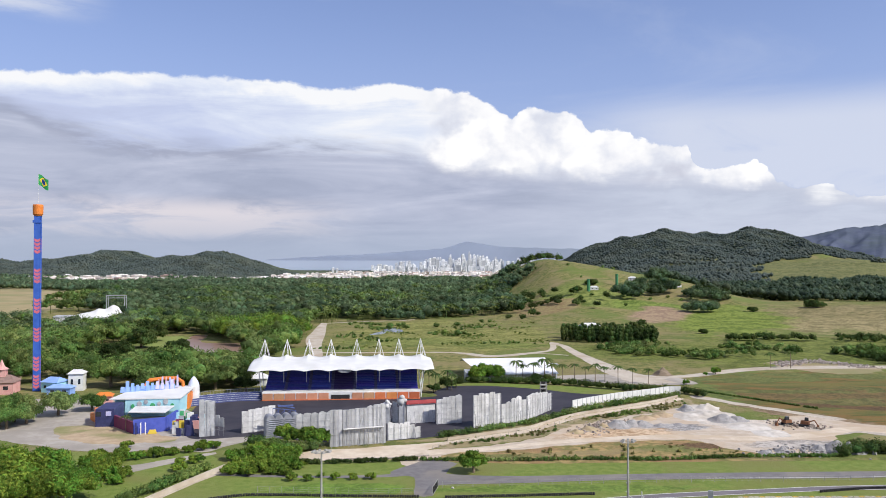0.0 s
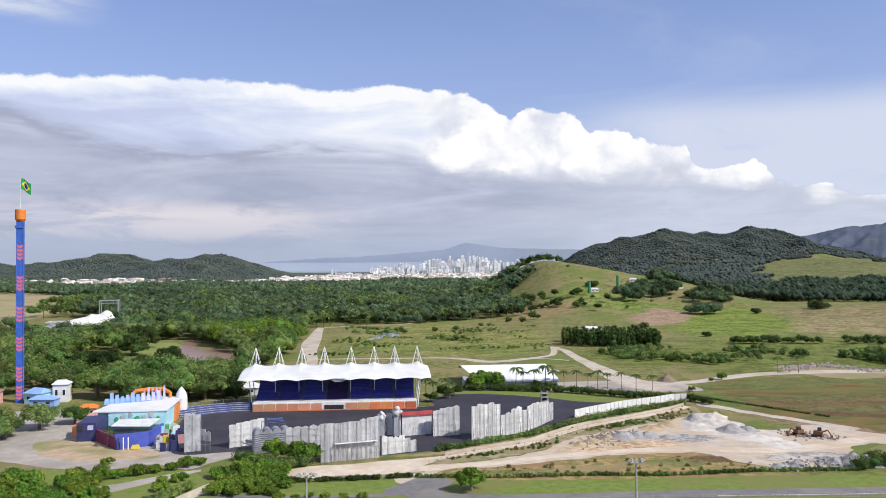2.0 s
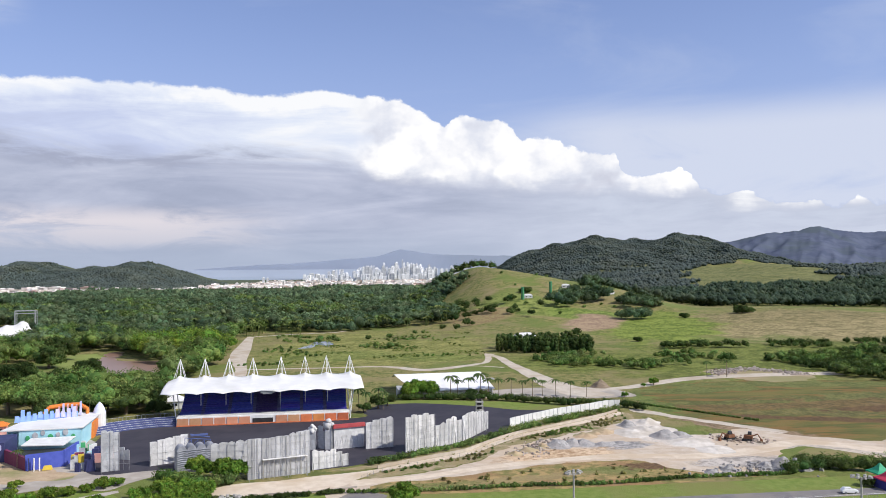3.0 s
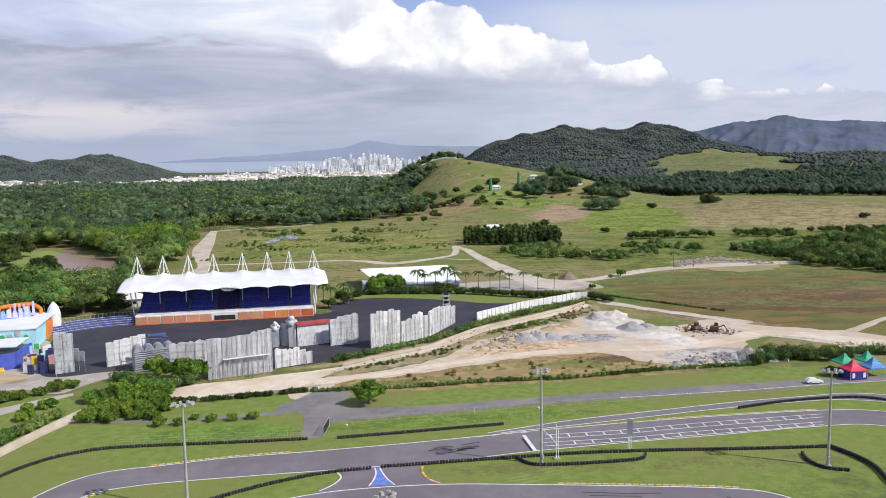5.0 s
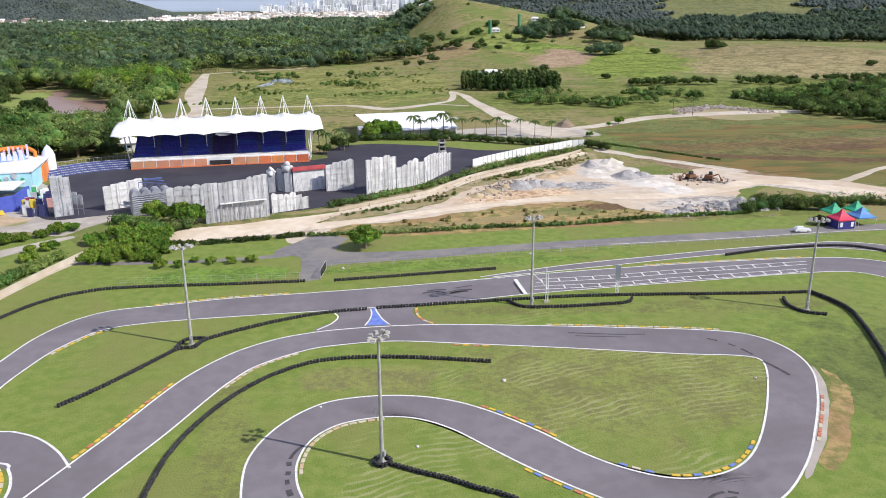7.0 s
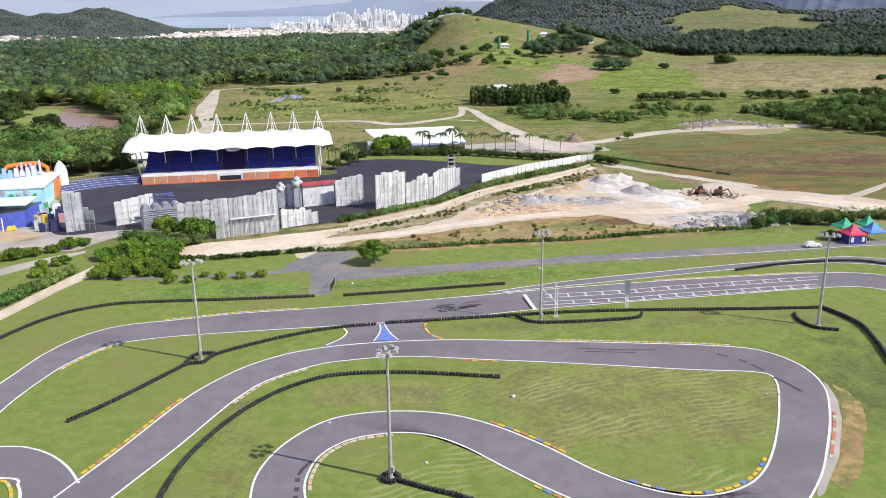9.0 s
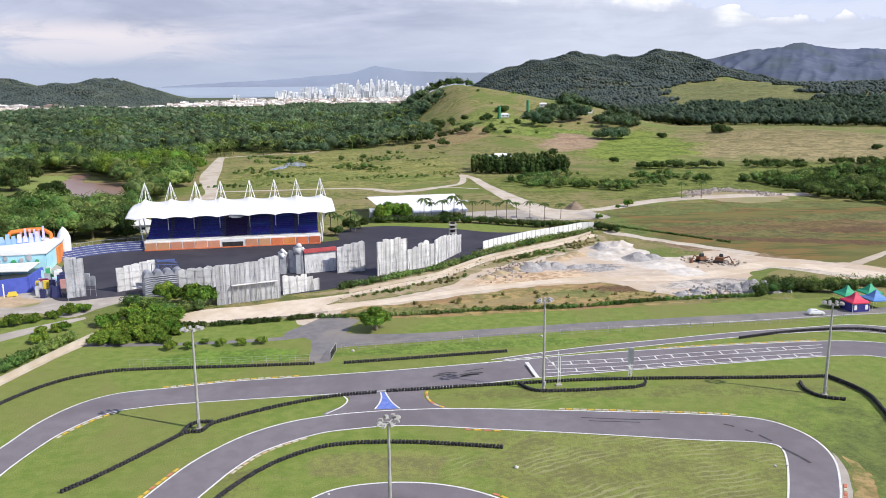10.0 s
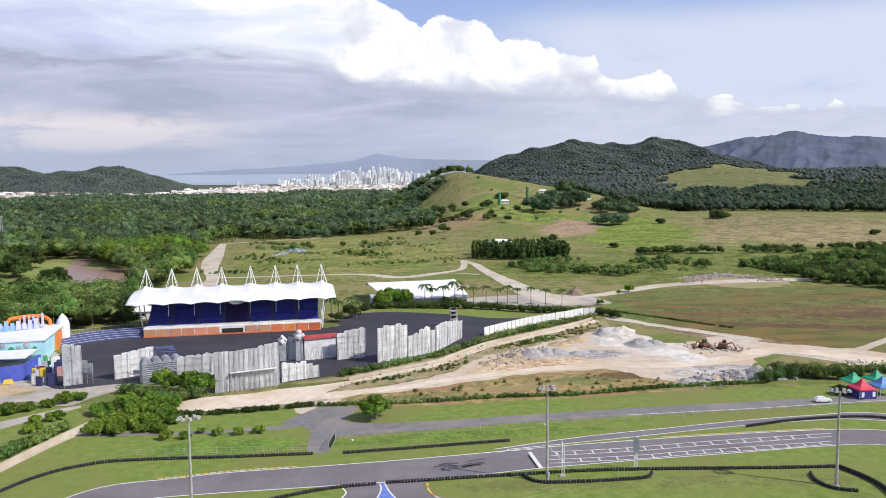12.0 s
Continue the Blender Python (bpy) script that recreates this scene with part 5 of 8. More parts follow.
def palm(x, y, H, seed, label="slender palm with drooping fronds"):
    t = thing("palm_tree", label, "palm tree", "palms", at=(x, y, 0))
    part("trunk", Geo().tube((0, 0, -0.1), (0.1, 0.05, H * 0.5), 0.24, 0.17, 8).tube((0.1, 0.05, H * 0.5), (0.2, 0, H * 0.86), 0.17, 0.14, 8), M["bark"], t)
    r = random.Random(seed)
    for k in range(13):
        a, g = k * 2.4 + r.uniform(-0.2, 0.2), Geo()
        L, up = H * 0.36 * r.uniform(0.85, 1.15), r.uniform(0.1, 1.0)
        pts = [(s * L, H * 0.86 + up * L * 0.75 * s - (0.55 + up * 0.5) * L * s * s) for s in (0, 0.25, 0.5, 0.75, 1.0)]
        wd = [0.10, 0.42, 0.5, 0.4, 0.08]
        ca, sa = math.cos(a), math.sin(a)
        for (d0, z0), (d1, z1), w0, w1 in zip(pts, pts[1:], wd, wd[1:]):
            for sgn in (-1, 1):
                g.quad((0.2 + d0 * ca, d0 * sa, z0), (0.2 + d1 * ca, d1 * sa, z1), (0.2 + d1 * ca - sgn * sa * w1, d1 * sa + sgn * ca * w1, z1 - 0.6 * w1), (0.2 + d0 * ca - sgn * sa * w0, d0 * sa + sgn * ca * w0, z0 - 0.6 * w0))
        part("frond", g, M["palm_leaf"], t)
    return t


p0 = palm(34.6, 378.6, 11.6, 1)
for k, (x, y, s) in enumerate([(48, 378, 1.1), (43, 379, 0.9), (38, 379.4, 0.8), (52, 379, 0.85), (57, 381, 0.8), (63, 383, 0.8), (68, 381, 0.7), (72, 378, 0.85), (77, 380, 0.7), (83, 379, 0.75), (89, 376, 0.7), (96, 374, 0.7), (-128, 352, 0.9), (-112, 346, 0.8), (-142, 366, 0.9), (-6, 354, 0.9), (-3, 350, 0.8), (2, 360, 0.8), (4, 354, 0.7),
                               (-106, 268, 0.55), (-124, 372, 1.0), (-112, 376, 1.05), (-104, 384, 1.1), (-130, 392, 0.95), (-118, 398, 1.0), (-138, 384, 0.9), (-232, 440, 1.1), (-246, 452, 1.1), (-222, 430, 1.0), (-258, 440, 1.1), (-238, 470, 1.1), (176, 430, 0.8), (186, 428, 0.9)]):
    copy_thing(p0, pose(x, y, 0, 0, 0, 61 * k) @ Matrix.Diagonal((s, s, s, 1)))


def palm_stand(name, spots, H, R, label):
    """Many palms of a wood: a thin trunk and a burst of drooping fronds on every spot."""
    n = len(spots)
    x, y = spots[:, 0], spots[:, 1]
    z0 = height(x, y)
    H = H * rng.uniform(0.75, 1.25, n)
    R = R * rng.uniform(0.8, 1.2, n)
    V, F = [], []
    for k in range(11):
        a = k * 2.4 + rng.uniform(-0.4, 0.4, n)
        up = rng.uniform(0.0, 0.9, n)
        rows = []
        for q, wd in ((0.0, 0.04), (0.5, 0.16), (1.0, 0.05)):
            d = q * R
            zz = z0 + H + up * R * q - (0.5 + up * 0.6) * R * q * q
            for sg in (-1, 1):
                rows.append(np.stack([x + d * np.cos(a) - sg * wd * R * np.sin(a), y + d * np.sin(a) + sg * wd * R * np.cos(a), zz - 0.12 * R * (sg > 0)], 1))
        v = np.stack(rows, 1)
        o = sum(len(w) for w in V)
        V.append(v.reshape(-1, 3))
        base = (np.arange(n) * 6)[:, None] + o
        F += [np.concatenate([base + np.array(t) for t in ((0, 1, 3), (0, 3, 2), (2, 3, 5), (2, 5, 4))])]
    o = sum(len(w) for w in V)
    r = 0.05 * R
    V.append(np.stack([np.stack([x + c * r, y + s_ * r, zz], 1) for zz in (z0, z0 + H) for c, s_ in ((1, 0), (-0.5, 0.87), (-0.5, -0.87))], 1).reshape(-1, 3))
    base = (np.arange(n) * 6)[:, None] + o
    F += [np.concatenate([base + np.array(t) for t in ((0, 1, 4), (0, 4, 3), (1, 2, 5), (1, 5, 4), (2, 0, 3), (2, 3, 5))])]
    tagged(new(name, raw_mesh(name, np.concatenate(V), np.concatenate(F), M["palm_light"])), label, "palms", kind="stuff")


palm_stand("palm_wood", scatter([(-116, 745), (-112, 690), (-40, 768), (20, 775), (72, 826), (84, 910), (60, 920), (10, 830), (-110, 815), (-240, 790)], 9.5, keep=lambda x, y: ~SHED(x, y) & (rng.random(len(x)) < 0.7)), 10.5, 4.4, "palms rising from the edge of the wood")
palm_stand("palm_wood", scatter([(-118, 480), (-92, 470), (-100, 560), (-110, 660), (-170, 660), (-240, 620), (-330, 600), (-400, 560), (-330, 450), (-250, 420), (-215, 470), (-200, 640), (-130, 600)], 15, keep=lambda x, y: ~LAKE(x, y) & (rng.random(len(x)) < 0.6)), 10.5, 3.6, "palms among the park trees")
palm_stand("palm_wood", scatter([(-420, 830), (-100, 830), (80, 960), (100, 1150), (-450, 1150)], 26, keep=lambda x, y: rng.random(len(x)) < 0.7), 12.5, 4.6, "tall palms standing out of the wood")

# ---- city and far shore ----
M["tower_wall"] = material("tower_wall", (0.80, 0.80, 0.80), (0.70, 0.71, 0.72), 0.03, 0.8, (0.56, 0.57, 0.59), 0.012, obrand=0.2, stretch=(1, 1, 6))
M["low_wall"] = material("low_wall", (0.84, 0.82, 0.80), (0.66, 0.60, 0.54), 0.02, 0.85, (0.45, 0.34, 0.28), 0.011, island=0.35)
M["window_band"] = material("window_band", (0.22, 0.25, 0.29), (0.30, 0.33, 0.37), 0.05, 0.3)
# ridge backdrop: the pale blue is aerial haze painted into the base colour
M["far_ridge_hazed"] = material("far_ridge_hazed", (0.36, 0.41, 0.51), (0.39, 0.44, 0.54), 0.004, 1.0, spec=0.0)
# mountain slopes: dark green turned blue, the haze being part of the colour
M["far_mountain_hazed"] = material("far_mountain_hazed", (0.078, 0.094, 0.140), (0.105, 0.122, 0.172), 0.012, 1.0, (0.085, 0.105, 0.125), 0.004, bump=0.6, bump_scale=0.02, spec=0.0)
# bay backdrop wall: water colour lightened by painted-in haze
M["far_sea_hazed"] = material("far_sea_hazed", (0.44, 0.49, 0.57), (0.46, 0.51, 0.59), 0.004, 1.0, spec=0.0)


def backdrop(name, prof, y, mat, label):
    """A far silhouette: azimuth slope and height stops, at one distance."""
    g = Geo()
    s = np.linspace(prof[0][0], prof[-1][0], 160)
    h = np.interp(s, [p[0] for p in prof], [p[1] for p in prof])
    h = h + np.array([3.0 * noise.noise((a * 60, 0, y * 0.01)) + 1.5 * noise.noise((a * 190, 3, 0)) for a in s]) * (h > 50)
    for a, b, ha, hb in zip(s, s[1:], h, h[1:]):
        g.quad((a * y, y, -2), (b * y, y, -2), (b * y, y, hb), (a * y, y, ha))
    return tagged(new(name, mesh_of(name, g, mat)), label, "backdrop", kind="structure")


backdrop("backdrop_sea", [(-0.60, 48), (0.16, 48)], 4690, M["far_sea_hazed"], "hazy far water of the bay")
backdrop("backdrop_ridge", [(-0.222, 50), (-0.19, 64), (-0.15, 74), (-0.10, 84), (-0.065, 96), (-0.045, 106), (-0.02, 112), (0.0, 122), (0.015, 140), (0.03, 164), (0.045, 150), (0.07, 132), (0.10, 128), (0.14, 122), (0.2, 118)], 4740, M["far_ridge_hazed"], "hazy blue mountains beyond the bay")



def far_range(prof, y, deep, mat, label):
    """A distant range with spurs and gullies under its skyline: azimuth slope and height stops."""
    n, m = 260, 22
    s = np.linspace(prof[0][0], prof[-1][0], n)
    h = np.interp(s, [p[0] for p in prof], [p[1] for p in prof])
    g = Geo()
    for j in range(m):
        f = j / (m - 1)
        for a, top in zip(s, h):
            yy = y - deep * (1 - f)
            spur = 1 - abs(noise.noise((a * 24 + 0.8 * noise.noise((a * 9, f * 2, 3)), f * 1.6, 1.0))) * 1.7
            z = top * (f ** 0.9 * (1 - 0.42 * (1 - spur) * (1 - f ** 3))) + 5 * noise.noise((a * 110, f * 7, 5)) + 2.2 * noise.noise((a * 320, f * 20, 9))
            g.v.append((a * yy, yy, z - 2 * (j == 0)))
    g.f = [(j * n + i, j * n + i + 1, (j + 1) * n + i + 1, (j + 1) * n + i) for j in range(m - 1) for i in range(n - 1)]
    return tagged(new("backdrop_mountain", mesh_of("backdrop_mountain", g, mat, True)), label, "backdrop", kind="structure")


far_range([(0.37, 50), (0.40, 110), (0.435, 165), (0.462, 186), (0.482, 206), (0.505, 226), (0.525, 230), (0.545, 236), (0.562, 258), (0.576, 262), (0.592, 246), (0.615, 234), (0.64, 226), (0.66, 234), (0.68, 228), (0.72, 220), (0.76, 205), (0.84, 190), (1.0, 150)], 4150, 900, M["far_mountain_hazed"], "hazy dark blue-green mountain range")

tw = thing("apartment_tower", "pale high-rise apartment block in the distant city", "building", "city towers", at=(-40, 3500, 0))
part("wall", Geo().box((0, 0, 0.5), (1, 1, 1)), M["tower_wall"], tw)
part("roof", Geo().box((0.1, 0, 1.03), (0.5, 0.6, 0.06)), M["tower_wall"], tw)
for k in (-0.28, 0.02, 0.3):
    part("window_band", Geo().box((k, -0.503, 0.5), (0.07, 0.02, 0.9)), M["window_band"], tw)
tw.scale = (24, 20, 62)
crng = random.Random(4)


def tower_at(az, y, top, w):
    o = copy_thing(tw, pose(az * y, y, 0, 0, 0, crng.uniform(-12, 25)))
    o.matrix_basis = pose(az * y, y, 0, 0, 0, crng.uniform(-12, 25)) @ Matrix.Diagonal((w, w * 0.8, top, 1))


for k in range(95):
    a = crng.uniform(-0.09, 0.068)
    tower_at(a, crng.uniform(3250, 3900), crng.uniform(10, 32), crng.uniform(11, 24))
for k in range(120):
    a = crng.gauss(0.02, 0.045)
    if -0.06 < a < 0.135:
        tower_at(a, crng.uniform(4000, 4600), crng.uniform(30, 56) + (42 * math.exp(-((a - 0.03) / 0.035) ** 2)) * crng.random() ** 2, crng.uniform(9, 17))
for k in range(14):
    tower_at(crng.uniform(0.09, 0.14), crng.uniform(4300, 4600), crng.uniform(46, 66), crng.uniform(10, 16))
tower_at(-0.1375, 3010, 24, 9)
tower_at(-0.1325, 3010, 22, 9)


def low_town(name, spots, label, smin, smax):
    g = Geo()
    for x, y in spots:
        h = crng.uniform(4, 11)
        g.box((x, y, float(height(x, y)) + h / 2), (crng.uniform(smin, smax), crng.uniform(10, 22), h), crng.uniform(-0.4, 0.4))
        if crng.random() < 0.5:
            g.box((x, y - 1, float(height(x, y)) + h + 0.8), (smin, 8, 1.6), 0.2, 0.6)
    return tagged(new(name, mesh_of(name, g, M["low_wall"])), label, "buildings", kind="stuff")


low_town("town", scatter([(-560, 2090), (-480, 2040), (-210, 2080), (-150, 2350), (250, 2480), (300, 3300), (-380, 3250), (-520, 2500)], 34, keep=lambda x, y: rng.random(len(x)) < 0.72), "pale low houses and sheds of the town", 9, 24)
low_town("town", scatter([(-1500, 2130), (-1200, 2060), (-960, 2000), (-920, 1920), (-740, 1900), (-520, 2060), (-520, 2160), (-1000, 2150)], 28, keep=lambda x, y: rng.random(len(x)) < np.where(x > -1000, 0.65, 0.45)), "white sheds at the foot of the hill", 12, 30)
# ---- grandstand ----
def bank(u0, u1, n):
    return [u0 + (u1 - u0) * k / n for k in range(n + 1)]


def grandstand():
    t = thing("grandstand", "covered grandstand with blue seating, orange front panels and white tensile canopy", "grandstand", at=(-73.8, 327.0, 0), yaw=5.3)
    L = 64.7
    part("front_wall", Geo().box((L / 2, 0.6, 1.6), (L, 0.8, 3.2)), M["white_paint"], t, "white concrete front wall")
    cells = bank(0, 27.2, 6) + bank(36.4, L, 6)
    for a, b in zip(cells, cells[1:]):
        if a < 28 and b > 36:
            continue
        part("front_panel", Geo().box(((a + b) / 2, 0.12, 1.62), (b - a - 0.45, 0.24, 2.45)), M["orange_panel" if a > 44 else "faded_panel"], t, "orange panel" if a > 44 else "faded brown-orange panel")
    part("gateway", Geo().box((31.8, 0.14, 1.1), (7.6, 0.24, 2.0)), M["dark"], t, "dark open gateway")
    part("kerb", Geo().box((L / 2, -0.25, 0.22), (L, 0.3, 0.4)), M["orange_panel"], t)
    part("deck", Geo().box((L / 2, 2.4, 3.3), (L, 3.6, 0.3)), M["white_paint"], t)
    part("rail", Geo().tube((0, 0.7, 4.2), (L, 0.7, 4.2), 0.05).tube((0, 0.7, 3.8), (L, 0.7, 3.8), 0.04), M["steel"], t)
    cuts = [0, 9.0, 18.8, 28.2, 37.6, 46.4, 55.6, L]
    row_mesh = {}
    for s, (a, b) in enumerate(zip(cuts, cuts[1:])):
        for r in range(13):
            v, z = 4.6 + r * 1.28, 3.5 + r * 0.52
            key = (round(b - a, 1), s == 3)
            if key not in row_mesh:
                g = Geo()
                w = b - a - 1.3
                g.box((0, 0.35, 0.25), (w, 1.28, 0.5))
                for q in range(int(w / 0.5)):
                    g.box((-w / 2 + 0.25 + q * 0.5, 0.5, 0.70), (0.42, 0.40, 0.40))
                row_mesh[key] = mesh_of("tier", g, M["seat_blue"] if s != 3 else M["seat_plum"])
            o = part("tier", row_mesh[key], None, t)
            o.location = ((a + b) / 2, v, z - 0.5)
    for s in cuts[1:-1]:
        aisle = part("aisle", Geo().box((s, 4.95, 3.2), (1.15, 1.28, 0.6)), M["aisle"], t, "dark stepped aisle")
        for r in range(1, 13):
            part("step", Geo().box((s, 4.95 + r * 1.28, 3.2 + r * 0.52), (1.15, 1.28, 0.6)), M["aisle"], aisle)
    part("back_wall", Geo().box((L / 2, 21.9, 7.0), (L, 0.4, 9.5)), M["back_blue"], t, "dark blue rear wall")
    part("under_frame", Geo().box((L / 2, 12, 1.4), (L - 0.6, 19, 2.6)), M["dark"], t)
    part("side_wall", Geo().prism([(-0.2, 2.5), (0.15, 2.5), (0.15, 22), (-0.2, 22)], 0, 3.5), M["back_blue"], t)
    # poles and canopy
    masts = (-2.0, 7.7, 17.2, 26.8, 38.1, 47.9, 56.7, 66.4)
    for u in masts:
        if 0 < u < L - 1:
            part("column", Geo().tube((u, 10.5, 3.0), (u, 10.5, 13.0), 0.17, 0.15, 10), M["white_paint"], t)
    part("brace", Geo().tube((L + 0.6, 4.0, 0), (L + 2.4, 7, 13.2), 0.2), M["white_paint"], t, "raking white steel post")
    part("brace", Geo().tube((L + 1.2, 9, 0), (L - 0.4, 9, 13.2), 0.2), M["white_paint"], t)
    part("brace", Geo().tube((L + 0.6, 12.0, 0), (L + 2.4, 15, 13.4), 0.2), M["white_paint"], t)
    part("brace", Geo().tube((-0.6, 5, 0), (-2.0, 5, 12), 0.2), M["white_paint"], t)
    part("brace", Geo().tube((-0.6, 14, 0), (-2.0, 14, 13), 0.2), M["white_paint"], t)
    nu, nv = 112, 14
    g = Geo()
    u0, u1 = -6.2, L + 6.0
    for j in range(nv + 1):
        for i in range(nu + 1):
            u, w = u0 + (u1 - u0) * i / nu, j / nv
            ph = float(np.interp(u, (-11.7,) + masts + (76,), range(-1, 9)))
            sc = abs(math.sin(math.pi * ph)) ** 0.8
            v = -2.2 + 28.0 * w
            pull = max(0.0, (u0 + 4 - u) / 4) + max(0.0, (u - u1 + 4) / 4)
            v += 5.0 * pull * (0.45 - w) * 1.2
            z = 12.6 + 3.0 * w - 0.9 * sc * w ** 1.5 - 0.5 * (1 - sc) * (1 - w) ** 2 + 0.5 * math.sin(math.pi * w) + 1.2 * math.exp(-((w - 0.86) / 0.09) ** 2) * (1 - sc) ** 2 - 0.5 * pull
            v += 1.1 * sc * (1 - w) ** 3
            g.v.append((u, v, z))
    for j in range(nv):
        for i in range(nu):
            a = j * (nu + 1) + i
            g.f.append((a, a + 1, a + nu + 2, a + nu + 1))
    cn = part("canopy", g, M["canopy"], t, "white stretched membrane roof with scalloped edge", smooth=True)
    sol = cn.modifiers.new("thick", "SOLIDIFY")
    sol.thickness = 0.12
    for u in masts:
        sp = part("spire", Geo().tube((u, 24.2, 15.4), (u, 24.6, 22.6), 0.10, 0.08, 8), M["white_paint"], t, "white strut pyramid mast")
        for du, dv in ((-2.3, 21.4), (2.3, 21.4), (-2.1, 26.4), (2.1, 26.4), (0.9, 20.8)):
            part("strut", Geo().tube((u + du, dv, 14.6), (u, 24.6, 22.6), 0.11, 0.10, 7), M["white_paint"], sp)
    part("lighting_box", Geo().box((33.6, -0.6, 12.2), (5.2, 0.5, 1.1)).box((33.6, -0.6, 11.5), (3.6, 0.4, 0.5)), M["steel"], t, "grey lamp box under the roof edge")
    return t


M["seat_plum"] = material("seat_plum", (0.035, 0.022, 0.10), (0.05, 0.03, 0.13), 0.8, 0.6)
M["aisle"] = material("aisle", (0.085, 0.088, 0.17), (0.11, 0.113, 0.20), 0.8, 0.8)
M["back_blue"] = material("back_blue", (0.02, 0.022, 0.10), (0.03, 0.032, 0.13), 0.5, 0.7)
M["bleacher"] = material("bleacher", (0.065, 0.085, 0.20), (0.09, 0.11, 0.25), 0.5, 0.6)
M["faded_panel"] = material("faded_panel", (0.56, 0.29, 0.17), (0.50, 0.25, 0.14), 0.4, 0.7, obrand=0.15)
grandstand()


def side_bleacher():
    t = thing("side_bleacher", "low curved bleacher with blue benches and pale rails", "bleacher")
    line = curve_pts([(-74.2, 327.6), (-84, 325.2), (-93, 319.5), (-101, 311)], 1.2)
    n = len(line)
    for r in range(5):
        inner, outer = resample(offset(line, -0.4 - r * 1.0), n), resample(offset(line, -1.3 - r * 1.0), n)
        z = 0.5 + r * 0.62
        g = Geo().ribbon(inner, outer, z)
        for (x0, y0), (x1, y1) in zip(inner, inner[1:]):
            g.quad((x0, y0, 0), (x1, y1, 0), (x1, y1, z), (x0, y0, z))
        part("bench", g, M["bleacher"], t)
        g = Geo()
        for (x0, y0), (x1, y1) in zip(inner, inner[1:]):
            g.tube((x0, y0, z + 0.03), (x1, y1, z + 0.03), 0.05, n=4)
        part("nosing", g, M["white_paint"], t, "pale step edge")
    top = resample(offset(line, -5.6), n)
    g = Geo()
    for (x0, y0), (x1, y1) in zip(top, top[1:]):
        g.tube((x0, y0, 4.2), (x1, y1, 4.2), 0.06, n=5)
        g.tube((x0, y0, 0), (x0, y0, 4.2), 0.05, n=5)
    part("rail", g, M["steel"], t)


side_bleacher()

# ---- show set seen from behind ----
M["set_white"] = material("set_white", (0.66, 0.655, 0.65), (0.52, 0.52, 0.52), 0.55, 0.8, (0.46, 0.46, 0.46), 0.22, obrand=0.14)
M["set_grey"] = material("set_grey", (0.40, 0.41, 0.43), (0.52, 0.53, 0.55), 0.5, 0.7, (0.32, 0.33, 0.35), 0.2)
M["set_pale"] = material("set_pale", (0.50, 0.505, 0.52), (0.42, 0.425, 0.44), 0.5, 0.75, (0.37, 0.375, 0.39), 0.2, obrand=0.15)
M["shell_grey"] = material("shell_grey", (0.34, 0.35, 0.385), (0.27, 0.28, 0.31), 0.5, 0.7, (0.22, 0.23, 0.26), 0.25)
M["scaffold"] = material("scaffold", (0.42, 0.42, 0.43), (0.30, 0.30, 0.31), 0.8, 0.55, metal=0.4)
M["red_roof"] = material("red_roof", (0.48, 0.09, 0.09), (0.40, 0.07, 0.08), 0.5, 0.7)


def set_wall(p, q, heights, label, mat="set_white", floor=0.0, bays=2, depth=1.6, levels=1.9, stand=True, seed=1):
    """A run of scenery flats from p to q with a broken top edge, propped from behind by scaffolding on the near side."""
    t = thing("set_wall", label, "stage set", "show set")
    r = random.Random(seed)
    p, q = Vector((*p, 0)), Vector((*q, 0))
    d = (q - p).normalized()
    nrm = Vector((d.y, -d.x, 0))
    n = len(heights)
    for k, h in enumerate(heights):
        a, b = p.lerp(q, k / n) + d * 0.03, p.lerp(q, (k + 1) / n) - d * 0.03
        back = -nrm * 0.22 + nrm * r.uniform(-0.12, 0.12)
        h0, h1 = h + r.uniform(-0.1, 0.1), h + r.uniform(-0.1, 0.1)
        hm = max(h0, h1) + r.choice((0.02, 0.02, 0.02, 0.2, 0.5))
        m = a.lerp(b, r.uniform(0.35, 0.65))
        g = Geo()
        ring = [(a, floor), (b, floor), (b, h1), (m, hm), (a, h0)]
        i = len(g.v)
        g.v += [(*(v.xy), z) for v, z in ring] + [(*((v + back).xy), z) for v, z in ring]
        g.f += [(0, 1, 2, 3, 4), (9, 8, 7, 6, 5)] + [(x, x + 5, (x + 1) % 5 + 5, (x + 1) % 5) for x in range(5)]
        part("flat", g, M[mat], t)
    if stand:
        L = (q - p).length
        m = max(2, int(L / bays))
        hs = [heights[min(n - 1, int(n * k / m))] for k in range(m + 1)]
        for k in range(m + 1):
            f = p.lerp(q, k / m) + nrm * 0.25
            o = f + nrm * depth
            part("post", Geo().tube((f.x, f.y, 0), (f.x, f.y, hs[k]), 0.06, n=6), M["scaffold"], t)
            if k % 4 == 0:
                part("post", Geo().tube((o.x, o.y, 0), (o.x, o.y, hs[k] * 0.45), 0.07, n=6), M["scaffold"], t)
                part("brace", Geo().tube((o.x, o.y, 0.1), (f.x, f.y, hs[k] * 0.8), 0.055, n=5), M["scaffold"], t)
        z = levels
        while z < max(heights) - 0.3:
            a0 = [k for k in range(m + 1) if hs[k] > z]
            f, o = p.lerp(q, a0[0] / m) + nrm * 0.3, p.lerp(q, a0[-1] / m) + nrm * 0.3
            part("ledger", Geo().tube((f.x, f.y, z), (o.x, o.y, z), 0.038, n=5), M["scaffold"], t)
            z += levels
    return t


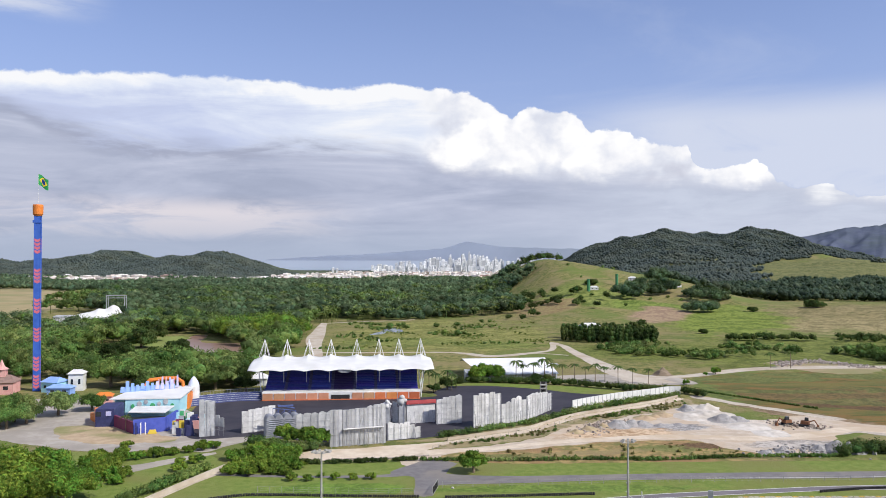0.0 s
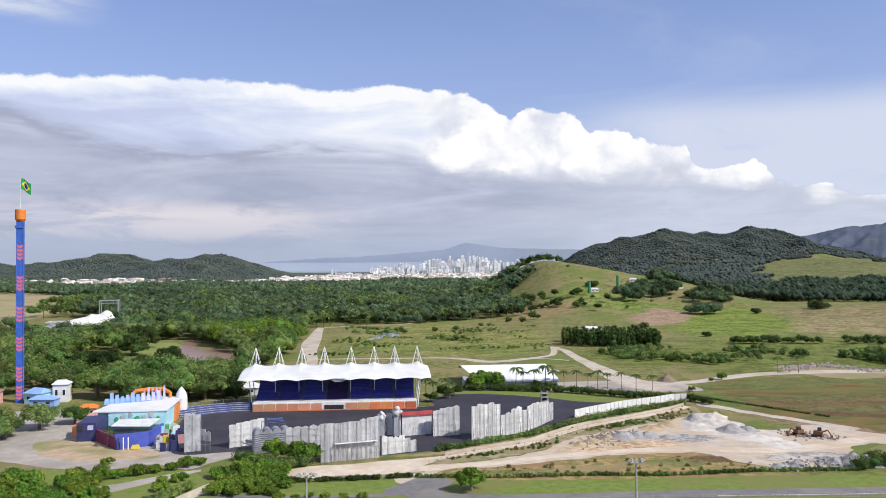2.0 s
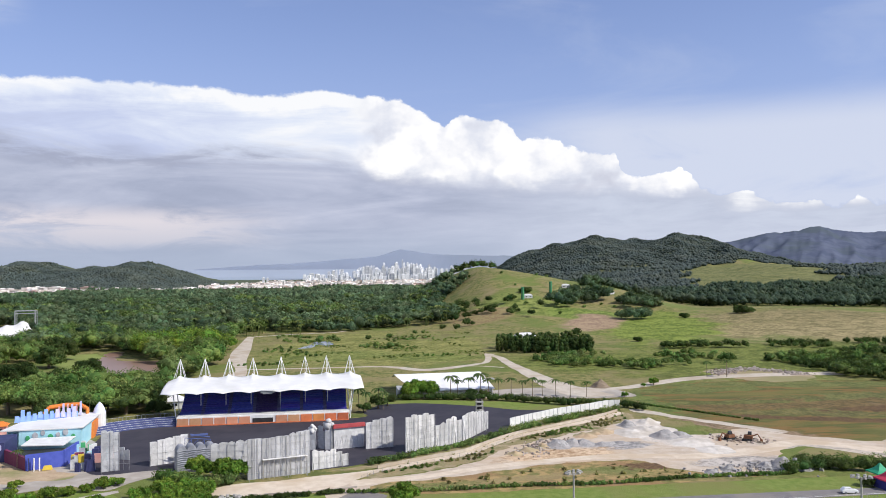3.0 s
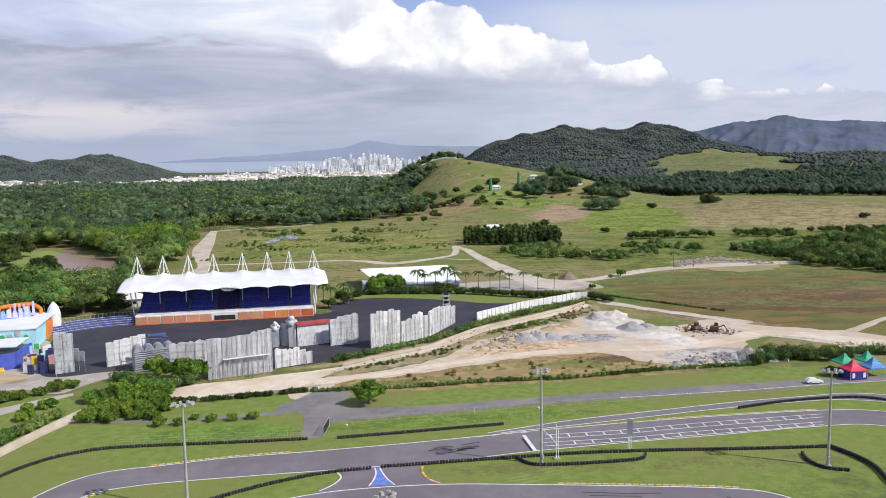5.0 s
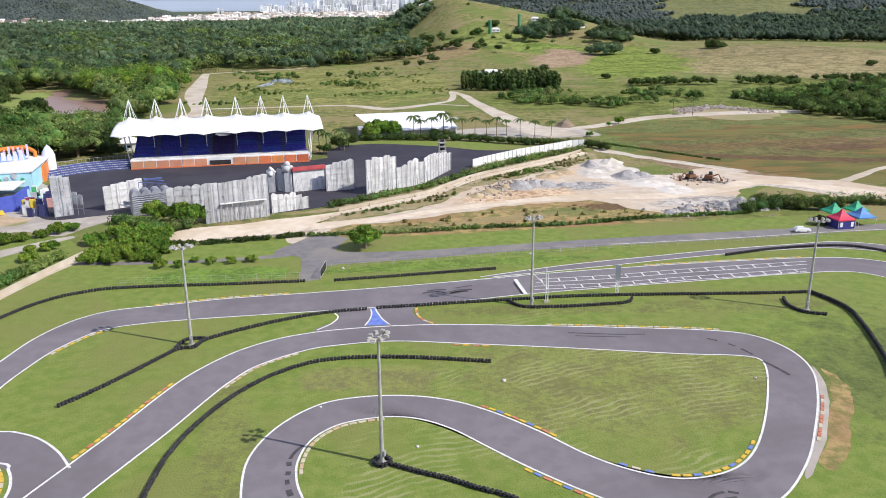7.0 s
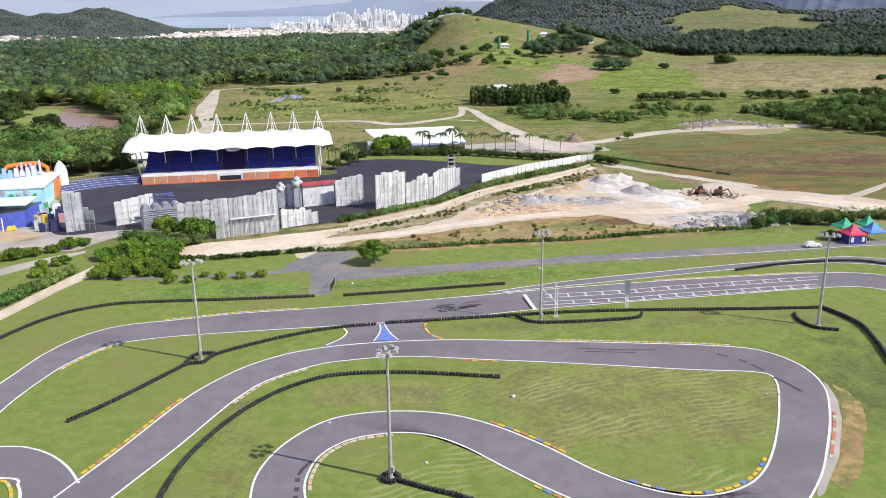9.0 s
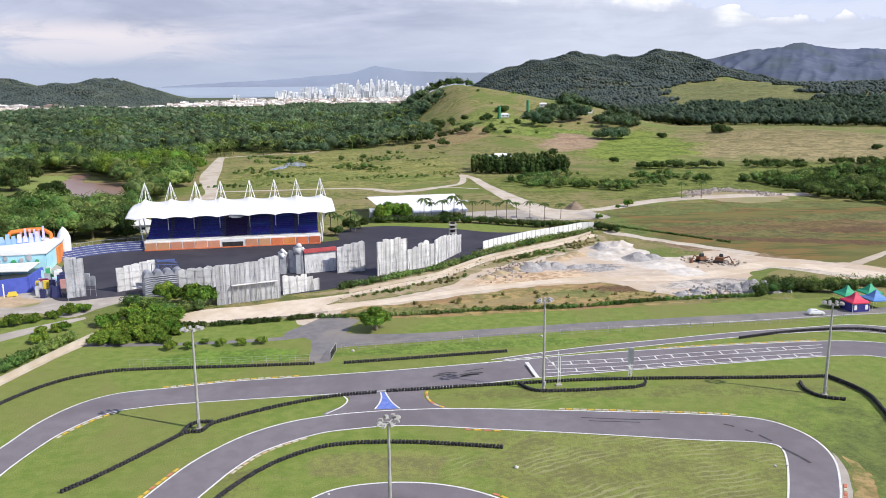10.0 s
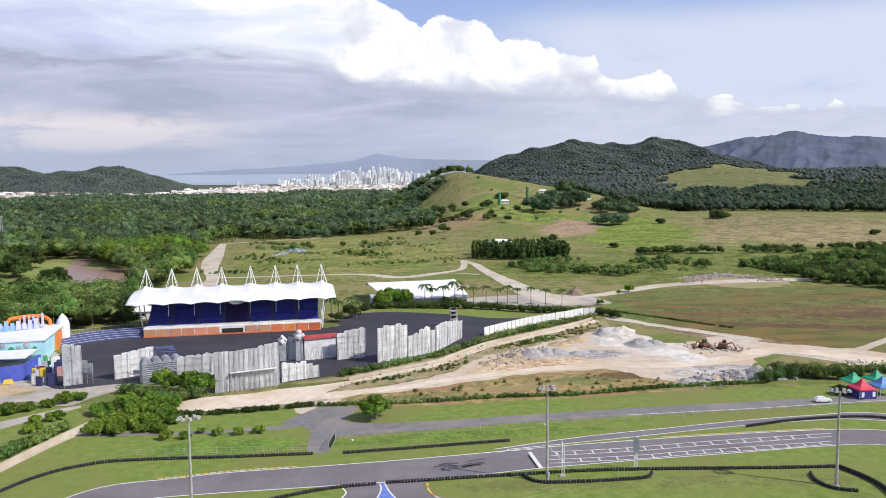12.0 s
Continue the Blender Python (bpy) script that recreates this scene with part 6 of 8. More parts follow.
set_wall((-66.8, 266.2), (-57.0, 272.6), [7.2, 7.5, 7.7, 8.0, 8.3], "leaning white scenery wall on a dark forecourt", seed=2, depth=0.6, bays=3.2)
set_wall((-47.2, 258.6), (-35.4, 260.2), [7.6, 8.0, 7.8, 8.2, 8.0], "white plastered scenery wall with broken top", seed=3, depth=0.8)
set_wall((-34.8, 247.2), (-18.0, 253.2), [11.4, 11.3, 11.2, 11.3, 11.4, 11.4, 11.6, 12.2, 12.3], "tall grey-white scenery wall braced by scaffolding", mat="set_pale", seed=4, bays=1.3, depth=2.2, levels=1.9)
ledge = thing("scaffold_deck", "long timber working deck on the tall scenery wall", "scaffold", "show set")
part("plank", Geo().box((-24.6, 249.9, 5.4), (13.0, 1.0, 0.14), 0.343), M["set_white"], ledge)
for k in range(9):
    part("prop", Geo().tube((-30.4 + 1.45 * k, 247.4 + 0.518 * k, 0), (-30.4 + 1.45 * k, 247.4 + 0.518 * k, 5.4), 0.09, n=6), M["pole_grey"], ledge)
set_wall((-17.6, 256.2), (-7.2, 261.2), [5.4, 5.2, 4.8, 5.3, 4.4, 3.6], "low ragged white scenery wall", seed=5, depth=1.0)
set_wall((-17.8, 284.5), (-13.2, 282.4), [7.4, 5.6, 7.2], "narrow white set tower with open lattice", seed=6, mat="set_grey")
set_wall((-2.2, 281.8), (6.8, 284.0), [8.6, 9.2, 9.6, 9.6], "white scenery gable with scaffold back", seed=7, bays=1.6)
set_wall((10.6, 275.5), (20.4, 281.6), [11.0, 11.6, 11.2, 11.6, 10.9], "tall white scenery block with scaffold posts", seed=8, bays=1.6, depth=1.0)
set_wall((20.6, 282.2), (30.2, 288.2), [7.0, 7.2, 8.4, 8.8, 7.6], "white scenery wall with arched broken outline", seed=9, bays=1.7, depth=1.0)
set_wall((30.4, 289.0), (42.0, 309.5), [8.6, 8.8, 8.6, 8.2, 7.8, 7.0, 6.6], "white scenery wall turning towards the arena", seed=10, bays=2.2, depth=1.0)
# the wing's grey stands in for shade on its face
set_wall((-79.2, 260.6), (-74.6, 262.6), [11.9, 11.7, 11.4], "tall scenery wing at the plaza, its shade painted as grey", mat="set_grey", seed=11, depth=2.6)
set_wall((-75.0, 263.6), (-71.6, 262.6), [6.6, 5.8], "grey scaffold frame beside the scenery wing", mat="set_grey", seed=12, floor=3.0)


def set_house():
    t = thing("set_house", "white stage house with dark red roof edge", "stage set", "show set", at=(-12.6, 282.4, 0), yaw=19)
    part("wall", Geo().box((5.2, 2, 3.4), (10.4, 4, 6.8)), M["set_white"], t)
    part("roof", Geo().prism([(-0.3, -0.5), (10.7, -0.5), (10.7, 4.4), (-0.3, 4.4)], 6.8, 7.1).box((5.2, -0.3, 7.6), (10.8, 0.5, 1.1)), M["red_roof"], t, "dark red roof edge")
    for k in range(6):
        part("prop", Geo().tube((1 + 1.7 * k, -1.6, 0), (1 + 1.7 * k, -0.1, 4.2), 0.06, n=5), M["scaffold"], t)


def set_statues():
    for x, y, z, s in ((-19.6, 283.6, 6.0, 1.0), (-14.4, 283.2, 7.4, 1.2)):
        t = thing("set_ornament", "rough white sculpted ornament on the set tower", "stage set", "show set", at=(x, y, 0))
        c = np.array([(0, 0, z), (0.9 * s, 0, z + 0.5), (-0.9 * s, 0.2, z + 0.7), (0, 0, z + 1.4 * s), (0.5, 0.1, z + 1.0)])
        part("block", raw_mesh("block", *lumps(c, [1.2 * s, 0.7 * s, 0.7 * s, 0.8 * s, 0.6], ICO2, 0.14, 1.0), M["set_white"]), None, t)
        part("plinth", Geo().box((0, 0, z / 2), (2.0, 1.6, z)), M["set_grey"], t)


def set_drum():
    t = thing("corrugated_store", "stacked grey corrugated half-round scenery shells", "stage set", "show set", at=(-52.0, 262.6, 0), yaw=22)
    part("base", Geo().box((-0.4, 0.6, 2.9), (11.4, 4.4, 5.8)), M["shell_grey"], t)
    for row in range(9):
        g = Geo()
        for k in range(28):
            u0, u1 = -6.0 + k * 0.4, -5.6 + k * 0.4
            z = lambda u: 0.7 + 0.62 * row + 0.26 * abs(math.sin(u * 1.12 + 0.35 * (row % 2)))
            g.tube((u0, -1.72, z(u0)), (u1, -1.72, z(u1)), 0.17, n=6)
        part("corrugation", g, M["shell_grey"], t)
    for k in range(4):
        u = -4.6 + 2.8 * k
        g = Geo()
        for q in range(8):
            a0, a1 = math.pi * q / 8, math.pi * (q + 1) / 8
            g.quad((u + 1.4 * math.cos(a0), -1.8, 5.8 + 1.5 * math.sin(a0)), (u + 1.4 * math.cos(a1), -1.8, 5.8 + 1.5 * math.sin(a1)), (u + 1.4 * math.cos(a1), 2.4, 5.8 + 1.5 * math.sin(a1)), (u + 1.4 * math.cos(a0), 2.4, 5.8 + 1.5 * math.sin(a0)))
            g.quad((u, -1.8, 5.8), (u + 1.4 * math.cos(a0), -1.8, 5.8 + 1.5 * math.sin(a0)), (u + 1.4 * math.cos(a1), -1.8, 5.8 + 1.5 * math.sin(a1)), (u, -1.8, 5.8))
        g.f = [f if g.v[f[0]] != g.v[f[3]] else f[:3] for f in g.f]
        part("shell", g, M["shell_grey"], t)
    g = Geo()
    for k in range(5):
        g.tube((-3 + k * 1.9, 3.5, 0), (-3 + k * 1.9, 3.5, 8.6 - 0.3 * k), 0.1, n=6)
        if k:
            g.tube((-4.9 + k * 1.9, 3.5, 6.0), (-3 + k * 1.9, 3.5, 8.3 - 0.3 * k), 0.08, n=6).tube((-4.9 + k * 1.9, 3.5, 8.9 - 0.3 * k), (-3 + k * 1.9, 3.5, 8.6 - 0.3 * k), 0.12, n=6)
    part("blue_truss", g, M["truss_blue"], t, "dark blue steel truss")
    part("boom", Geo().box((1.2, 3.4, 9.2), (5.0, 0.5, 0.5), 0.0).tube((-1.5, 3.4, 9.6), (4.2, 3.4, 8.2), 0.22, n=6), M["truss_blue"], t)


M["truss_blue"] = material("truss_blue", (0.06, 0.09, 0.22), (0.09, 0.12, 0.28), 0.6, 0.6)
set_house()
set_statues()
set_drum()
mast = thing("lattice_tower", "dark weathered lattice set tower behind the arena wall", "stage set", "show set", at=(41.5, 330, 0))
for dx, dy in ((-1.4, -1.4), (1.4, -1.4), (1.4, 1.4), (-1.4, 1.4)):
    part("post", Geo().tube((dx, dy, 0), (dx * 0.8, dy * 0.8, 7.4), 0.14, n=6), M["pole_grey"], mast)
for z in (1.5, 3.2, 4.9, 6.4):
    part("ring", Geo().box((0, 0, z), (2.9, 2.9, 0.25)), M["pole_grey"], mast)
part("cladding", Geo().box((0, 1.1, 4.2), (2.2, 0.3, 6.6), 0.05, 0.8), M["dark"], mast)
# ---- hangar, fences, tents, car ----
M["roof_sheet"] = material("roof_sheet", (0.72, 0.73, 0.74), (0.80, 0.80, 0.81), 0.2, 0.55, (0.64, 0.65, 0.66), 0.1)
def hangar():
    t = thing("white_hall", "long low white hall with pale pitched roof", "building", at=(16.5, 381.5, 0), yaw=3)
    part("wall", Geo().box((20, 16, 1.5), (36, 30, 3.0)), M["white_paint"], t)
    g = Geo()
    g.quad((2, -1.2, 3.0), (39, -1.2, 3.4), (36, 20, 8.6), (-6, 20, 8.2))
    g.quad((-6, 20, 8.2), (36, 20, 8.6), (39, 34, 5.6), (-6, 34, 5.2))
    part("roof", g, M["roof_sheet"], t, "pale metal roof sheets")
    part("gable", Geo().prism([(37.6, -1), (38, -1), (38, 30), (37.6, 30)], 0, 3.2), M["white_paint"], t)
    part("annex", Geo().box((-2, 6, 2.0), (7, 12, 4.0)), M["set_grey"], t)
    part("canopy_edge", Geo().box((37, -1.5, 8.0), (2.6, 3.0, 0.6)), M["set_grey"], t)


hangar()


def white_fence():
    t = thing("white_fence", "tall white boarded fence curving along the arena", "fence")
    line = curve_pts([(50.5, 311.8), (57, 317.8), (64.7, 324.1), (72, 330), (80.7, 335.2), (90, 341), (97, 346), (103, 346.5)], 2.4)
    for k, ((x0, y0), (x1, y1)) in enumerate(zip(line, line[1:])):
        a = math.atan2(y1 - y0, x1 - x0)
        h = 3.2
        part("panel", Geo().box(((x0 + x1) / 2, (y0 + y1) / 2, h / 2 + 0.05), (math.hypot(x1 - x0, y1 - y0) - 0.12, 0.08, h), a), M["white_paint"], t)
        part("post", Geo().box((x0, y0 - 0.06, h / 2), (0.16, 0.2, h + 0.1), a), M["set_grey"], t)


white_fence()


def low_wall(name, pts, h, label, mat="concrete"):
    t = thing(name, label, "wall")
    line = curve_pts(pts, 3.0)
    for (x0, y0), (x1, y1) in zip(line, line[1:]):
        a = math.atan2(y1 - y0, x1 - x0)
        part("section", Geo().box(((x0 + x1) / 2, (y0 + y1) / 2, h / 2), (math.hypot(x1 - x0, y1 - y0) + 0.02, 0.25, h), a).box(((x0 + x1) / 2, (y0 + y1) / 2, h + 0.05), (math.hypot(x1 - x0, y1 - y0), 0.34, 0.1), a), M[mat], t)


low_wall("garden_wall", [(-76, 176), (-70.5, 190), (-66, 204), (-60, 221)], 1.3, "low weathered beige boundary wall", "path_dirt")
patch("wall_path", [(-74.5, 176), (-69.3, 190), (-64.8, 204), (-58.6, 220), (-60, 221), (-65.8, 204), (-70.3, 190), (-75.8, 176)], M["path_dirt"], 0.07, "pale dirt strip at the foot of the wall", "path", rough=0.3)
low_wall("bank_wall", [(1.6, 255.8), (9.6, 261.2), (18.4, 267), (29.4, 274), (38, 284.8), (49.8, 298), (62, 306.6), (75, 316.6), (89, 327.6), (99, 337.6)], 0.9, "low pale weathered wall above the sandy bank", "path_dirt")
low_wall("yard_wall", [(-28, 231.4), (-14, 232.6), (-4, 236)], 0.4, "low broken concrete edging by the sandy track")


def wire_fence(pts, label, h=1.5, gap=3.0):
    t = thing("wire_fence", label, "fence")
    line = curve_pts(pts, gap)
    for x, y in line:
        part("post", Geo().tube((x, y, 0), (x, y, h), 0.05, n=5), M["pole_grey"], t)
    for z in (0.4, 0.9, h - 0.05):
        g = Geo()
        for (x0, y0), (x1, y1) in zip(line, line[1:]):
            g.tube((x0, y0, z), (x1, y1, z), 0.018, n=3)
        part("wire", g, M["pole_grey"], t)


def drive_gate():
    t = thing("gate", "dark steel mesh gate standing open beside the drive", "gate", at=(-2.4, 196.6, 0), yaw=80)
    part("gate_frame", Geo().tube((0, 0, 0.1), (0, 0, 2.2), 0.07, n=6).tube((7, 0, 0.1), (7, 0, 2.2), 0.07, n=6).tube((0, 0, 2.2), (7, 0, 2.2), 0.06, n=6).tube((0, 0, 0.25), (7, 0, 0.25), 0.06, n=6), M["pole_grey"], t)
    for k in range(1, 20):
        part("bar", Geo().tube((0.35 * k, 0, 0.25), (0.35 * k, 0, 2.2), 0.035, n=4), M["dark"], t)


drive_gate()
wire_fence([(0, 204), (20, 205.5), (45, 208), (75, 209.6), (104, 210.6), (128, 211.8)], "thin wire fence on posts along the service road")
wire_fence([(-46, 199.4), (-35, 198.8), (-24, 198.2), (-7, 197.8)], "thin wire fence on posts beside the lawn")
wire_fence([(-3, 244), (3, 252), (11, 257), (20, 262.6), (31.4, 269.8), (40.4, 280.8), (52, 294)], "thin leaning fence posts along the sandy track", h=1.3)
M["tent_red"] = material("tent_red", (0.62, 0.05, 0.10), (0.55, 0.045, 0.09), 0.6, 0.6)
M["tent_green"] = material("tent_green", (0.03, 0.30, 0.15), (0.04, 0.36, 0.19), 0.6, 0.6)
M["tent_blue"] = material("tent_blue", (0.09, 0.21, 0.47), (0.11, 0.25, 0.52), 0.6, 0.6)
M["tent_navy"] = material("tent_navy", (0.03, 0.03, 0.17), (0.04, 0.04, 0.2), 0.6, 0.6)


def gazebo(x, y, s, roof, label, wall=None, yaw=0):
    t = thing("gazebo", label, "tent", "trackside tents", at=(x, y, 0), yaw=yaw)
    g = Geo()
    rings = [(1.0, 2.6), (0.62, 3.15), (0.3, 3.9), (0.06, 4.9)]
    for (r0, z0), (r1, z1) in zip(rings, rings[1:]):
        c0 = [(a * s * r0, b * s * r0, z0) for a, b in ((-1, -1), (1, -1), (1, 1), (-1, 1))]
        c1 = [(a * s * r1, b * s * r1, z1) for a, b in ((-1, -1), (1, -1), (1, 1), (-1, 1))]
        for k in range(4):
            j = (k + 1) % 4
            g.quad(c0[k], c0[j], c1[j], c1[k])
    part("roof", g, M[roof], t)
    g = Geo()
    for k, (a, b) in enumerate(((-1, -1), (1, -1), (1, 1), (-1, 1))):
        c, d = ((1, -1), (1, 1), (-1, 1), (-1, -1))[k]
        g.quad((a * s, b * s, 2.3), (c * s, d * s, 2.3), (c * s, d * s, 2.6), (a * s, b * s, 2.6))
        part("leg", Geo().tube((a * s * 0.97, b * s * 0.97, 0), (a * s * 0.97, b * s * 0.97, 2.6), 0.05, n=6), M["white_paint"], t)
    part("valance", g, M[roof], t)
    if wall:
        part("side_wall", Geo().box((0, s * 0.96, 1.2), (s * 1.92, 0.06, 2.3)).box((-s * 0.96, 0, 1.2), (0.06, s * 1.9, 2.3)), M[wall], t)
        part("front_wall", Geo().box((0, -s * 0.96, 1.1), (s * 1.9, 0.06, 2.1)), M[wall], t)
        for a in (-0.62, 0.62):
            part("poster", Geo().box((a * s, -s * 0.96 - 0.05, 1.3), (0.8, 0.03, 1.3)), M["white_paint"], t)
    return t


gazebo(136.4, 220.0, 2.6, "tent_red", "red pointed gazebo with dark blue side walls", "tent_navy", 4)
gazebo(143.2, 221.5, 2.7, "tent_blue", "blue pointed gazebo beside the service road", None, 4)
gazebo(138.6, 227.0, 2.5, "tent_green", "green pointed gazebo behind the red one", None, 4)
gazebo(146.0, 228.0, 2.5, "tent_green", "green pointed gazebo behind the blue one", None, 4)
M["car_white"] = material("car_white", (0.80, 0.80, 0.80), (0.76, 0.76, 0.76), 0.5, 0.25, spec=0.6)
M["car_glass"] = material("car_glass", (0.02, 0.025, 0.03), (0.03, 0.035, 0.04), 0.5, 0.08, spec=0.6)


def car():
    t = thing("car", "small white parked hatchback on the service road", "car", at=(123.4, 216.6, 0.06), yaw=-6)
    prof = [(-2.05, 0.35), (2.05, 0.35), (2.1, 0.62), (1.95, 0.88), (1.05, 0.98), (0.35, 1.46), (-1.35, 1.5), (-1.95, 1.02), (-2.1, 0.7)]
    g = Geo()
    n = len(prof)
    for y, k in ((-0.84, 0.0), (0.84, 0.0)):
        g.v += [(x, y * (0.86 if z > 1.1 else 1.0), z) for x, z in prof]
    g.f += [tuple(range(n)), tuple(reversed(range(n, 2 * n)))] + [(i, i + n, (i + 1) % n + n, (i + 1) % n) for i in range(n)]
    b = part("body", g, M["car_white"], t)
    for s in (-1, 1):
        part("side_window", Geo().quad((0.2, s * 0.80, 1.05), (-1.5, s * 0.80, 1.07), (-1.25, s * 0.745, 1.42), (0.25, s * 0.745, 1.40)), M["car_glass"], b)
        part("headlight", Geo().box((1.95, s * 0.62, 0.74), (0.14, 0.3, 0.14)), M["steel"], b)
    part("windscreen", Geo().quad((1.02, -0.68, 1.02), (1.02, 0.68, 1.02), (0.42, 0.64, 1.43), (0.42, -0.64, 1.43)), M["car_glass"], b)
    for x in (-1.3, 1.3):
        for y in (-0.8, 0.8):
            w = part("wheel", Geo().tube((x, y - 0.1, 0.31), (x, y + 0.1, 0.31), 0.31, n=14), M["rubber"], t)
            part("rim", Geo().tube((x, y - 0.11, 0.31), (x, y + 0.11, 0.31), 0.19, n=10), M["steel"], w)


car()

# ---- works yard ----
def heap(x, y, r, h, mat, label, seed, squash=1.0):
    n, m = 14, 36
    g = Geo()
    for i in range(n + 1):
        for k in range(m):
            f = i / n
            a = 2 * math.pi * k / m
            rr = r * f * (1 + 0.25 * noise.noise((math.cos(a) * 1.5, math.sin(a) * 1.5, seed)))
            px, py = x + rr * math.cos(a), y + rr * math.sin(a) * squash
            z = h * (0.5 + 0.5 * math.cos(math.pi * min(f, 1.0))) ** 0.85 * (1 + 0.45 * noise.noise((px * 0.5, py * 0.5, seed * 2.0))) + 0.22 * noise.noise((px * 1.3, py * 1.3, seed)) * (1 - f)
            g.v.append((px, py, max(z, 0) + 0.02))
    for i in range(n):
        for k in range(m):
            j = (k + 1) % m
            g.f.append((i * m + k, (i + 1) * m + k, (i + 1) * m + j, i * m + j))
    return tagged(new("mound", mesh_of("mound", g, M[mat], True)), label, "mound", "yard mounds")


for k, (x, y, r, h, mat) in enumerate([(61, 278.5, 5.0, 2.4, "gravel"), (66, 280.5, 4.0, 2.0, "gravel"), (70, 281, 4.4, 1.7, "gravel"), (76, 279, 3.2, 1.0, "gravel"), (83, 281, 2.6, 0.8, "gravel"), (94, 308.5, 4.2, 2.2, "gravel"), (101, 289, 5.6, 2.3, "gravel"), (106.5, 290, 4.6, 1.5, "gravel"),
                                       (99, 300, 9, 1.3, "pale_sand"), (92, 296, 8, 1.0, "pale_sand"), (103, 313, 5, 1.6, "pale_sand"), (106, 279, 8, 0.9, "pale_sand"), (110, 268, 7, 0.7, "pale_sand"), (74, 293, 4.6, 1.1, "dirt"), (82, 299, 4.6, 1.0, "dirt"), (78, 296.5, 3, 0.7, "dirt"),
                                       (119.5, 243.5, 4.6, 3.0, "gravel"), (124, 243, 4.4, 2.5, "gravel"), (115, 244.5, 3.4, 1.6, "gravel"), (103, 242.5, 2.8, 1.5, "gravel"), (97, 240.5, 2.6, 1.1, "gravel"), (56, 278, 3.2, 1.1, "dirt"), (50, 273, 4.0, 1.1, "dirt"), (45, 269, 3.0, 0.8, "dirt"),
                                       (110, 402, 5.0, 3.6, "bark")]):
    heap(x, y, r, h, mat, {"gravel": "grey gravel mound in the sandy yard", "pale_sand": "pale sand mound in the works yard", "dirt": "brown earth mound with stones", "bark": "dark earth mound beside the path"}[mat], k + 1)


M["pale_rubble"] = material("pale_rubble", (0.33, 0.285, 0.255), (0.42, 0.37, 0.34), 0.6, 0.95, (0.27, 0.22, 0.19), 0.15, island=0.3)
M["rubble"] = material("rubble", (0.30, 0.26, 0.225), (0.40, 0.35, 0.31), 0.6, 0.95, (0.24, 0.19, 0.15), 0.15, island=0.3)


def rubble(pts, n, smax, label, mat, seed):
    r = random.Random(seed)
    g = Geo()
    line = curve_pts(pts, 1.0)
    for _ in range(n):
        x, y = r.choice(line)
        s = r.uniform(0.3, smax)
        g.box((x + r.gauss(0, smax * 3.2), y + r.gauss(0, smax * 3.2), s * 0.3), (s * r.uniform(0.6, 1.6), s * r.uniform(0.6, 1.4), s * 0.8), r.uniform(0, 3), r.uniform(0.5, 1))
    return tagged(new("rubble", mesh_of("rubble", g, M[mat])), label, "rubble", kind="stuff")


rubble([(46, 268), (56, 280), (64, 286)], 200, 0.9, "broken concrete and earth lumps", "rubble", 3)
rubble([(100, 241), (114, 243), (122, 246)], 120, 1.2, "stone rubble along the hedge", "gravel", 4)
patch("rubble_ground", [(182, 448), (200, 464), (222, 466), (236, 442), (228, 418), (205, 407), (190, 416)], M["bare_earth"], 0.05, "bare ground with rubble at the field edge", "ground", rough=4)
rubble([(186, 440), (205, 456), (222, 448), (228, 432)], 760, 1.05, "pale stone rubble at the field edge", "pale_rubble", 5)
rubble([(118, 284), (124, 280), (130, 276)], 110, 0.9, "pale rubble beside the machines", "rubble", 6)
M["machine"] = material("machine", (0.16, 0.072, 0.036), (0.22, 0.10, 0.05), 0.8, 0.7)


def digger(x, y, yaw):
    t = thing("excavator", "small rusty dark excavator parked on the rubble", "excavator", "works machines", at=(x, y, 0), yaw=yaw)
    for s in (-1, 1):
        part("crawler", Geo().box((0, s * 1.1, 0.45), (3.4, 0.55, 0.9), 0, 0.92), M["rubber"], t)
    b = part("body", Geo().box((0.2, 0, 1.5), (2.8, 2.2, 1.1), 0, 0.9), M["machine"], t)
    part("cab", Geo().box((0.6, 0.5, 2.5), (1.3, 1.0, 1.2), 0, 0.85), M["car_glass"], b)
    part("boom", Geo().tube((1.5, -0.2, 1.8), (3.2, -0.2, 2.6), 0.24, n=6).tube((3.2, -0.2, 2.6), (4.3, -0.2, 1.0), 0.2, n=6), M["machine"], t)
    part("bucket", Geo().box((4.4, -0.2, 0.6), (0.9, 0.9, 1.0), 0.3, 0.7), M["machine"], t)


digger(121, 281.5, 200)
digger(126, 279.0, -35)
patch("field_edge_track", [(105, 338), (116, 322), (130, 305), (142, 291), (147, 293), (134, 309), (120, 326), (109, 341)], M["path_dirt"], 0.052, "narrow dirt track along the field ditch", "path", rough=1.2)

patch("lake_lawn", [(-205, 554), (-213, 592), (-190, 592), (-178, 548), (-181, 521), (-176, 500), (-189, 512)], M["pasture"], 0.045, "open lawn on the lake shore", "lawn", rough=2)
patch("palm_court", [(50, 378), (70, 374), (104, 371), (120, 376), (112, 398), (90, 404), (66, 402), (52, 396)], M["concrete"], 0.04, "pale paved court behind the palms", "pavement", rough=1)
patch("arena_lawn", [(2, 366), (20, 367), (44, 357), (57, 347.5), (68, 344.5), (78, 347), (92, 345), (96, 350), (76, 354), (61, 365), (41, 371), (20, 375), (2, 373)], M["grass_mown"], 0.05, "strip of green lawn behind the arena", "lawn")
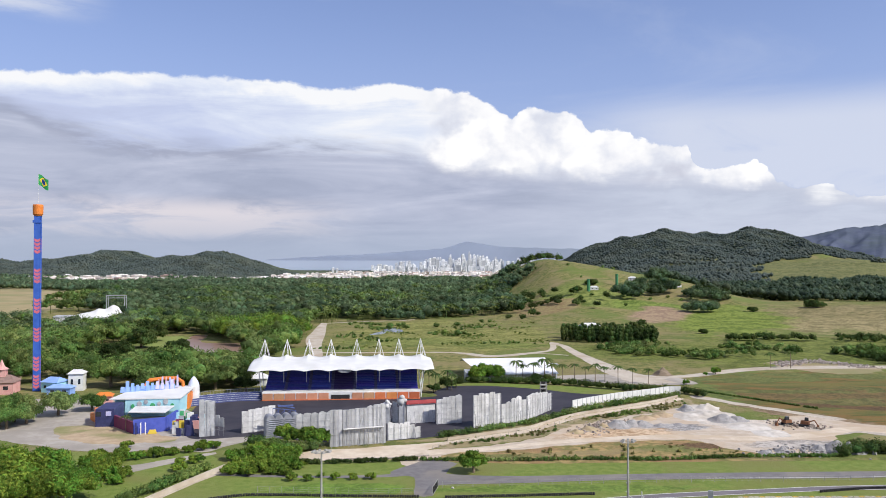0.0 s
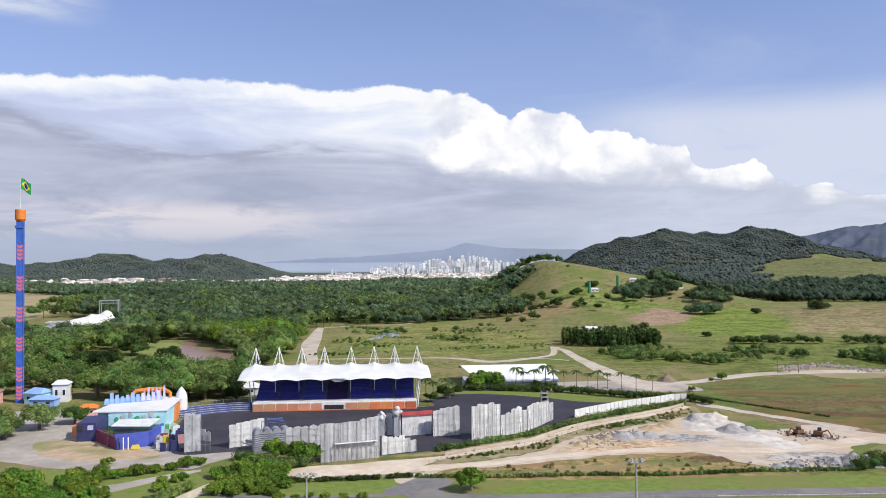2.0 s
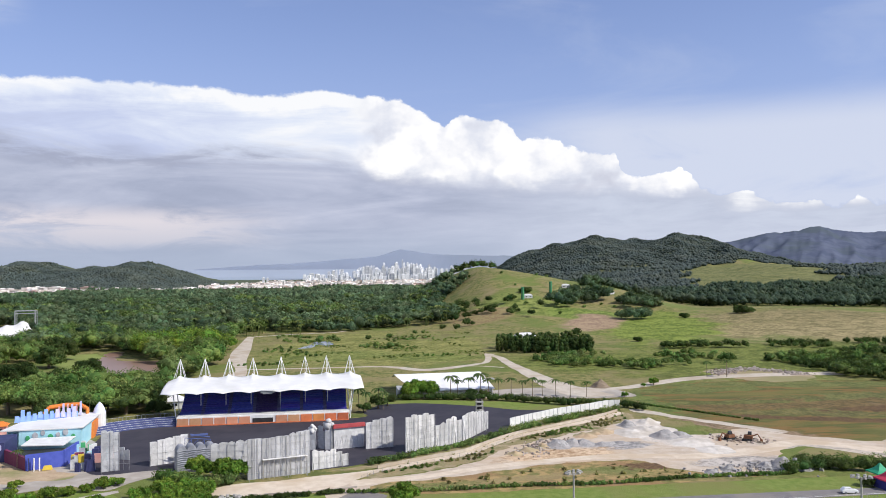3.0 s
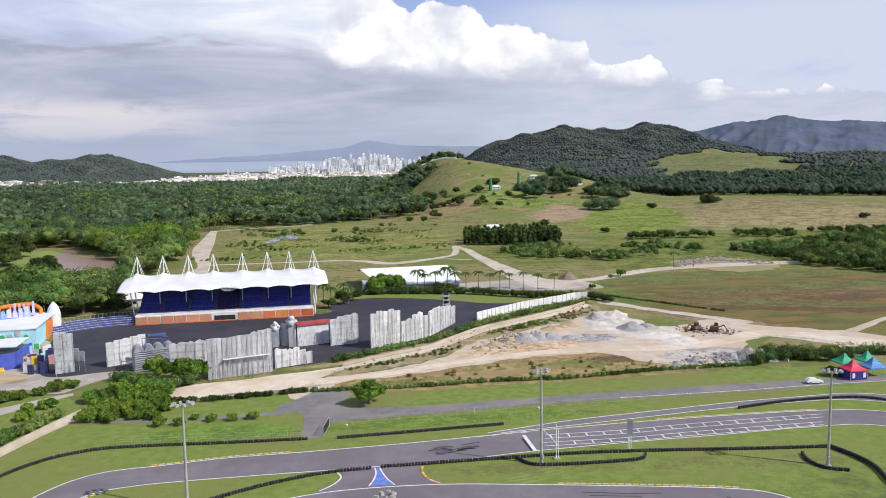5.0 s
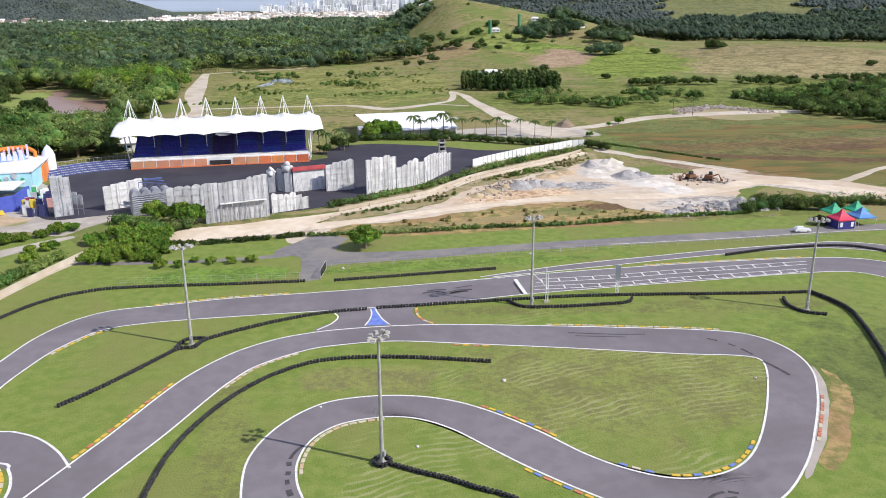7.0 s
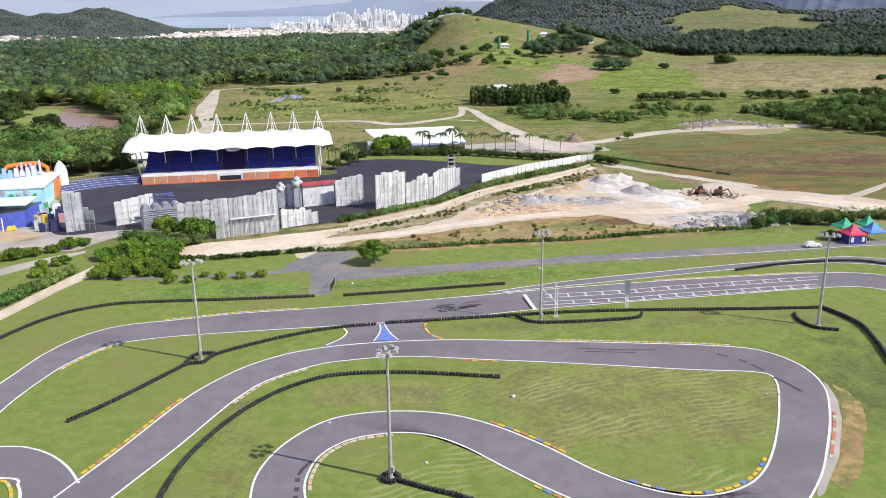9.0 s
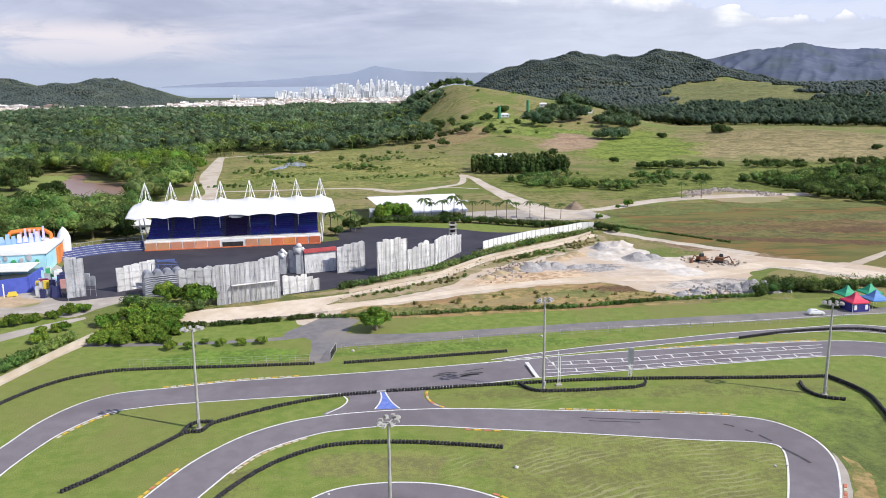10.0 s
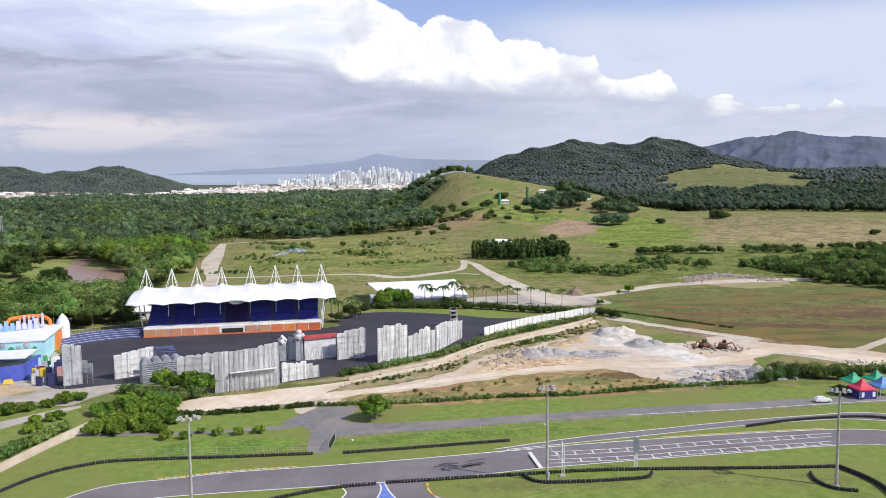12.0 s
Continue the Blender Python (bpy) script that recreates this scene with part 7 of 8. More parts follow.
patch("tan_field", [(-980, 1600), (-600, 1380), (-470, 1050), (-436, 900), (-424, 775), (-520, 700), (-760, 760), (-1200, 1300)], M["tan_field"], 0.05, "dry tan coloured field beyond the park", "ground", rough=10, step=12)
patch("meadow_pond", [(-56, 612), (-50, 640), (-45, 672), (-37, 668), (-32, 640), (-36, 626), (-43, 640), (-47, 618)], M["pond"], 0.05, "small pale pond in the meadow", "water", rough=1.5)
patch("garden_lawn", [(-118, 176), (-92, 184), (-70, 200), (-60, 214), (-62, 228), (-74, 240), (-98, 239), (-118, 240), (-130, 226), (-126, 200)], M["grass_mown"], 0.026, "green lawn of the park garden", "lawn", rough=1)
patch("brown_court", [(-132, 276), (-124, 260), (-106, 250), (-90, 252), (-86, 258), (-98, 268), (-112, 277)], M["dirt"], 0.04, "brown trodden court before the hall", "ground", rough=4)


def field_shed():
    t = thing("field_shed", "long low grey-roofed shed at the edge of the wood", "shed", at=(-93, 906, 0), yaw=-24)
    part("wall", Geo().box((0, 0, 1.9), (40, 12, 3.8)), M["concrete"], t)
    g = Geo()
    g.quad((-21, -7, 3.7), (21, -7, 3.7), (21, 0, 6.6), (-21, 0, 6.6)).quad((-21, 0, 6.6), (21, 0, 6.6), (21, 7, 3.7), (-21, 7, 3.7))
    part("roof", g, M["asphalt_service"], t, "weathered grey roof sheets")
    part("porch", Geo().box((-17, -9, 1.4), (7, 6, 2.8)).box((-17, -9, 3.0), (8, 7, 0.4), 0, 0.8), M["pale_sand"], t, "pale porch")
    for k in range(5):
        part("door", Geo().box((-8 + 6 * k, -6.04, 1.3), (2.2, 0.12, 2.6)), M["dark"], t)


field_shed()
# ---- kart circuit furniture ----
def torus_geo(R, r, n=12, m=6):
    g = Geo()
    for i in range(n):
        a = 2 * math.pi * i / n
        for j in range(m):
            b = 2 * math.pi * j / m
            g.v.append(((R + r * math.cos(b)) * math.cos(a), (R + r * math.cos(b)) * math.sin(a), r * math.sin(b)))
    for i in range(n):
        for j in range(m):
            g.f.append((i * m + j, ((i + 1) % n) * m + j, ((i + 1) % n) * m + (j + 1) % m, i * m + (j + 1) % m))
    return g


TYRE = mesh_of("tyre", torus_geo(0.20, 0.11, 10, 5), M["rubber"], True)
trng = random.Random(12)


def tyre_barrier(pts, label, high=3, gap=0.59):
    """A line of stacked tyres; a long one keeps a joined rest of tyres on top."""
    t = thing("tyre_barrier", label, "tyre barrier", "tyre barriers")
    line = curve_pts(pts, 0.3)
    line = resample(line, int(0.33 * len(line) / gap) + 2)
    rest = []
    per = 2 if len(line) * 2 <= 300 else 1
    for x, y in line:
        for k in range(high):
            p = (x + trng.uniform(-0.06, 0.06), y + trng.uniform(-0.06, 0.06), 0.12 + 0.21 * k)
            if k >= high - per:
                o = part("tyre", TYRE, None, t)
                o.location = p
            else:
                rest.append(p)
    g = torus_geo(0.20, 0.11, 8, 4)
    v, f = np.array(g.v), np.array(g.f)
    rest = np.array(rest)
    V = (v[None] + rest[:, None]).reshape(-1, 3)
    F = (f[None] + (np.arange(len(rest)) * len(v))[:, None, None]).reshape(-1, 4)
    tagged(part("tyre_course", raw_mesh("tyre_course", V, F, M["rubber"]), None, t), kind="stuff")
    return t


tyre_barrier([(-67.5, 174), (-64.3, 181.6), (-61.1, 187.4), (-57.0, 192.0), (-52.1, 194.8), (-46.8, 196.3), (-34.9, 196.2), (-22.8, 195.6), (-6.0, 195.3)], "long curved black tyre barrier behind the track bend")
tyre_barrier([(0.9, 194.9), (11.7, 195.7), (24.6, 196.8), (37.3, 197.9)], "straight black tyre barrier on the verge")
tyre_barrier([(-41.1, 143.1), (-37.6, 147.1), (-33.0, 153.3), (-28.0, 160.7), (-26.3, 162.4), (-24.1, 162.6), (-22.2, 166.0), (-14.4, 170.8), (-6.0, 174.5), (0.6, 176.2), (7.0, 176.8)], "black tyre barrier between the two track legs")
tyre_barrier([(9.4, 177.2), (17.6, 177.4), (24.6, 177.7), (36.4, 178.0), (48.4, 178.2), (60.4, 177.5), (78.2, 175.7), (90.0, 174.5), (99.8, 173.8)], "long black tyre barrier along the start straight")
tyre_barrier([(100.2, 173.1), (101.8, 167.9), (102.1, 162.6), (99.9, 154.9), (97.2, 147.5), (94.5, 140.8), (91, 134)], "black tyre barrier round the eastern bend", high=4)
tyre_barrier([(-23.4, 108), (-22.7, 117.1), (-22.3, 121.7), (-21.5, 127.0), (-19.6, 133.3), (-15.8, 141.3), (-10.4, 148.4), (-4.1, 152.9), (1.7, 154.3), (9.5, 153.9), (17.2, 152.4), (27.3, 149.7)], "curved black tyre barrier inside the infield loop")
tyre_barrier([(36.4, 177.4), (37.1, 175.5), (39.6, 173.4), (47.0, 172.8), (54.0, 172.8), (60.1, 173.3), (61.8, 175.3)], "black tyre barrier round mast and timing board")
tyre_barrier([(92.7, 171.1), (91.7, 167.4), (92.7, 163.7), (96.3, 161.7)], "short curved black tyre barrier at a light mast")
tyre_barrier([(8.6, 120.2), (12.0, 118.0), (15.5, 116.0), (19.4, 113.2), (22.7, 111.1), (29, 105)], "black tyre barrier running from the light mast")
tyre_barrier([(94.4, 200.2), (104.9, 202.6), (116.0, 203.8), (127.5, 203.0), (134.0, 197.6), (139, 190)], "black tyre barrier on the pit lane side")
tyre_barrier([(7.4 + 1.1 * math.cos(a), 121.1 + 1.1 * math.sin(a)) for a in np.linspace(0, 5.6, 8)], "ring of black tyres round a mast foot")
tyre_barrier([(-27.2, 162.6), (-26.9, 164.4), (-25.6, 166.4), (-22.9, 166.3)], "short bow of black tyres behind a mast foot")
M["lamp_glass"] = material("lamp_glass", (0.48, 0.45, 0.44), (0.40, 0.38, 0.38), 2.0, 0.2, spec=0.6)


def light_mast(x, y, H, yaw):
    t = thing("light_mast", "tall grey floodlight mast with a ring of lamps", "light mast", "floodlight masts", at=(x, y, 0), yaw=yaw)
    part("pole", Geo().tube((0, 0, 0), (0, 0, H * 0.5), 0.30, 0.24, 12).tube((0, 0, H * 0.5), (0, 0, H - 0.4), 0.24, 0.17, 12), M["pole_grey"], t)
    part("base_plate", Geo().box((0, 0, 0.1), (1.1, 1.1, 0.2)), M["concrete"], t)
    part("crossarm", Geo().tube((-1.7, 0, H - 0.55), (1.7, 0, H - 0.55), 0.07, n=6).tube((0, -1.0, H - 0.55), (0, 1.0, H - 0.55), 0.07, n=6).tube((-1.7, 0, H - 0.55), (0, -1.0, H - 0.55), 0.05, n=5).tube((1.7, 0, H - 0.55), (0, -1.0, H - 0.55), 0.05, n=5), M["pole_grey"], t)
    for k in range(8):
        a = k * math.pi / 4 + 0.2
        cx, cy = 1.6 * math.cos(a), 0.95 * math.sin(a)
        lamp = part("floodlight", Geo().box((cx, cy, H - 0.25), (0.62, 0.5, 0.42), a, 0.8), M["pole_grey"], t)
        part("lens", Geo().box((cx * 1.18, cy * 1.22, H - 0.33), (0.42, 0.40, 0.30), a, 0.9), M["lamp_glass"], lamp)
    part("control_box", Geo().box((0.0, -0.36, 1.6), (0.5, 0.3, 0.8)), M["steel"], t)
    return t


lm = light_mast(-24.8, 164.2, 18.9, 10)
for x, y, yaw in ((40.3, 174.2, 35), (94.2, 164.9, -15), (7.4, 121.1, 60)):
    copy_thing(lm, pose(x, y, 0, 0, 0, yaw))

M["kerb_yellow"] = material("kerb_yellow", (0.62, 0.40, 0.05), (0.50, 0.32, 0.06), 1.5, 0.8)
M["kerb_red"] = material("kerb_red", (0.42, 0.13, 0.07), (0.50, 0.20, 0.12), 1.5, 0.8)
M["kerb_blue"] = material("kerb_blue", (0.12, 0.17, 0.42), (0.16, 0.22, 0.46), 1.5, 0.8)
M["kerb_pale"] = material("kerb_pale", (0.52, 0.47, 0.36), (0.42, 0.36, 0.24), 1.5, 0.85)
M["kerb_faded"] = material("kerb_faded", (0.46, 0.30, 0.20), (0.50, 0.38, 0.24), 1.5, 0.85)
BLOCK = {k: mesh_of("kerb_block", Geo().box((0, 0, 0.04), (1.15, 0.5, 0.08), 0, 0.94), M[k]) for k in ("kerb_yellow", "kerb_red", "kerb_blue", "kerb_pale", "kerb_faded")}


def kerb(edge, a, b, side, colours, label):
    """Painted kerb blocks along part of a track edge, from share a to share b of its length."""
    line = curve_pts(edge, 0.4)
    line = line[int(a * len(line)):int(b * len(line))]
    line = offset(resample(line, max(2, int(len(line) * 0.4 / 1.2))), side)
    t = thing("kerb", label, "kerb", "track kerbs")
    for k, ((x0, y0), (x1, y1)) in enumerate(zip(line, line[1:])):
        o = part("kerb_block", BLOCK[colours[k % len(colours)]], None, t)
        o.location, o.rotation_euler = ((x0 + x1) / 2, (y0 + y1) / 2, 0.06), (0, 0, math.atan2(y1 - y0, x1 - x0))


def share(edge, p):
    line = np.array(curve_pts(edge, 0.4))
    return int(np.hypot(*(line - np.array(p)).T).argmin()) / len(line)


def kerb_between(edge, p, q, side, colours, label):
    a, b = sorted((share(edge, p), share(edge, q)))
    kerb(edge, a, b, side, colours, label)


kerb_between(B_OUT, (-34, 127), (-24.5, 149), 0.5, ("kerb_yellow", "kerb_yellow", "kerb_red"), "worn yellow and red painted kerb on the bend")
kerb_between(B_IN, (-5, 158.5), (-17, 146), -0.4, ("kerb_pale", "kerb_pale", "kerb_faded"), "faded pale kerb on the inner edge")
kerb_between(B_IN, (22, 158.6), (29, 156.5), -0.5, ("kerb_red", "kerb_yellow"), "short worn orange kerb")
kerb_between(B_OUT, (41, 164), (73, 157), 0.5, ("kerb_pale", "kerb_yellow", "kerb_pale"), "faded pale yellow kerb along the outer edge")
kerb_between(B_OUT, (76, 131), (68, 118), 0.5, ("kerb_red", "kerb_pale", "kerb_red"), "brick red striped kerb on the hairpin")
kerb_between(B_IN, (60.0, 119.6), (44, 112.9), -0.5, ("kerb_yellow", "kerb_blue", "kerb_yellow", "kerb_yellow"), "yellow and blue kerb inside the hairpin")
kerb_between(B_IN, (43, 113.4), (38, 117), -0.5, ("kerb_blue", "kerb_pale"), "blue and white kerb")
kerb_between(B_IN, (22.3, 134.8), (32.3, 124.3), -0.5, ("kerb_yellow", "kerb_red", "kerb_yellow", "kerb_blue"), "bright yellow and red kerb on the infield bend")
kerb_between(B_OUT, (8.3, 133.2), (-3.7, 119), 0.5, ("kerb_pale", "kerb_faded", "kerb_pale", "kerb_pale"), "faded kerb round the inner loop")
kerb_between(B_OUT, (26.4, 118.1), (33.5, 110), 0.5, ("kerb_yellow", "kerb_red", "kerb_blue"), "yellow and red kerb at the infield exit")
kerb_between(A_UP, (-36, 184.9), (-8, 188.1), 0.5, ("kerb_yellow", "kerb_pale", "kerb_pale"), "faded yellow kerb on the outer straight")
kerb_between(A_LO, (-49, 163), (-41, 174), -0.5, ("kerb_pale", "kerb_yellow"), "pale kerb at the bend's inner edge")
kerb_between(A_UP, (72, 195.3), (112, 196), 0.5, ("kerb_pale", "kerb_yellow", "kerb_pale"), "faded pale kerb along the start grid")
isl = [(-60, 129.4), (-50, 129.2), (-44.3, 127.6), (-42.5, 125.6), (-41.4, 123.2), (-40.8, 120.6), (-40.6, 116.5)]
kerb(isl, 0.2, 0.98, -0.5, ("kerb_yellow", "kerb_yellow", "kerb_pale"), "yellow kerb of the side loop island")
link_w = [(17.0, 177.4), (16.5, 175), (16.7, 172.2), (17.6, 169.6), (19.4, 167.6)]
kerb(link_w, 0.1, 1.0, 0.45, ("kerb_yellow", "kerb_red", "kerb_pale"), "small striped kerb at the track link")


def paint(name, polys, mat, label, z=0.09):
    """Painted marking on the asphalt; each polygon one stroke."""
    t = thing(name, label, "road marking", kind="structure")
    for poly in polys:
        g = Geo()
        g.v = [(x, y, z) for x, y in poly]
        g.f = [tuple(range(len(poly)))]
        part("stroke", g, mat, t)
    return t


def stroke(pts, w):
    line = curve_pts(pts, 0.6)
    return offset(line, w / 2) + offset(line, -w / 2)[::-1]


M["paint_blue"] = material("paint_blue", (0.10, 0.16, 0.48), (0.16, 0.22, 0.52), 0.9, 0.75)
paint("link_marking", [[(8.7, 177.2), (9.2, 174.5), (9.9, 171.5), (11.0, 168.6), (6.9, 168.7), (7.8, 171.6), (8.2, 174.5), (8.1, 177.2)]], M["paint_blue"], "blue painted wedge on the track link")
paint("link_lines", [stroke([(8.0, 177.2), (8.1, 174.5), (7.6, 171.6), (6.6, 168.7)], 0.3), stroke([(8.9, 177.2), (9.4, 174.5), (10.1, 171.5), (11.3, 168.6)], 0.3), stroke([(0.8, 176.0), (1.5, 173.5), (0.2, 170.5), (-2.4, 167.8)], 0.35)], M["white_line"], "white lines beside the blue wedge", z=0.094)
paint("loop_lines", [stroke([(-60, 137.6), (-47.2, 136.5), (-43.8, 135.5), (-40.4, 133.3), (-36.9, 129.6), (-34.1, 125.3)], 0.35), stroke([(-56, 129), (-43.9, 127.7), (-42.1, 125.8), (-40.9, 123.4), (-40.2, 120.8), (-40.0, 117)], 0.4)], M["white_line"], "white edge lines of the side loop")
grid = []
A1 = [(45, 189.9), (62, 190.3), (77, 191.7), (95, 192.8), (111, 193.4)]
A2 = [(44.6, 187.8), (62, 188.1), (76, 189.3), (94, 190.4), (110, 191.4)]
B1 = [(43.5, 185.5), (62, 185.6), (75, 186.7), (92, 187.7), (108, 188.4)]
B2 = [(43.1, 183.5), (61, 183.5), (74, 184.6), (91, 185.4), (107, 186.6)]
for row in (A1, A2, B1, B2):
    grid.append(stroke(row, 0.24))
for top, bot in ((A1, A2), (B1, B2)):
    for k in range(16):
        x = 46.0 + 3.92 * k
        yt, yb = (float(np.interp(x, [p[0] for p in row], [p[1] for p in row])) for row in (top, bot))
        grid.append([(x, yt), (x + 0.3, yt), (x + 0.2, yb), (x - 0.1, yb)])
paint("start_grid", grid, M["white_line"], "white starting grid boxes and lanes on the straight")
paint("start_line", [[(40.1, 190.6), (40.9, 190.6), (41.2, 181.3), (40.4, 181.2)]], M["white_line"], "broad white start line across the straight")
paint("start_check", [[(39.5, 188.6), (40.0, 188.6), (40.3, 181.4), (39.8, 181.3)]], M["dark"], "dark check strip beside the start line")
paint("pit_dashes", [[(24 + 3.2 * k, 190.4 + 0.3 * k), (25.6 + 3.2 * k, 190.55 + 0.3 * k), (25.6 + 3.2 * k, 190.8 + 0.3 * k), (24 + 3.2 * k, 190.65 + 0.3 * k)] for k in range(6)], M["white_line"], "white dashes at the pit lane mouth")
paint("service_edge", [stroke([(70, 212.9), (102, 213.8), (127, 215.3), (148, 215.9)], 0.25)], M["white_line"], "worn pale edge line of the service road")
M["skid"] = material("skid", (0.05, 0.046, 0.05), (0.07, 0.066, 0.07), 1.0, 0.9)
skids = []
for k in range(9):
    x, y = 18 + trng.uniform(0, 9), 183 + trng.uniform(0, 4.5)
    skids.append(stroke([(x, y), (x + 2, y + 0.6), (x + 4, y + 0.8 + trng.uniform(-0.5, 0.5))], trng.uniform(0.25, 0.6)))
skids += [stroke([(68.5, 154.2), (69.9, 153.0)], 0.5), stroke([(71.2, 151.5), (72.0, 150.3)], 0.5), stroke([(72.5, 149.2), (73.4, 146.6)], 0.5), stroke([(73.8, 143.9), (74.8, 141.1), (75.5, 138.2)], 0.6), stroke([(44, 160.2), (52, 158.4), (58, 157.6)], 0.35), stroke([(45, 158.6), (54, 156.8)], 0.3)]
skids += [stroke([(-3.4, 126.8), (-4.4, 125.3), (-5.0, 123.6)], 0.5), stroke([(-5.1, 122.9), (-5.0, 121.9)], 0.7), stroke([(-5.0, 120.6), (-5.1, 119.7)], 0.7), stroke([(-5.1, 118.7), (-5.0, 117.6)], 0.6), stroke([(-4.8, 116.4), (-4.4, 115.0)], 0.8), stroke([(47.4, 107.6), (48.6, 108.4), (49.9, 108.7)], 0.5), stroke([(50.4, 108.7), (51.6, 108.2)], 0.5), stroke([(48.4, 107.2), (51, 107.4)], 0.5)]
paint("tyre_marks", skids, M["skid"], "black tyre marks on the asphalt", z=0.086)


def timing_board():
    t = thing("timing_board", "slim lattice post with a tall grey signal board", "sign", at=(59.6, 178.2, 0), yaw=-20)
    for dx, dy in ((-0.3, -0.3), (0.3, -0.3), (0, 0.3)):
        part("chord", Geo().tube((dx, dy, 0), (dx, dy, 6.6), 0.06, n=5), M["white_paint"], t)
    for k in range(7):
        z = 0.5 + 0.9 * k
        part("lacing", Geo().tube((-0.3, -0.3, z), (0.3, -0.3, z + 0.45), 0.035, n=4).tube((0.3, -0.3, z + 0.45), (0, 0.3, z + 0.9), 0.035, n=4), M["white_paint"], t)
    part("board", Geo().box((0, -0.4, 5.2), (1.1, 0.22, 3.4)), M["set_grey"], t, "grey signal board")
    t2 = thing("start_gantry", "thin white lattice gantry arm beside the start line", "gantry", at=(43.8, 176.2, 0))
    part("post", Geo().tube((0, 0, 0), (0, 0, 7.2), 0.09, n=6), M["white_paint"], t2)
    part("post", Geo().tube((0.5, 0.3, 0), (0.5, 0.3, 6.0), 0.07, n=6), M["white_paint"], t2)
    part("stay", Geo().tube((0, 0, 3.4), (-3.4, 0.6, 7.0), 0.06, n=5), M["white_paint"], t2)
    part("foot", Geo().box((0.2, 0.1, 0.15), (1.2, 0.9, 0.3)), M["concrete"], t2)


timing_board()
patch("worn_verge", [(82.6, 141), (82.4, 134.3), (79.2, 127.2), (73, 118.2), (67.8, 112.2), (66.6, 114), (71.2, 120), (76.4, 127.6), (80, 134.6)], M["grass_dry"], 0.034, "dry worn verge outside the hairpin", "ground", rough=1.6, step=0.8)
patch("gravel_verge", [(81.3, 141.5), (79.6, 134.8), (76, 127.8), (71, 120.2), (66.6, 114.8), (62.6, 110.6), (61.9, 110.9), (66.2, 116.2), (70, 121.7), (75.6, 130.9), (80.4, 139.6)], M["concrete"], 0.04, "pale concrete strip behind the kerb", "ground", rough=0.3, step=0.8)
M["stone"] = material("stone", (0.5, 0.48, 0.44), (0.4, 0.38, 0.35), 2, 0.9)
for x, y, s in ((12.5, 124.5, 0.5), (28.3, 142.5, 0.8), (-1.2, 137.6, 0.5), (69.4, 138, 0.5), (71.4, 137.8, 0.5), (2.6, 203.2, 0.9), (48, 208.0, 0.8)):
    o = tagged(new("stone", raw_mesh("stone", *lumps(np.array([(0, 0, 0.1 * s)]), [0.6 * s], ICO1, 0.15, 0.6), M["stone"])), "small pale stone lying in the grass", "stone", "loose stones")
    o.location = (x, y, 0.05)
# ---- park: drop tower, play building, circus tent ----
M["tower_blue"] = material("tower_blue", (0.035, 0.10, 0.42), (0.05, 0.13, 0.48), 0.4, 0.5)
M["chevron"] = material("chevron", (0.62, 0.16, 0.20), (0.55, 0.13, 0.18), 0.6, 0.6)
M["cap_orange"] = material("cap_orange", (0.72, 0.22, 0.04), (0.64, 0.19, 0.04), 0.5, 0.5)
M["flag_green"] = material("flag_green", (0.02, 0.26, 0.07), (0.03, 0.30, 0.09), 0.8, 0.7)
M["flag_yellow"] = material("flag_yellow", (0.75, 0.60, 0.04), (0.70, 0.55, 0.05), 0.8, 0.7)
M["flag_blue"] = material("flag_blue", (0.02, 0.04, 0.22), (0.03, 0.05, 0.26), 0.8, 0.7)


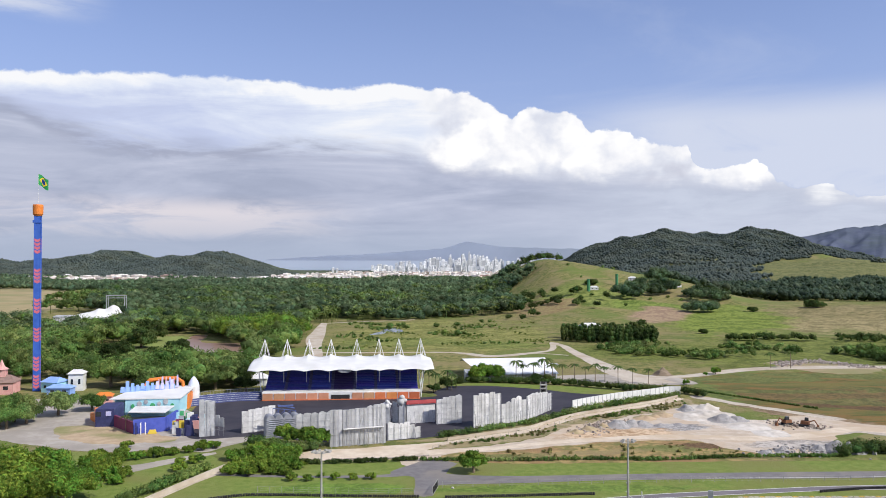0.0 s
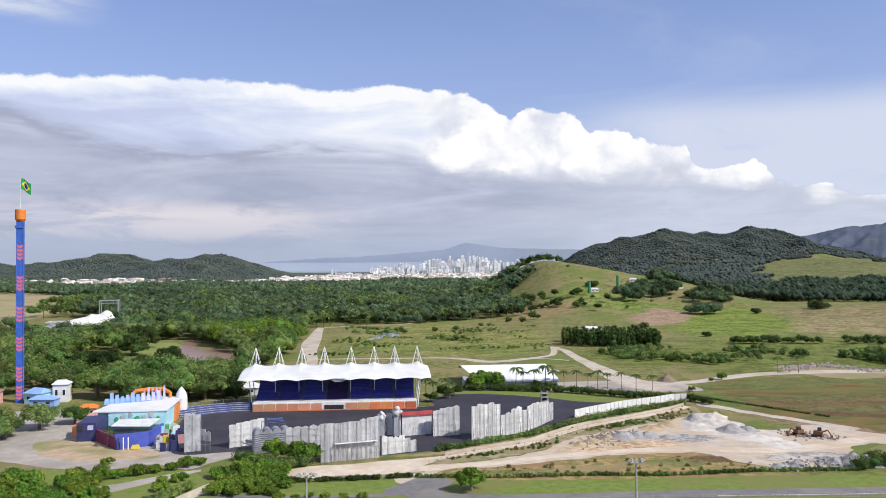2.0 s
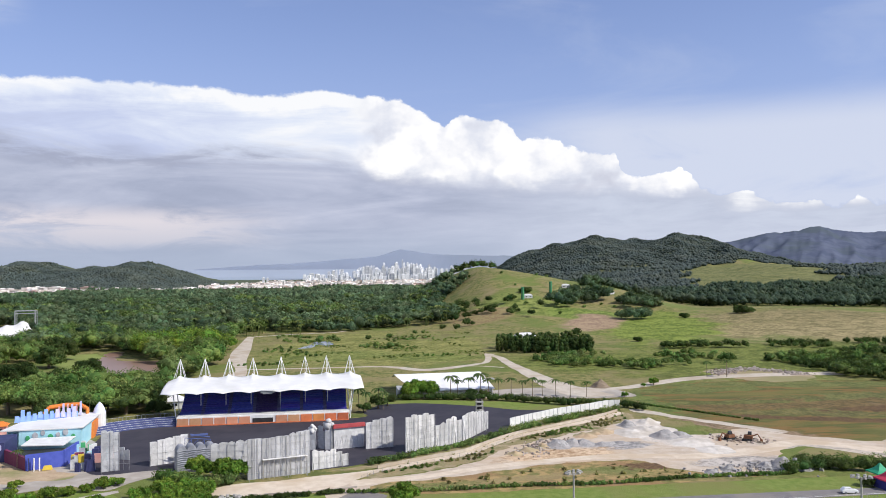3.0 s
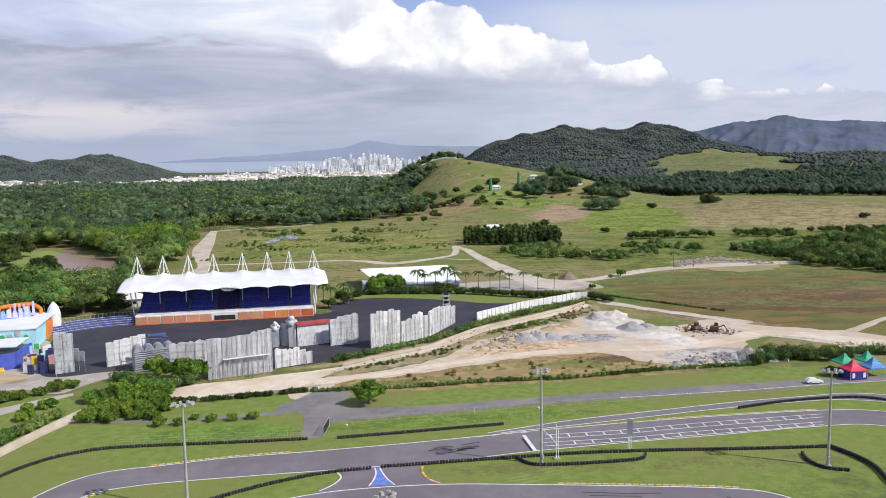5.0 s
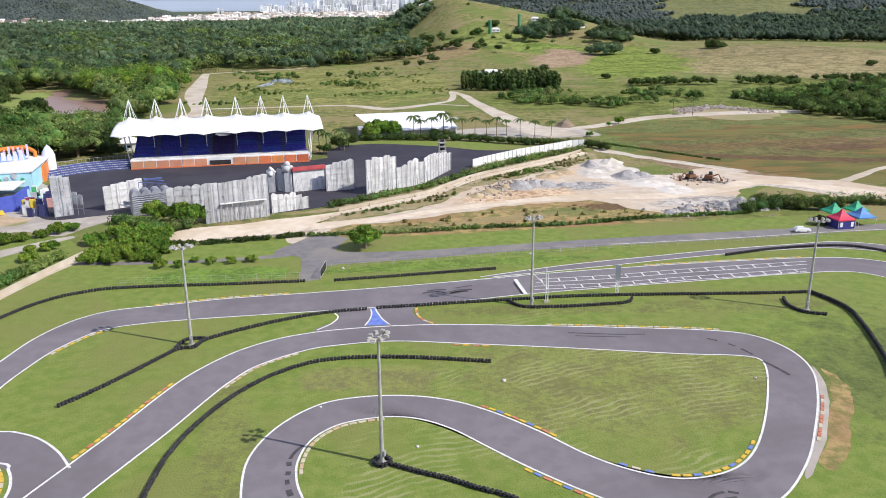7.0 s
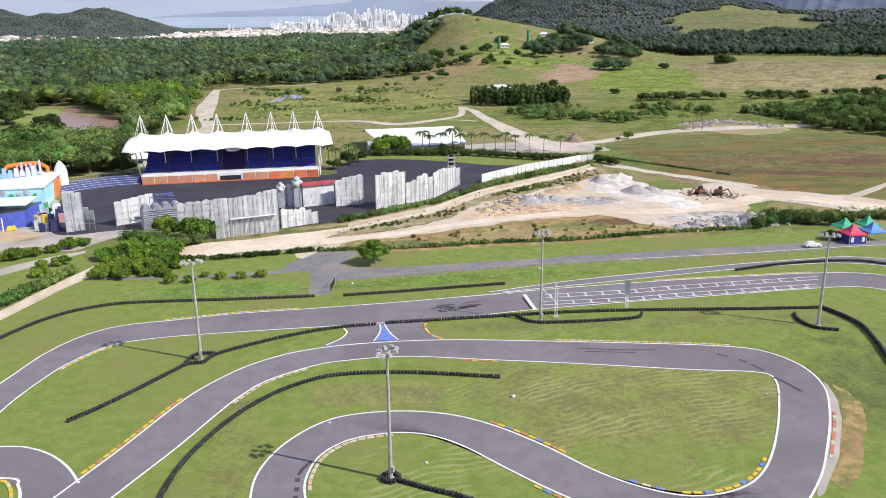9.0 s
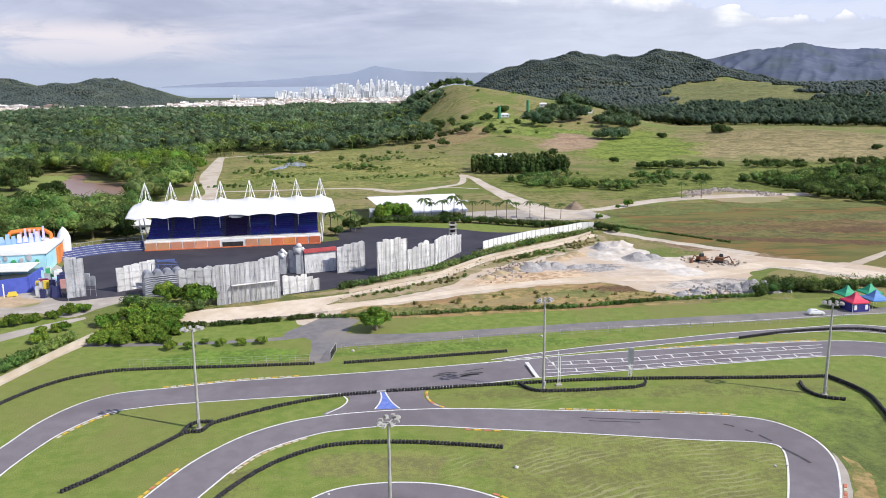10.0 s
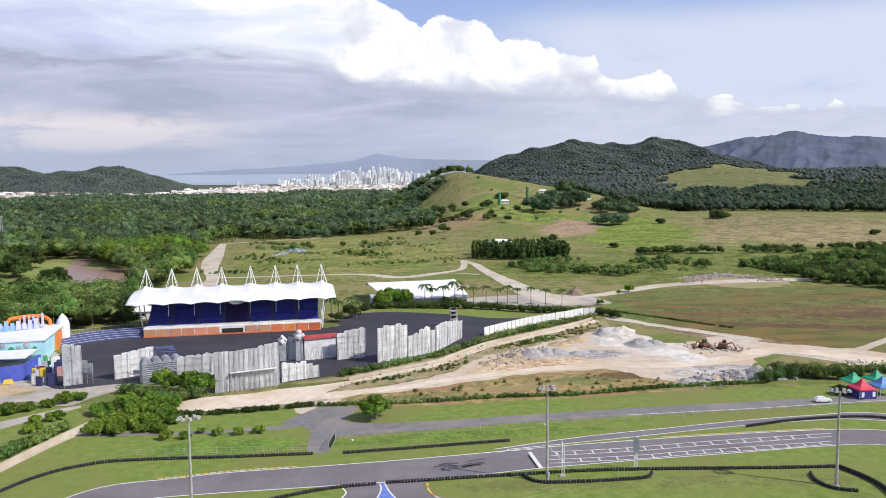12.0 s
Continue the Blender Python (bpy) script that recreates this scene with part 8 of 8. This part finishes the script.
def drop_tower():
    t = thing("drop_tower", "tall blue drop tower with pink chevron bands and orange cap", "ride tower", at=(-178.0, 351.0, 0), yaw=19)
    part("shaft", Geo().box((0, 0, 38.3), (3.8, 3.8, 76.6)), M["tower_blue"], t)
    for dx, dy in ((-1.95, -1.95), (1.95, -1.95), (1.95, 1.95), (-1.95, 1.95)):
        part("guide_rail", Geo().tube((dx, dy, 0), (dx, dy, 76.6), 0.22, n=6), M["tower_blue"], t)
    for z0, z1 in ((1.0, 7.0), (8.6, 15.0), (21.4, 27.6), (33.8, 40.4), (47.0, 53.4), (60.0, 66.6)):
        for k in range(4):
            z, h = z0 + k * (z1 - z0) / 4, (z1 - z0) / 4 * 0.72
            for face in range(4):
                g = Geo()
                ca, sa = math.cos(face * math.pi / 2), math.sin(face * math.pi / 2)
                rot = lambda x, y, zz: (x * ca - y * sa, x * sa + y * ca, zz)
                g.quad(rot(-1.85, -1.93, z + 0.7), rot(0, -1.93, z), rot(0, -1.93, z + h), rot(-1.85, -1.93, z + 0.7 + h))
                g.quad(rot(0, -1.93, z), rot(1.85, -1.93, z + 0.7), rot(1.85, -1.93, z + 0.7 + h), rot(0, -1.93, z + h))
                part("chevron", g, M["chevron"], t)
    part("cap", Geo().lathe((0, 0, 76.6), [(0.0, 0), (2.3, 0), (3.2, 0.8), (3.3, 4.6), (3.1, 5.0), (0, 5.2)], 20), M["cap_orange"], t, "orange drum cap")
    part("ride_ring", Geo().box((-0.4, 0, 74.2), (5.0, 4.8, 1.2)), M["tower_blue"], t)
    pole = part("flagpole", Geo().tube((0, 0, 81.8), (0, 0, 95.2), 0.12, 0.07, 8), M["white_paint"], t)

    def sheet(u0, u1, f, z):
        """A waving cloth between u0 and u1; f gives the lower and upper share at each u."""
        g = Geo()
        n = 18
        us = [u0 + (u1 - u0) * k / n for k in range(n + 1)]
        for u in us:
            lo, hi = f(u)
            for w in (lo, hi):
                g.v.append((6.2 * u, z + 0.5 * math.sin(u * 5), 95.0 - 2.2 * u - 4.8 * (1 - w) + 0.35 * math.sin(u * 6)))
        g.f = [(2 * k, 2 * k + 2, 2 * k + 3, 2 * k + 1) for k in range(n)]
        return g

    part("flag", sheet(0, 1, lambda u: (0, 1), 0), M["flag_green"], t, "green flag with yellow diamond and blue disc")
    part("flag_diamond", sheet(0.1, 0.9, lambda u: (0.5 - 0.42 * (1 - abs(u - 0.5) / 0.4), 0.5 + 0.42 * (1 - abs(u - 0.5) / 0.4)), -0.05), M["flag_yellow"], t)
    part("flag_disc", sheet(0.33, 0.67, lambda u: (0.5 - 0.24 * math.sqrt(max(0, 1 - ((u - 0.5) / 0.17) ** 2)), 0.5 + 0.24 * math.sqrt(max(0, 1 - ((u - 0.5) / 0.17) ** 2))), -0.1), M["flag_blue"], t)
    return t


drop_tower().scale = (0.66, 0.66, 1.0)
M["aqua"] = material("aqua", (0.33, 0.62, 0.72), (0.40, 0.68, 0.76), 0.3, 0.6)
M["sky_blue"] = material("sky_blue", (0.22, 0.36, 0.72), (0.28, 0.42, 0.76), 0.3, 0.6)
M["lilac"] = material("lilac", (0.42, 0.45, 0.72), (0.55, 0.52, 0.75), 0.4, 0.6)
M["royal_blue"] = material("royal_blue", (0.06, 0.09, 0.40), (0.08, 0.11, 0.46), 0.4, 0.6)
M["maroon"] = material("maroon", (0.16, 0.03, 0.08), (0.20, 0.04, 0.10), 0.4, 0.6)
M["navy"] = material("navy", (0.03, 0.035, 0.10), (0.045, 0.05, 0.14), 0.5, 0.6)
M["yellow"] = material("yellow", (0.66, 0.50, 0.06), (0.60, 0.44, 0.06), 0.5, 0.6)
M["green_paint"] = material("green_paint", (0.05, 0.32, 0.12), (0.07, 0.36, 0.15), 0.5, 0.6)
M["pink"] = material("pink", (0.60, 0.30, 0.28), (0.66, 0.38, 0.34), 0.4, 0.7)


def play_hall():
    t = thing("play_hall", "blue and aqua themed park hall with white roof", "building", at=(-119.8, 282.5, 0), yaw=8)
    t.scale = (0.68, 1.12, 0.84)
    # local x runs along the front towards the arena, y back
    part("rear_hall", Geo().box((19, 20, 4.0), (34, 22, 8.0)), M["aqua"], t, "aqua painted upper hall")
    part("main_roof", Geo().prism([(0, 7), (37, 7), (38, 33), (6, 33)], 8.0, 8.4), M["canopy"], t, "broad white flat roof")
    part("roof_sign", Geo().prism([(1, 20), (28, 26), (28, 26.6), (1, 20.6)], 8.4, 10.6), M["sky_blue"], t, "light blue roof screen of rounded boards")
    for k in range(11):
        part("roof_board", Geo().box((1.5 + 2.5 * k, 20.0 + 0.56 * k, 9.6 + 0.5 * (k * 5 % 3)), (2.2, 0.4, 2.6 + 0.9 * (k * 7 % 4)), 0.22, 0.72), M["sky_blue"] if k < 7 else M["lilac"], t)
    for k in range(6):
        part("roof_fin", Geo().box((19 + 2.0 * k, 26 + 0.3 * k, 11.0 + 0.7 * (k % 2)), (1.0, 1.4, 3.6 + (k % 3)), 0.1, 0.7), M["lilac"] if k % 2 else M["pink"], t)
    pts = [(9, 33, 8.5), (11, 34, 11.0), (19, 35, 11.6), (26, 35, 11.6), (30.5, 33, 10), (31.5, 30, 7)]
    g = Geo()
    for a, b in zip(pts, pts[1:]):
        g.tube(a, b, 0.9, n=10)
    part("slide_tube", g, M["cap_orange"], t, "orange tubular slide over the roof")
    part("orange_gable", Geo().box((36.4, 26, 3.2), (1.4, 9, 6.4), 0, 0.8), M["cap_orange"], t)
    part("front_block", Geo().box((3.5, 0, 3.6), (9, 12, 7.2)), M["navy"], t, "dark blue corner block")
    part("corner_window", Geo().box((0.5, -6.05, 5.2), (2.4, 0.2, 1.8)), M["car_glass"], t)
    part("corner_window", Geo().box((5.4, -6.05, 5.4), (2.6, 0.2, 1.8)), M["lilac"], t)
    part("red_wall", Geo().prism([(8, -6), (22, -18), (22.6, -17.4), (8.6, -5)], 0, 4.6), M["maroon"], t, "dark red slanting wall")
    part("mural_wall", Geo().box((22, 7.6, 5.2), (28, 0.6, 5.6)), M["aqua"], t, "pale aqua painted mural wall")
    for k in range(7):
        part("mural_shape", Geo().tube((12 + 3.4 * k, 7.25, 5.0 + 0.9 * (k % 3)), (12 + 3.4 * k, 7.1, 5.0 + 0.9 * (k % 3)), 1.0 + 0.3 * (k % 2), n=12), M["set_grey"] if k % 3 else M["green_paint"], t)
    part("side_roof", Geo().prism([(14, -4), (33, -6), (34, 6), (14, 6)], 5.0, 5.3), M["white_paint"], t, "lower white roof")
    part("blue_wall", Geo().prism([(22, -18), (36, -15), (36, -14.4), (22, -17.4)], 0, 5.6), M["royal_blue"], t, "royal blue front wall")
    part("blue_return", Geo().prism([(36, -15), (37, -15), (39, -4), (38, -4)], 0, 5.8), M["royal_blue"], t)
    for k in range(3):
        part("column", Geo().tube((23.5 + 2.2 * k, -18.6, 0), (23.5 + 2.2 * k, -18.6, 4.6), 0.3, n=8), M["white_paint"] if k else M["navy"], t)
    part("yellow_prop", Geo().box((31, -18.2, 0.9), (4.0, 1.2, 1.4), 0.1, 0.7), M["yellow"], t)
    part("ramp_wall", Geo().prism([(-9, 6), (2, -6), (2.6, -5.4), (-8, 7)], 0, 3.0), M["cap_orange"], t, "orange sloping stair wall")
    part("ramp", Geo().prism([(-6, 4), (-1, 7), (2, 0), (-2, -4)], 0, 5.6), M["cap_orange"], t)


play_hall()


M["lilac_pale"] = material("lilac_pale", (0.62, 0.66, 0.80), (0.70, 0.73, 0.84), 0.4, 0.5)


def rocket():
    t = thing("rocket_prop", "white and pale blue rocket-shaped tower", "tower", at=(-99.8, 321.0, 0))
    part("hull", Geo().lathe((0, 0, 0), [(2.2, 0), (2.3, 4), (2.2, 7.2)], 18), M["white_paint"], t)
    part("nose", Geo().lathe((0, 0, 7.2), [(2.2, 0), (1.8, 1.4), (1.0, 2.8), (0.05, 3.8)], 18), M["lilac_pale"], t, "pale blue nose cone")


rocket()


def prop_stack(x, y, yaw, seed, mats, n, label):
    """A jumble of painted show props and booths."""
    r = random.Random(seed)
    t = thing("prop_booth", label, "booth", "plaza booths", at=(x, y, 0), yaw=yaw)
    for k in range(n):
        w, d, h = r.uniform(1.0, 2.6), r.uniform(1.0, 2.4), r.uniform(1.4, 4.6)
        part("panel", Geo().box((r.uniform(-3.4, 3.4), r.uniform(-2.5, 2.5), h / 2), (w, d * 0.4, h), r.uniform(-0.5, 0.5), r.uniform(0.7, 1)), M[r.choice(mats)], t)


prop_stack(-88, 268, 10, 1, ("green_paint", "navy", "maroon", "navy", "set_grey", "set_grey", "yellow"), 14, "jumble of painted booths at the plaza")
prop_stack(-84, 276, 30, 2, ("navy", "navy", "pink", "set_grey", "aqua"), 12, "dark painted booths beside the scenery wing")
prop_stack(-92, 282, 0, 3, ("aqua", "white_paint", "set_grey", "green_paint"), 10, "pale painted booths behind the blue wall")
prop_stack(-84, 264, 0, 4, ("navy", "set_grey", "navy"), 8, "dark grey stage boxes beside the plaza")


def small_house(name, x, y, yaw, w, d, h, wall, roof, label):
    t = thing(name, label, "building", "park buildings", at=(x, y, float(height(x, y))), yaw=yaw)
    part("wall", Geo().box((0, 0, h / 2), (w, d, h)), M[wall], t)
    g = Geo()
    e = 0.6
    g.quad((-w / 2 - e, -d / 2 - e, h), (w / 2 + e, -d / 2 - e, h), (w / 2 - w * 0.2, 0, h + d * 0.28), (-w / 2 + w * 0.2, 0, h + d * 0.28))
    g.quad((w / 2 + e, d / 2 + e, h), (-w / 2 - e, d / 2 + e, h), (-w / 2 + w * 0.2, 0, h + d * 0.28), (w / 2 - w * 0.2, 0, h + d * 0.28))
    g.quad((-w / 2 - e, d / 2 + e, h), (-w / 2 - e, -d / 2 - e, h), (-w / 2 + w * 0.2, 0, h + d * 0.28), (-w / 2 + w * 0.2, 0, h + d * 0.28))
    g.quad((w / 2 + e, -d / 2 - e, h), (w / 2 + e, d / 2 + e, h), (w / 2 - w * 0.2, 0, h + d * 0.28), (w / 2 - w * 0.2, 0, h + d * 0.28))
    part("roof", g, M[roof], t)
    for k in (-0.25, 0.25):
        part("window", Geo().box((k * w, -d / 2 - 0.03, h * 0.55), (w * 0.16, 0.1, h * 0.3)), M["car_glass"], t)
    return t


M["roof_brown"] = material("roof_brown", (0.22, 0.15, 0.13), (0.28, 0.19, 0.16), 0.5, 0.9)
M["roof_white"] = material("roof_white", (0.68, 0.68, 0.68), (0.60, 0.60, 0.60), 0.3, 0.7)
pg = small_house("pavilion", -190, 345, 12, 12, 10, 5.0, "pink", "roof_brown", "pinkish pavilion with brown tiered roof")
part("turret", Geo().box((0, 0, 8.6), (3.6, 3.6, 3.2)).lathe((0, 0, 10.2), [(2.8, 0), (1.2, 1.2), (0.9, 2.2), (0.1, 4.2)], 10), M["pink"], pg)
small_house("pavilion", -200, 352, 0, 10, 9, 4.0, "pink", "roof_brown", "low pinkish park pavilion with brown roof")
small_house("park_house", -169, 349, -15, 8, 7, 4.5, "aqua", "sky_blue", "aqua blue themed park house")
small_house("park_house", -161, 353, 10, 6, 6, 7.5, "white_paint", "roof_white", "white blocky themed park house")
small_house("park_house", -163, 342, 0, 10, 5, 3.0, "sky_blue", "sky_blue", "low blue themed booth")
small_house("park_house", -136, 322, 14, 6, 5, 3.0, "pink", "cap_orange", "small orange-roofed kiosk among shrubs")
small_house("park_house", -88, 370, 6, 14, 8, 3.2, "white_paint", "roof_white", "low white service house under palms")
small_house("farm_house", 273, 936, 15, 10, 7, 3.4, "white_paint", "roof_brown", "white farmhouse on the ridge")
small_house("farm_house", 226, 955, -10, 9, 6, 3, "white_paint", "roof_white", "pale farmhouse among trees")
small_house("farm_shed", 110, 600, 8, 14, 8, 8.0, "white_paint", "roof_white", "pale shed roof in the grove")
small_house("farm_shed", 168, 890, 0, 9, 6, 3, "white_paint", "roof_white", "small white shed under a hill tree")


def circus():
    t = thing("circus_tent", "long white peaked show tent before a steel portal", "tent", at=(-318, 742, 0), yaw=16)
    g = Geo()
    n, m = 36, 12
    for i in range(n + 1):
        u = i / n
        peak = 5.5 + 8.5 * u ** 0.8 + 2.6 * math.exp(-((u - 0.72) / 0.08) ** 2) + 1.6 * math.exp(-((u - 0.45) / 0.07) ** 2) - 7.5 * max(0.0, u - 0.8) / 0.2
        for j in range(m + 1):
            w = 2 * j / m - 1
            half = 11 + 3 * math.sin(math.pi * u)
            g.v.append((-22 + 46 * u, half * w, 1.6 + (peak - 1.6) * (1 - abs(w)) ** 1.35 + 0.5 * math.cos(u * 31) * abs(w)))
    g.f = [(i * (m + 1) + j, (i + 1) * (m + 1) + j, (i + 1) * (m + 1) + j + 1, i * (m + 1) + j + 1) for i in range(n) for j in range(m)]
    cover = part("membrane", g, M["canopy"], t, smooth=True)
    sol = cover.modifiers.new("thick", "SOLIDIFY")
    sol.thickness = 0.15
    part("side_wall", Geo().box((1, 0, 0.9), (40, 20, 1.8)), M["white_paint"], t)
    for s in (4, 20):
        part("mast", Geo().tube((s, 12, 0), (s, 12, 23), 0.45, n=6).tube((s + 1.6, 12, 0), (s + 1.6, 12, 23), 0.3, n=6), M["steel"], t)
    part("beam", Geo().tube((4, 12, 23), (21.6, 12, 23), 0.5, n=6).tube((4, 12, 20.6), (21.6, 12, 20.6), 0.35, n=6), M["steel"], t)
    part("annex", Geo().box((-30, -4, 2.6), (16, 12, 5.2)).box((-30, -4, 5.6), (17, 13, 0.8), 0, 0.8), M["set_grey"], t)
    part("annex", Geo().box((-20, -14, 2.2), (9, 8, 4.4), 0.2), M["white_paint"], t)
    t2 = thing("circus_tent", "small white pointed show tent", "tent", at=(-282, 722, 0))
    part("membrane", Geo().lathe((0, 0, 0), [(9, 1.8), (6, 3.4), (2.6, 4.8), (1.4, 7.5), (0.2, 10.5)], 14), M["canopy"], t2)


circus()
M["pylon_green"] = material("pylon_green", (0.05, 0.20, 0.09), (0.07, 0.24, 0.11), 0.5, 0.7)
for x, y in ((161, 884), (202, 929)):
    t = thing("water_tower", "slim green tank tower on the hill", "tower", "hill towers", at=(x, y, float(height(x, y))))
    part("shaft", Geo().tube((0, 0, -0.5), (0, 0, 13), 1.7, 1.7, 12), M["pylon_green"], t)
    part("lid", Geo().tube((0, 0, 13), (0, 0, 13.6), 2.0, 1.4, 12), M["pylon_green"], t)
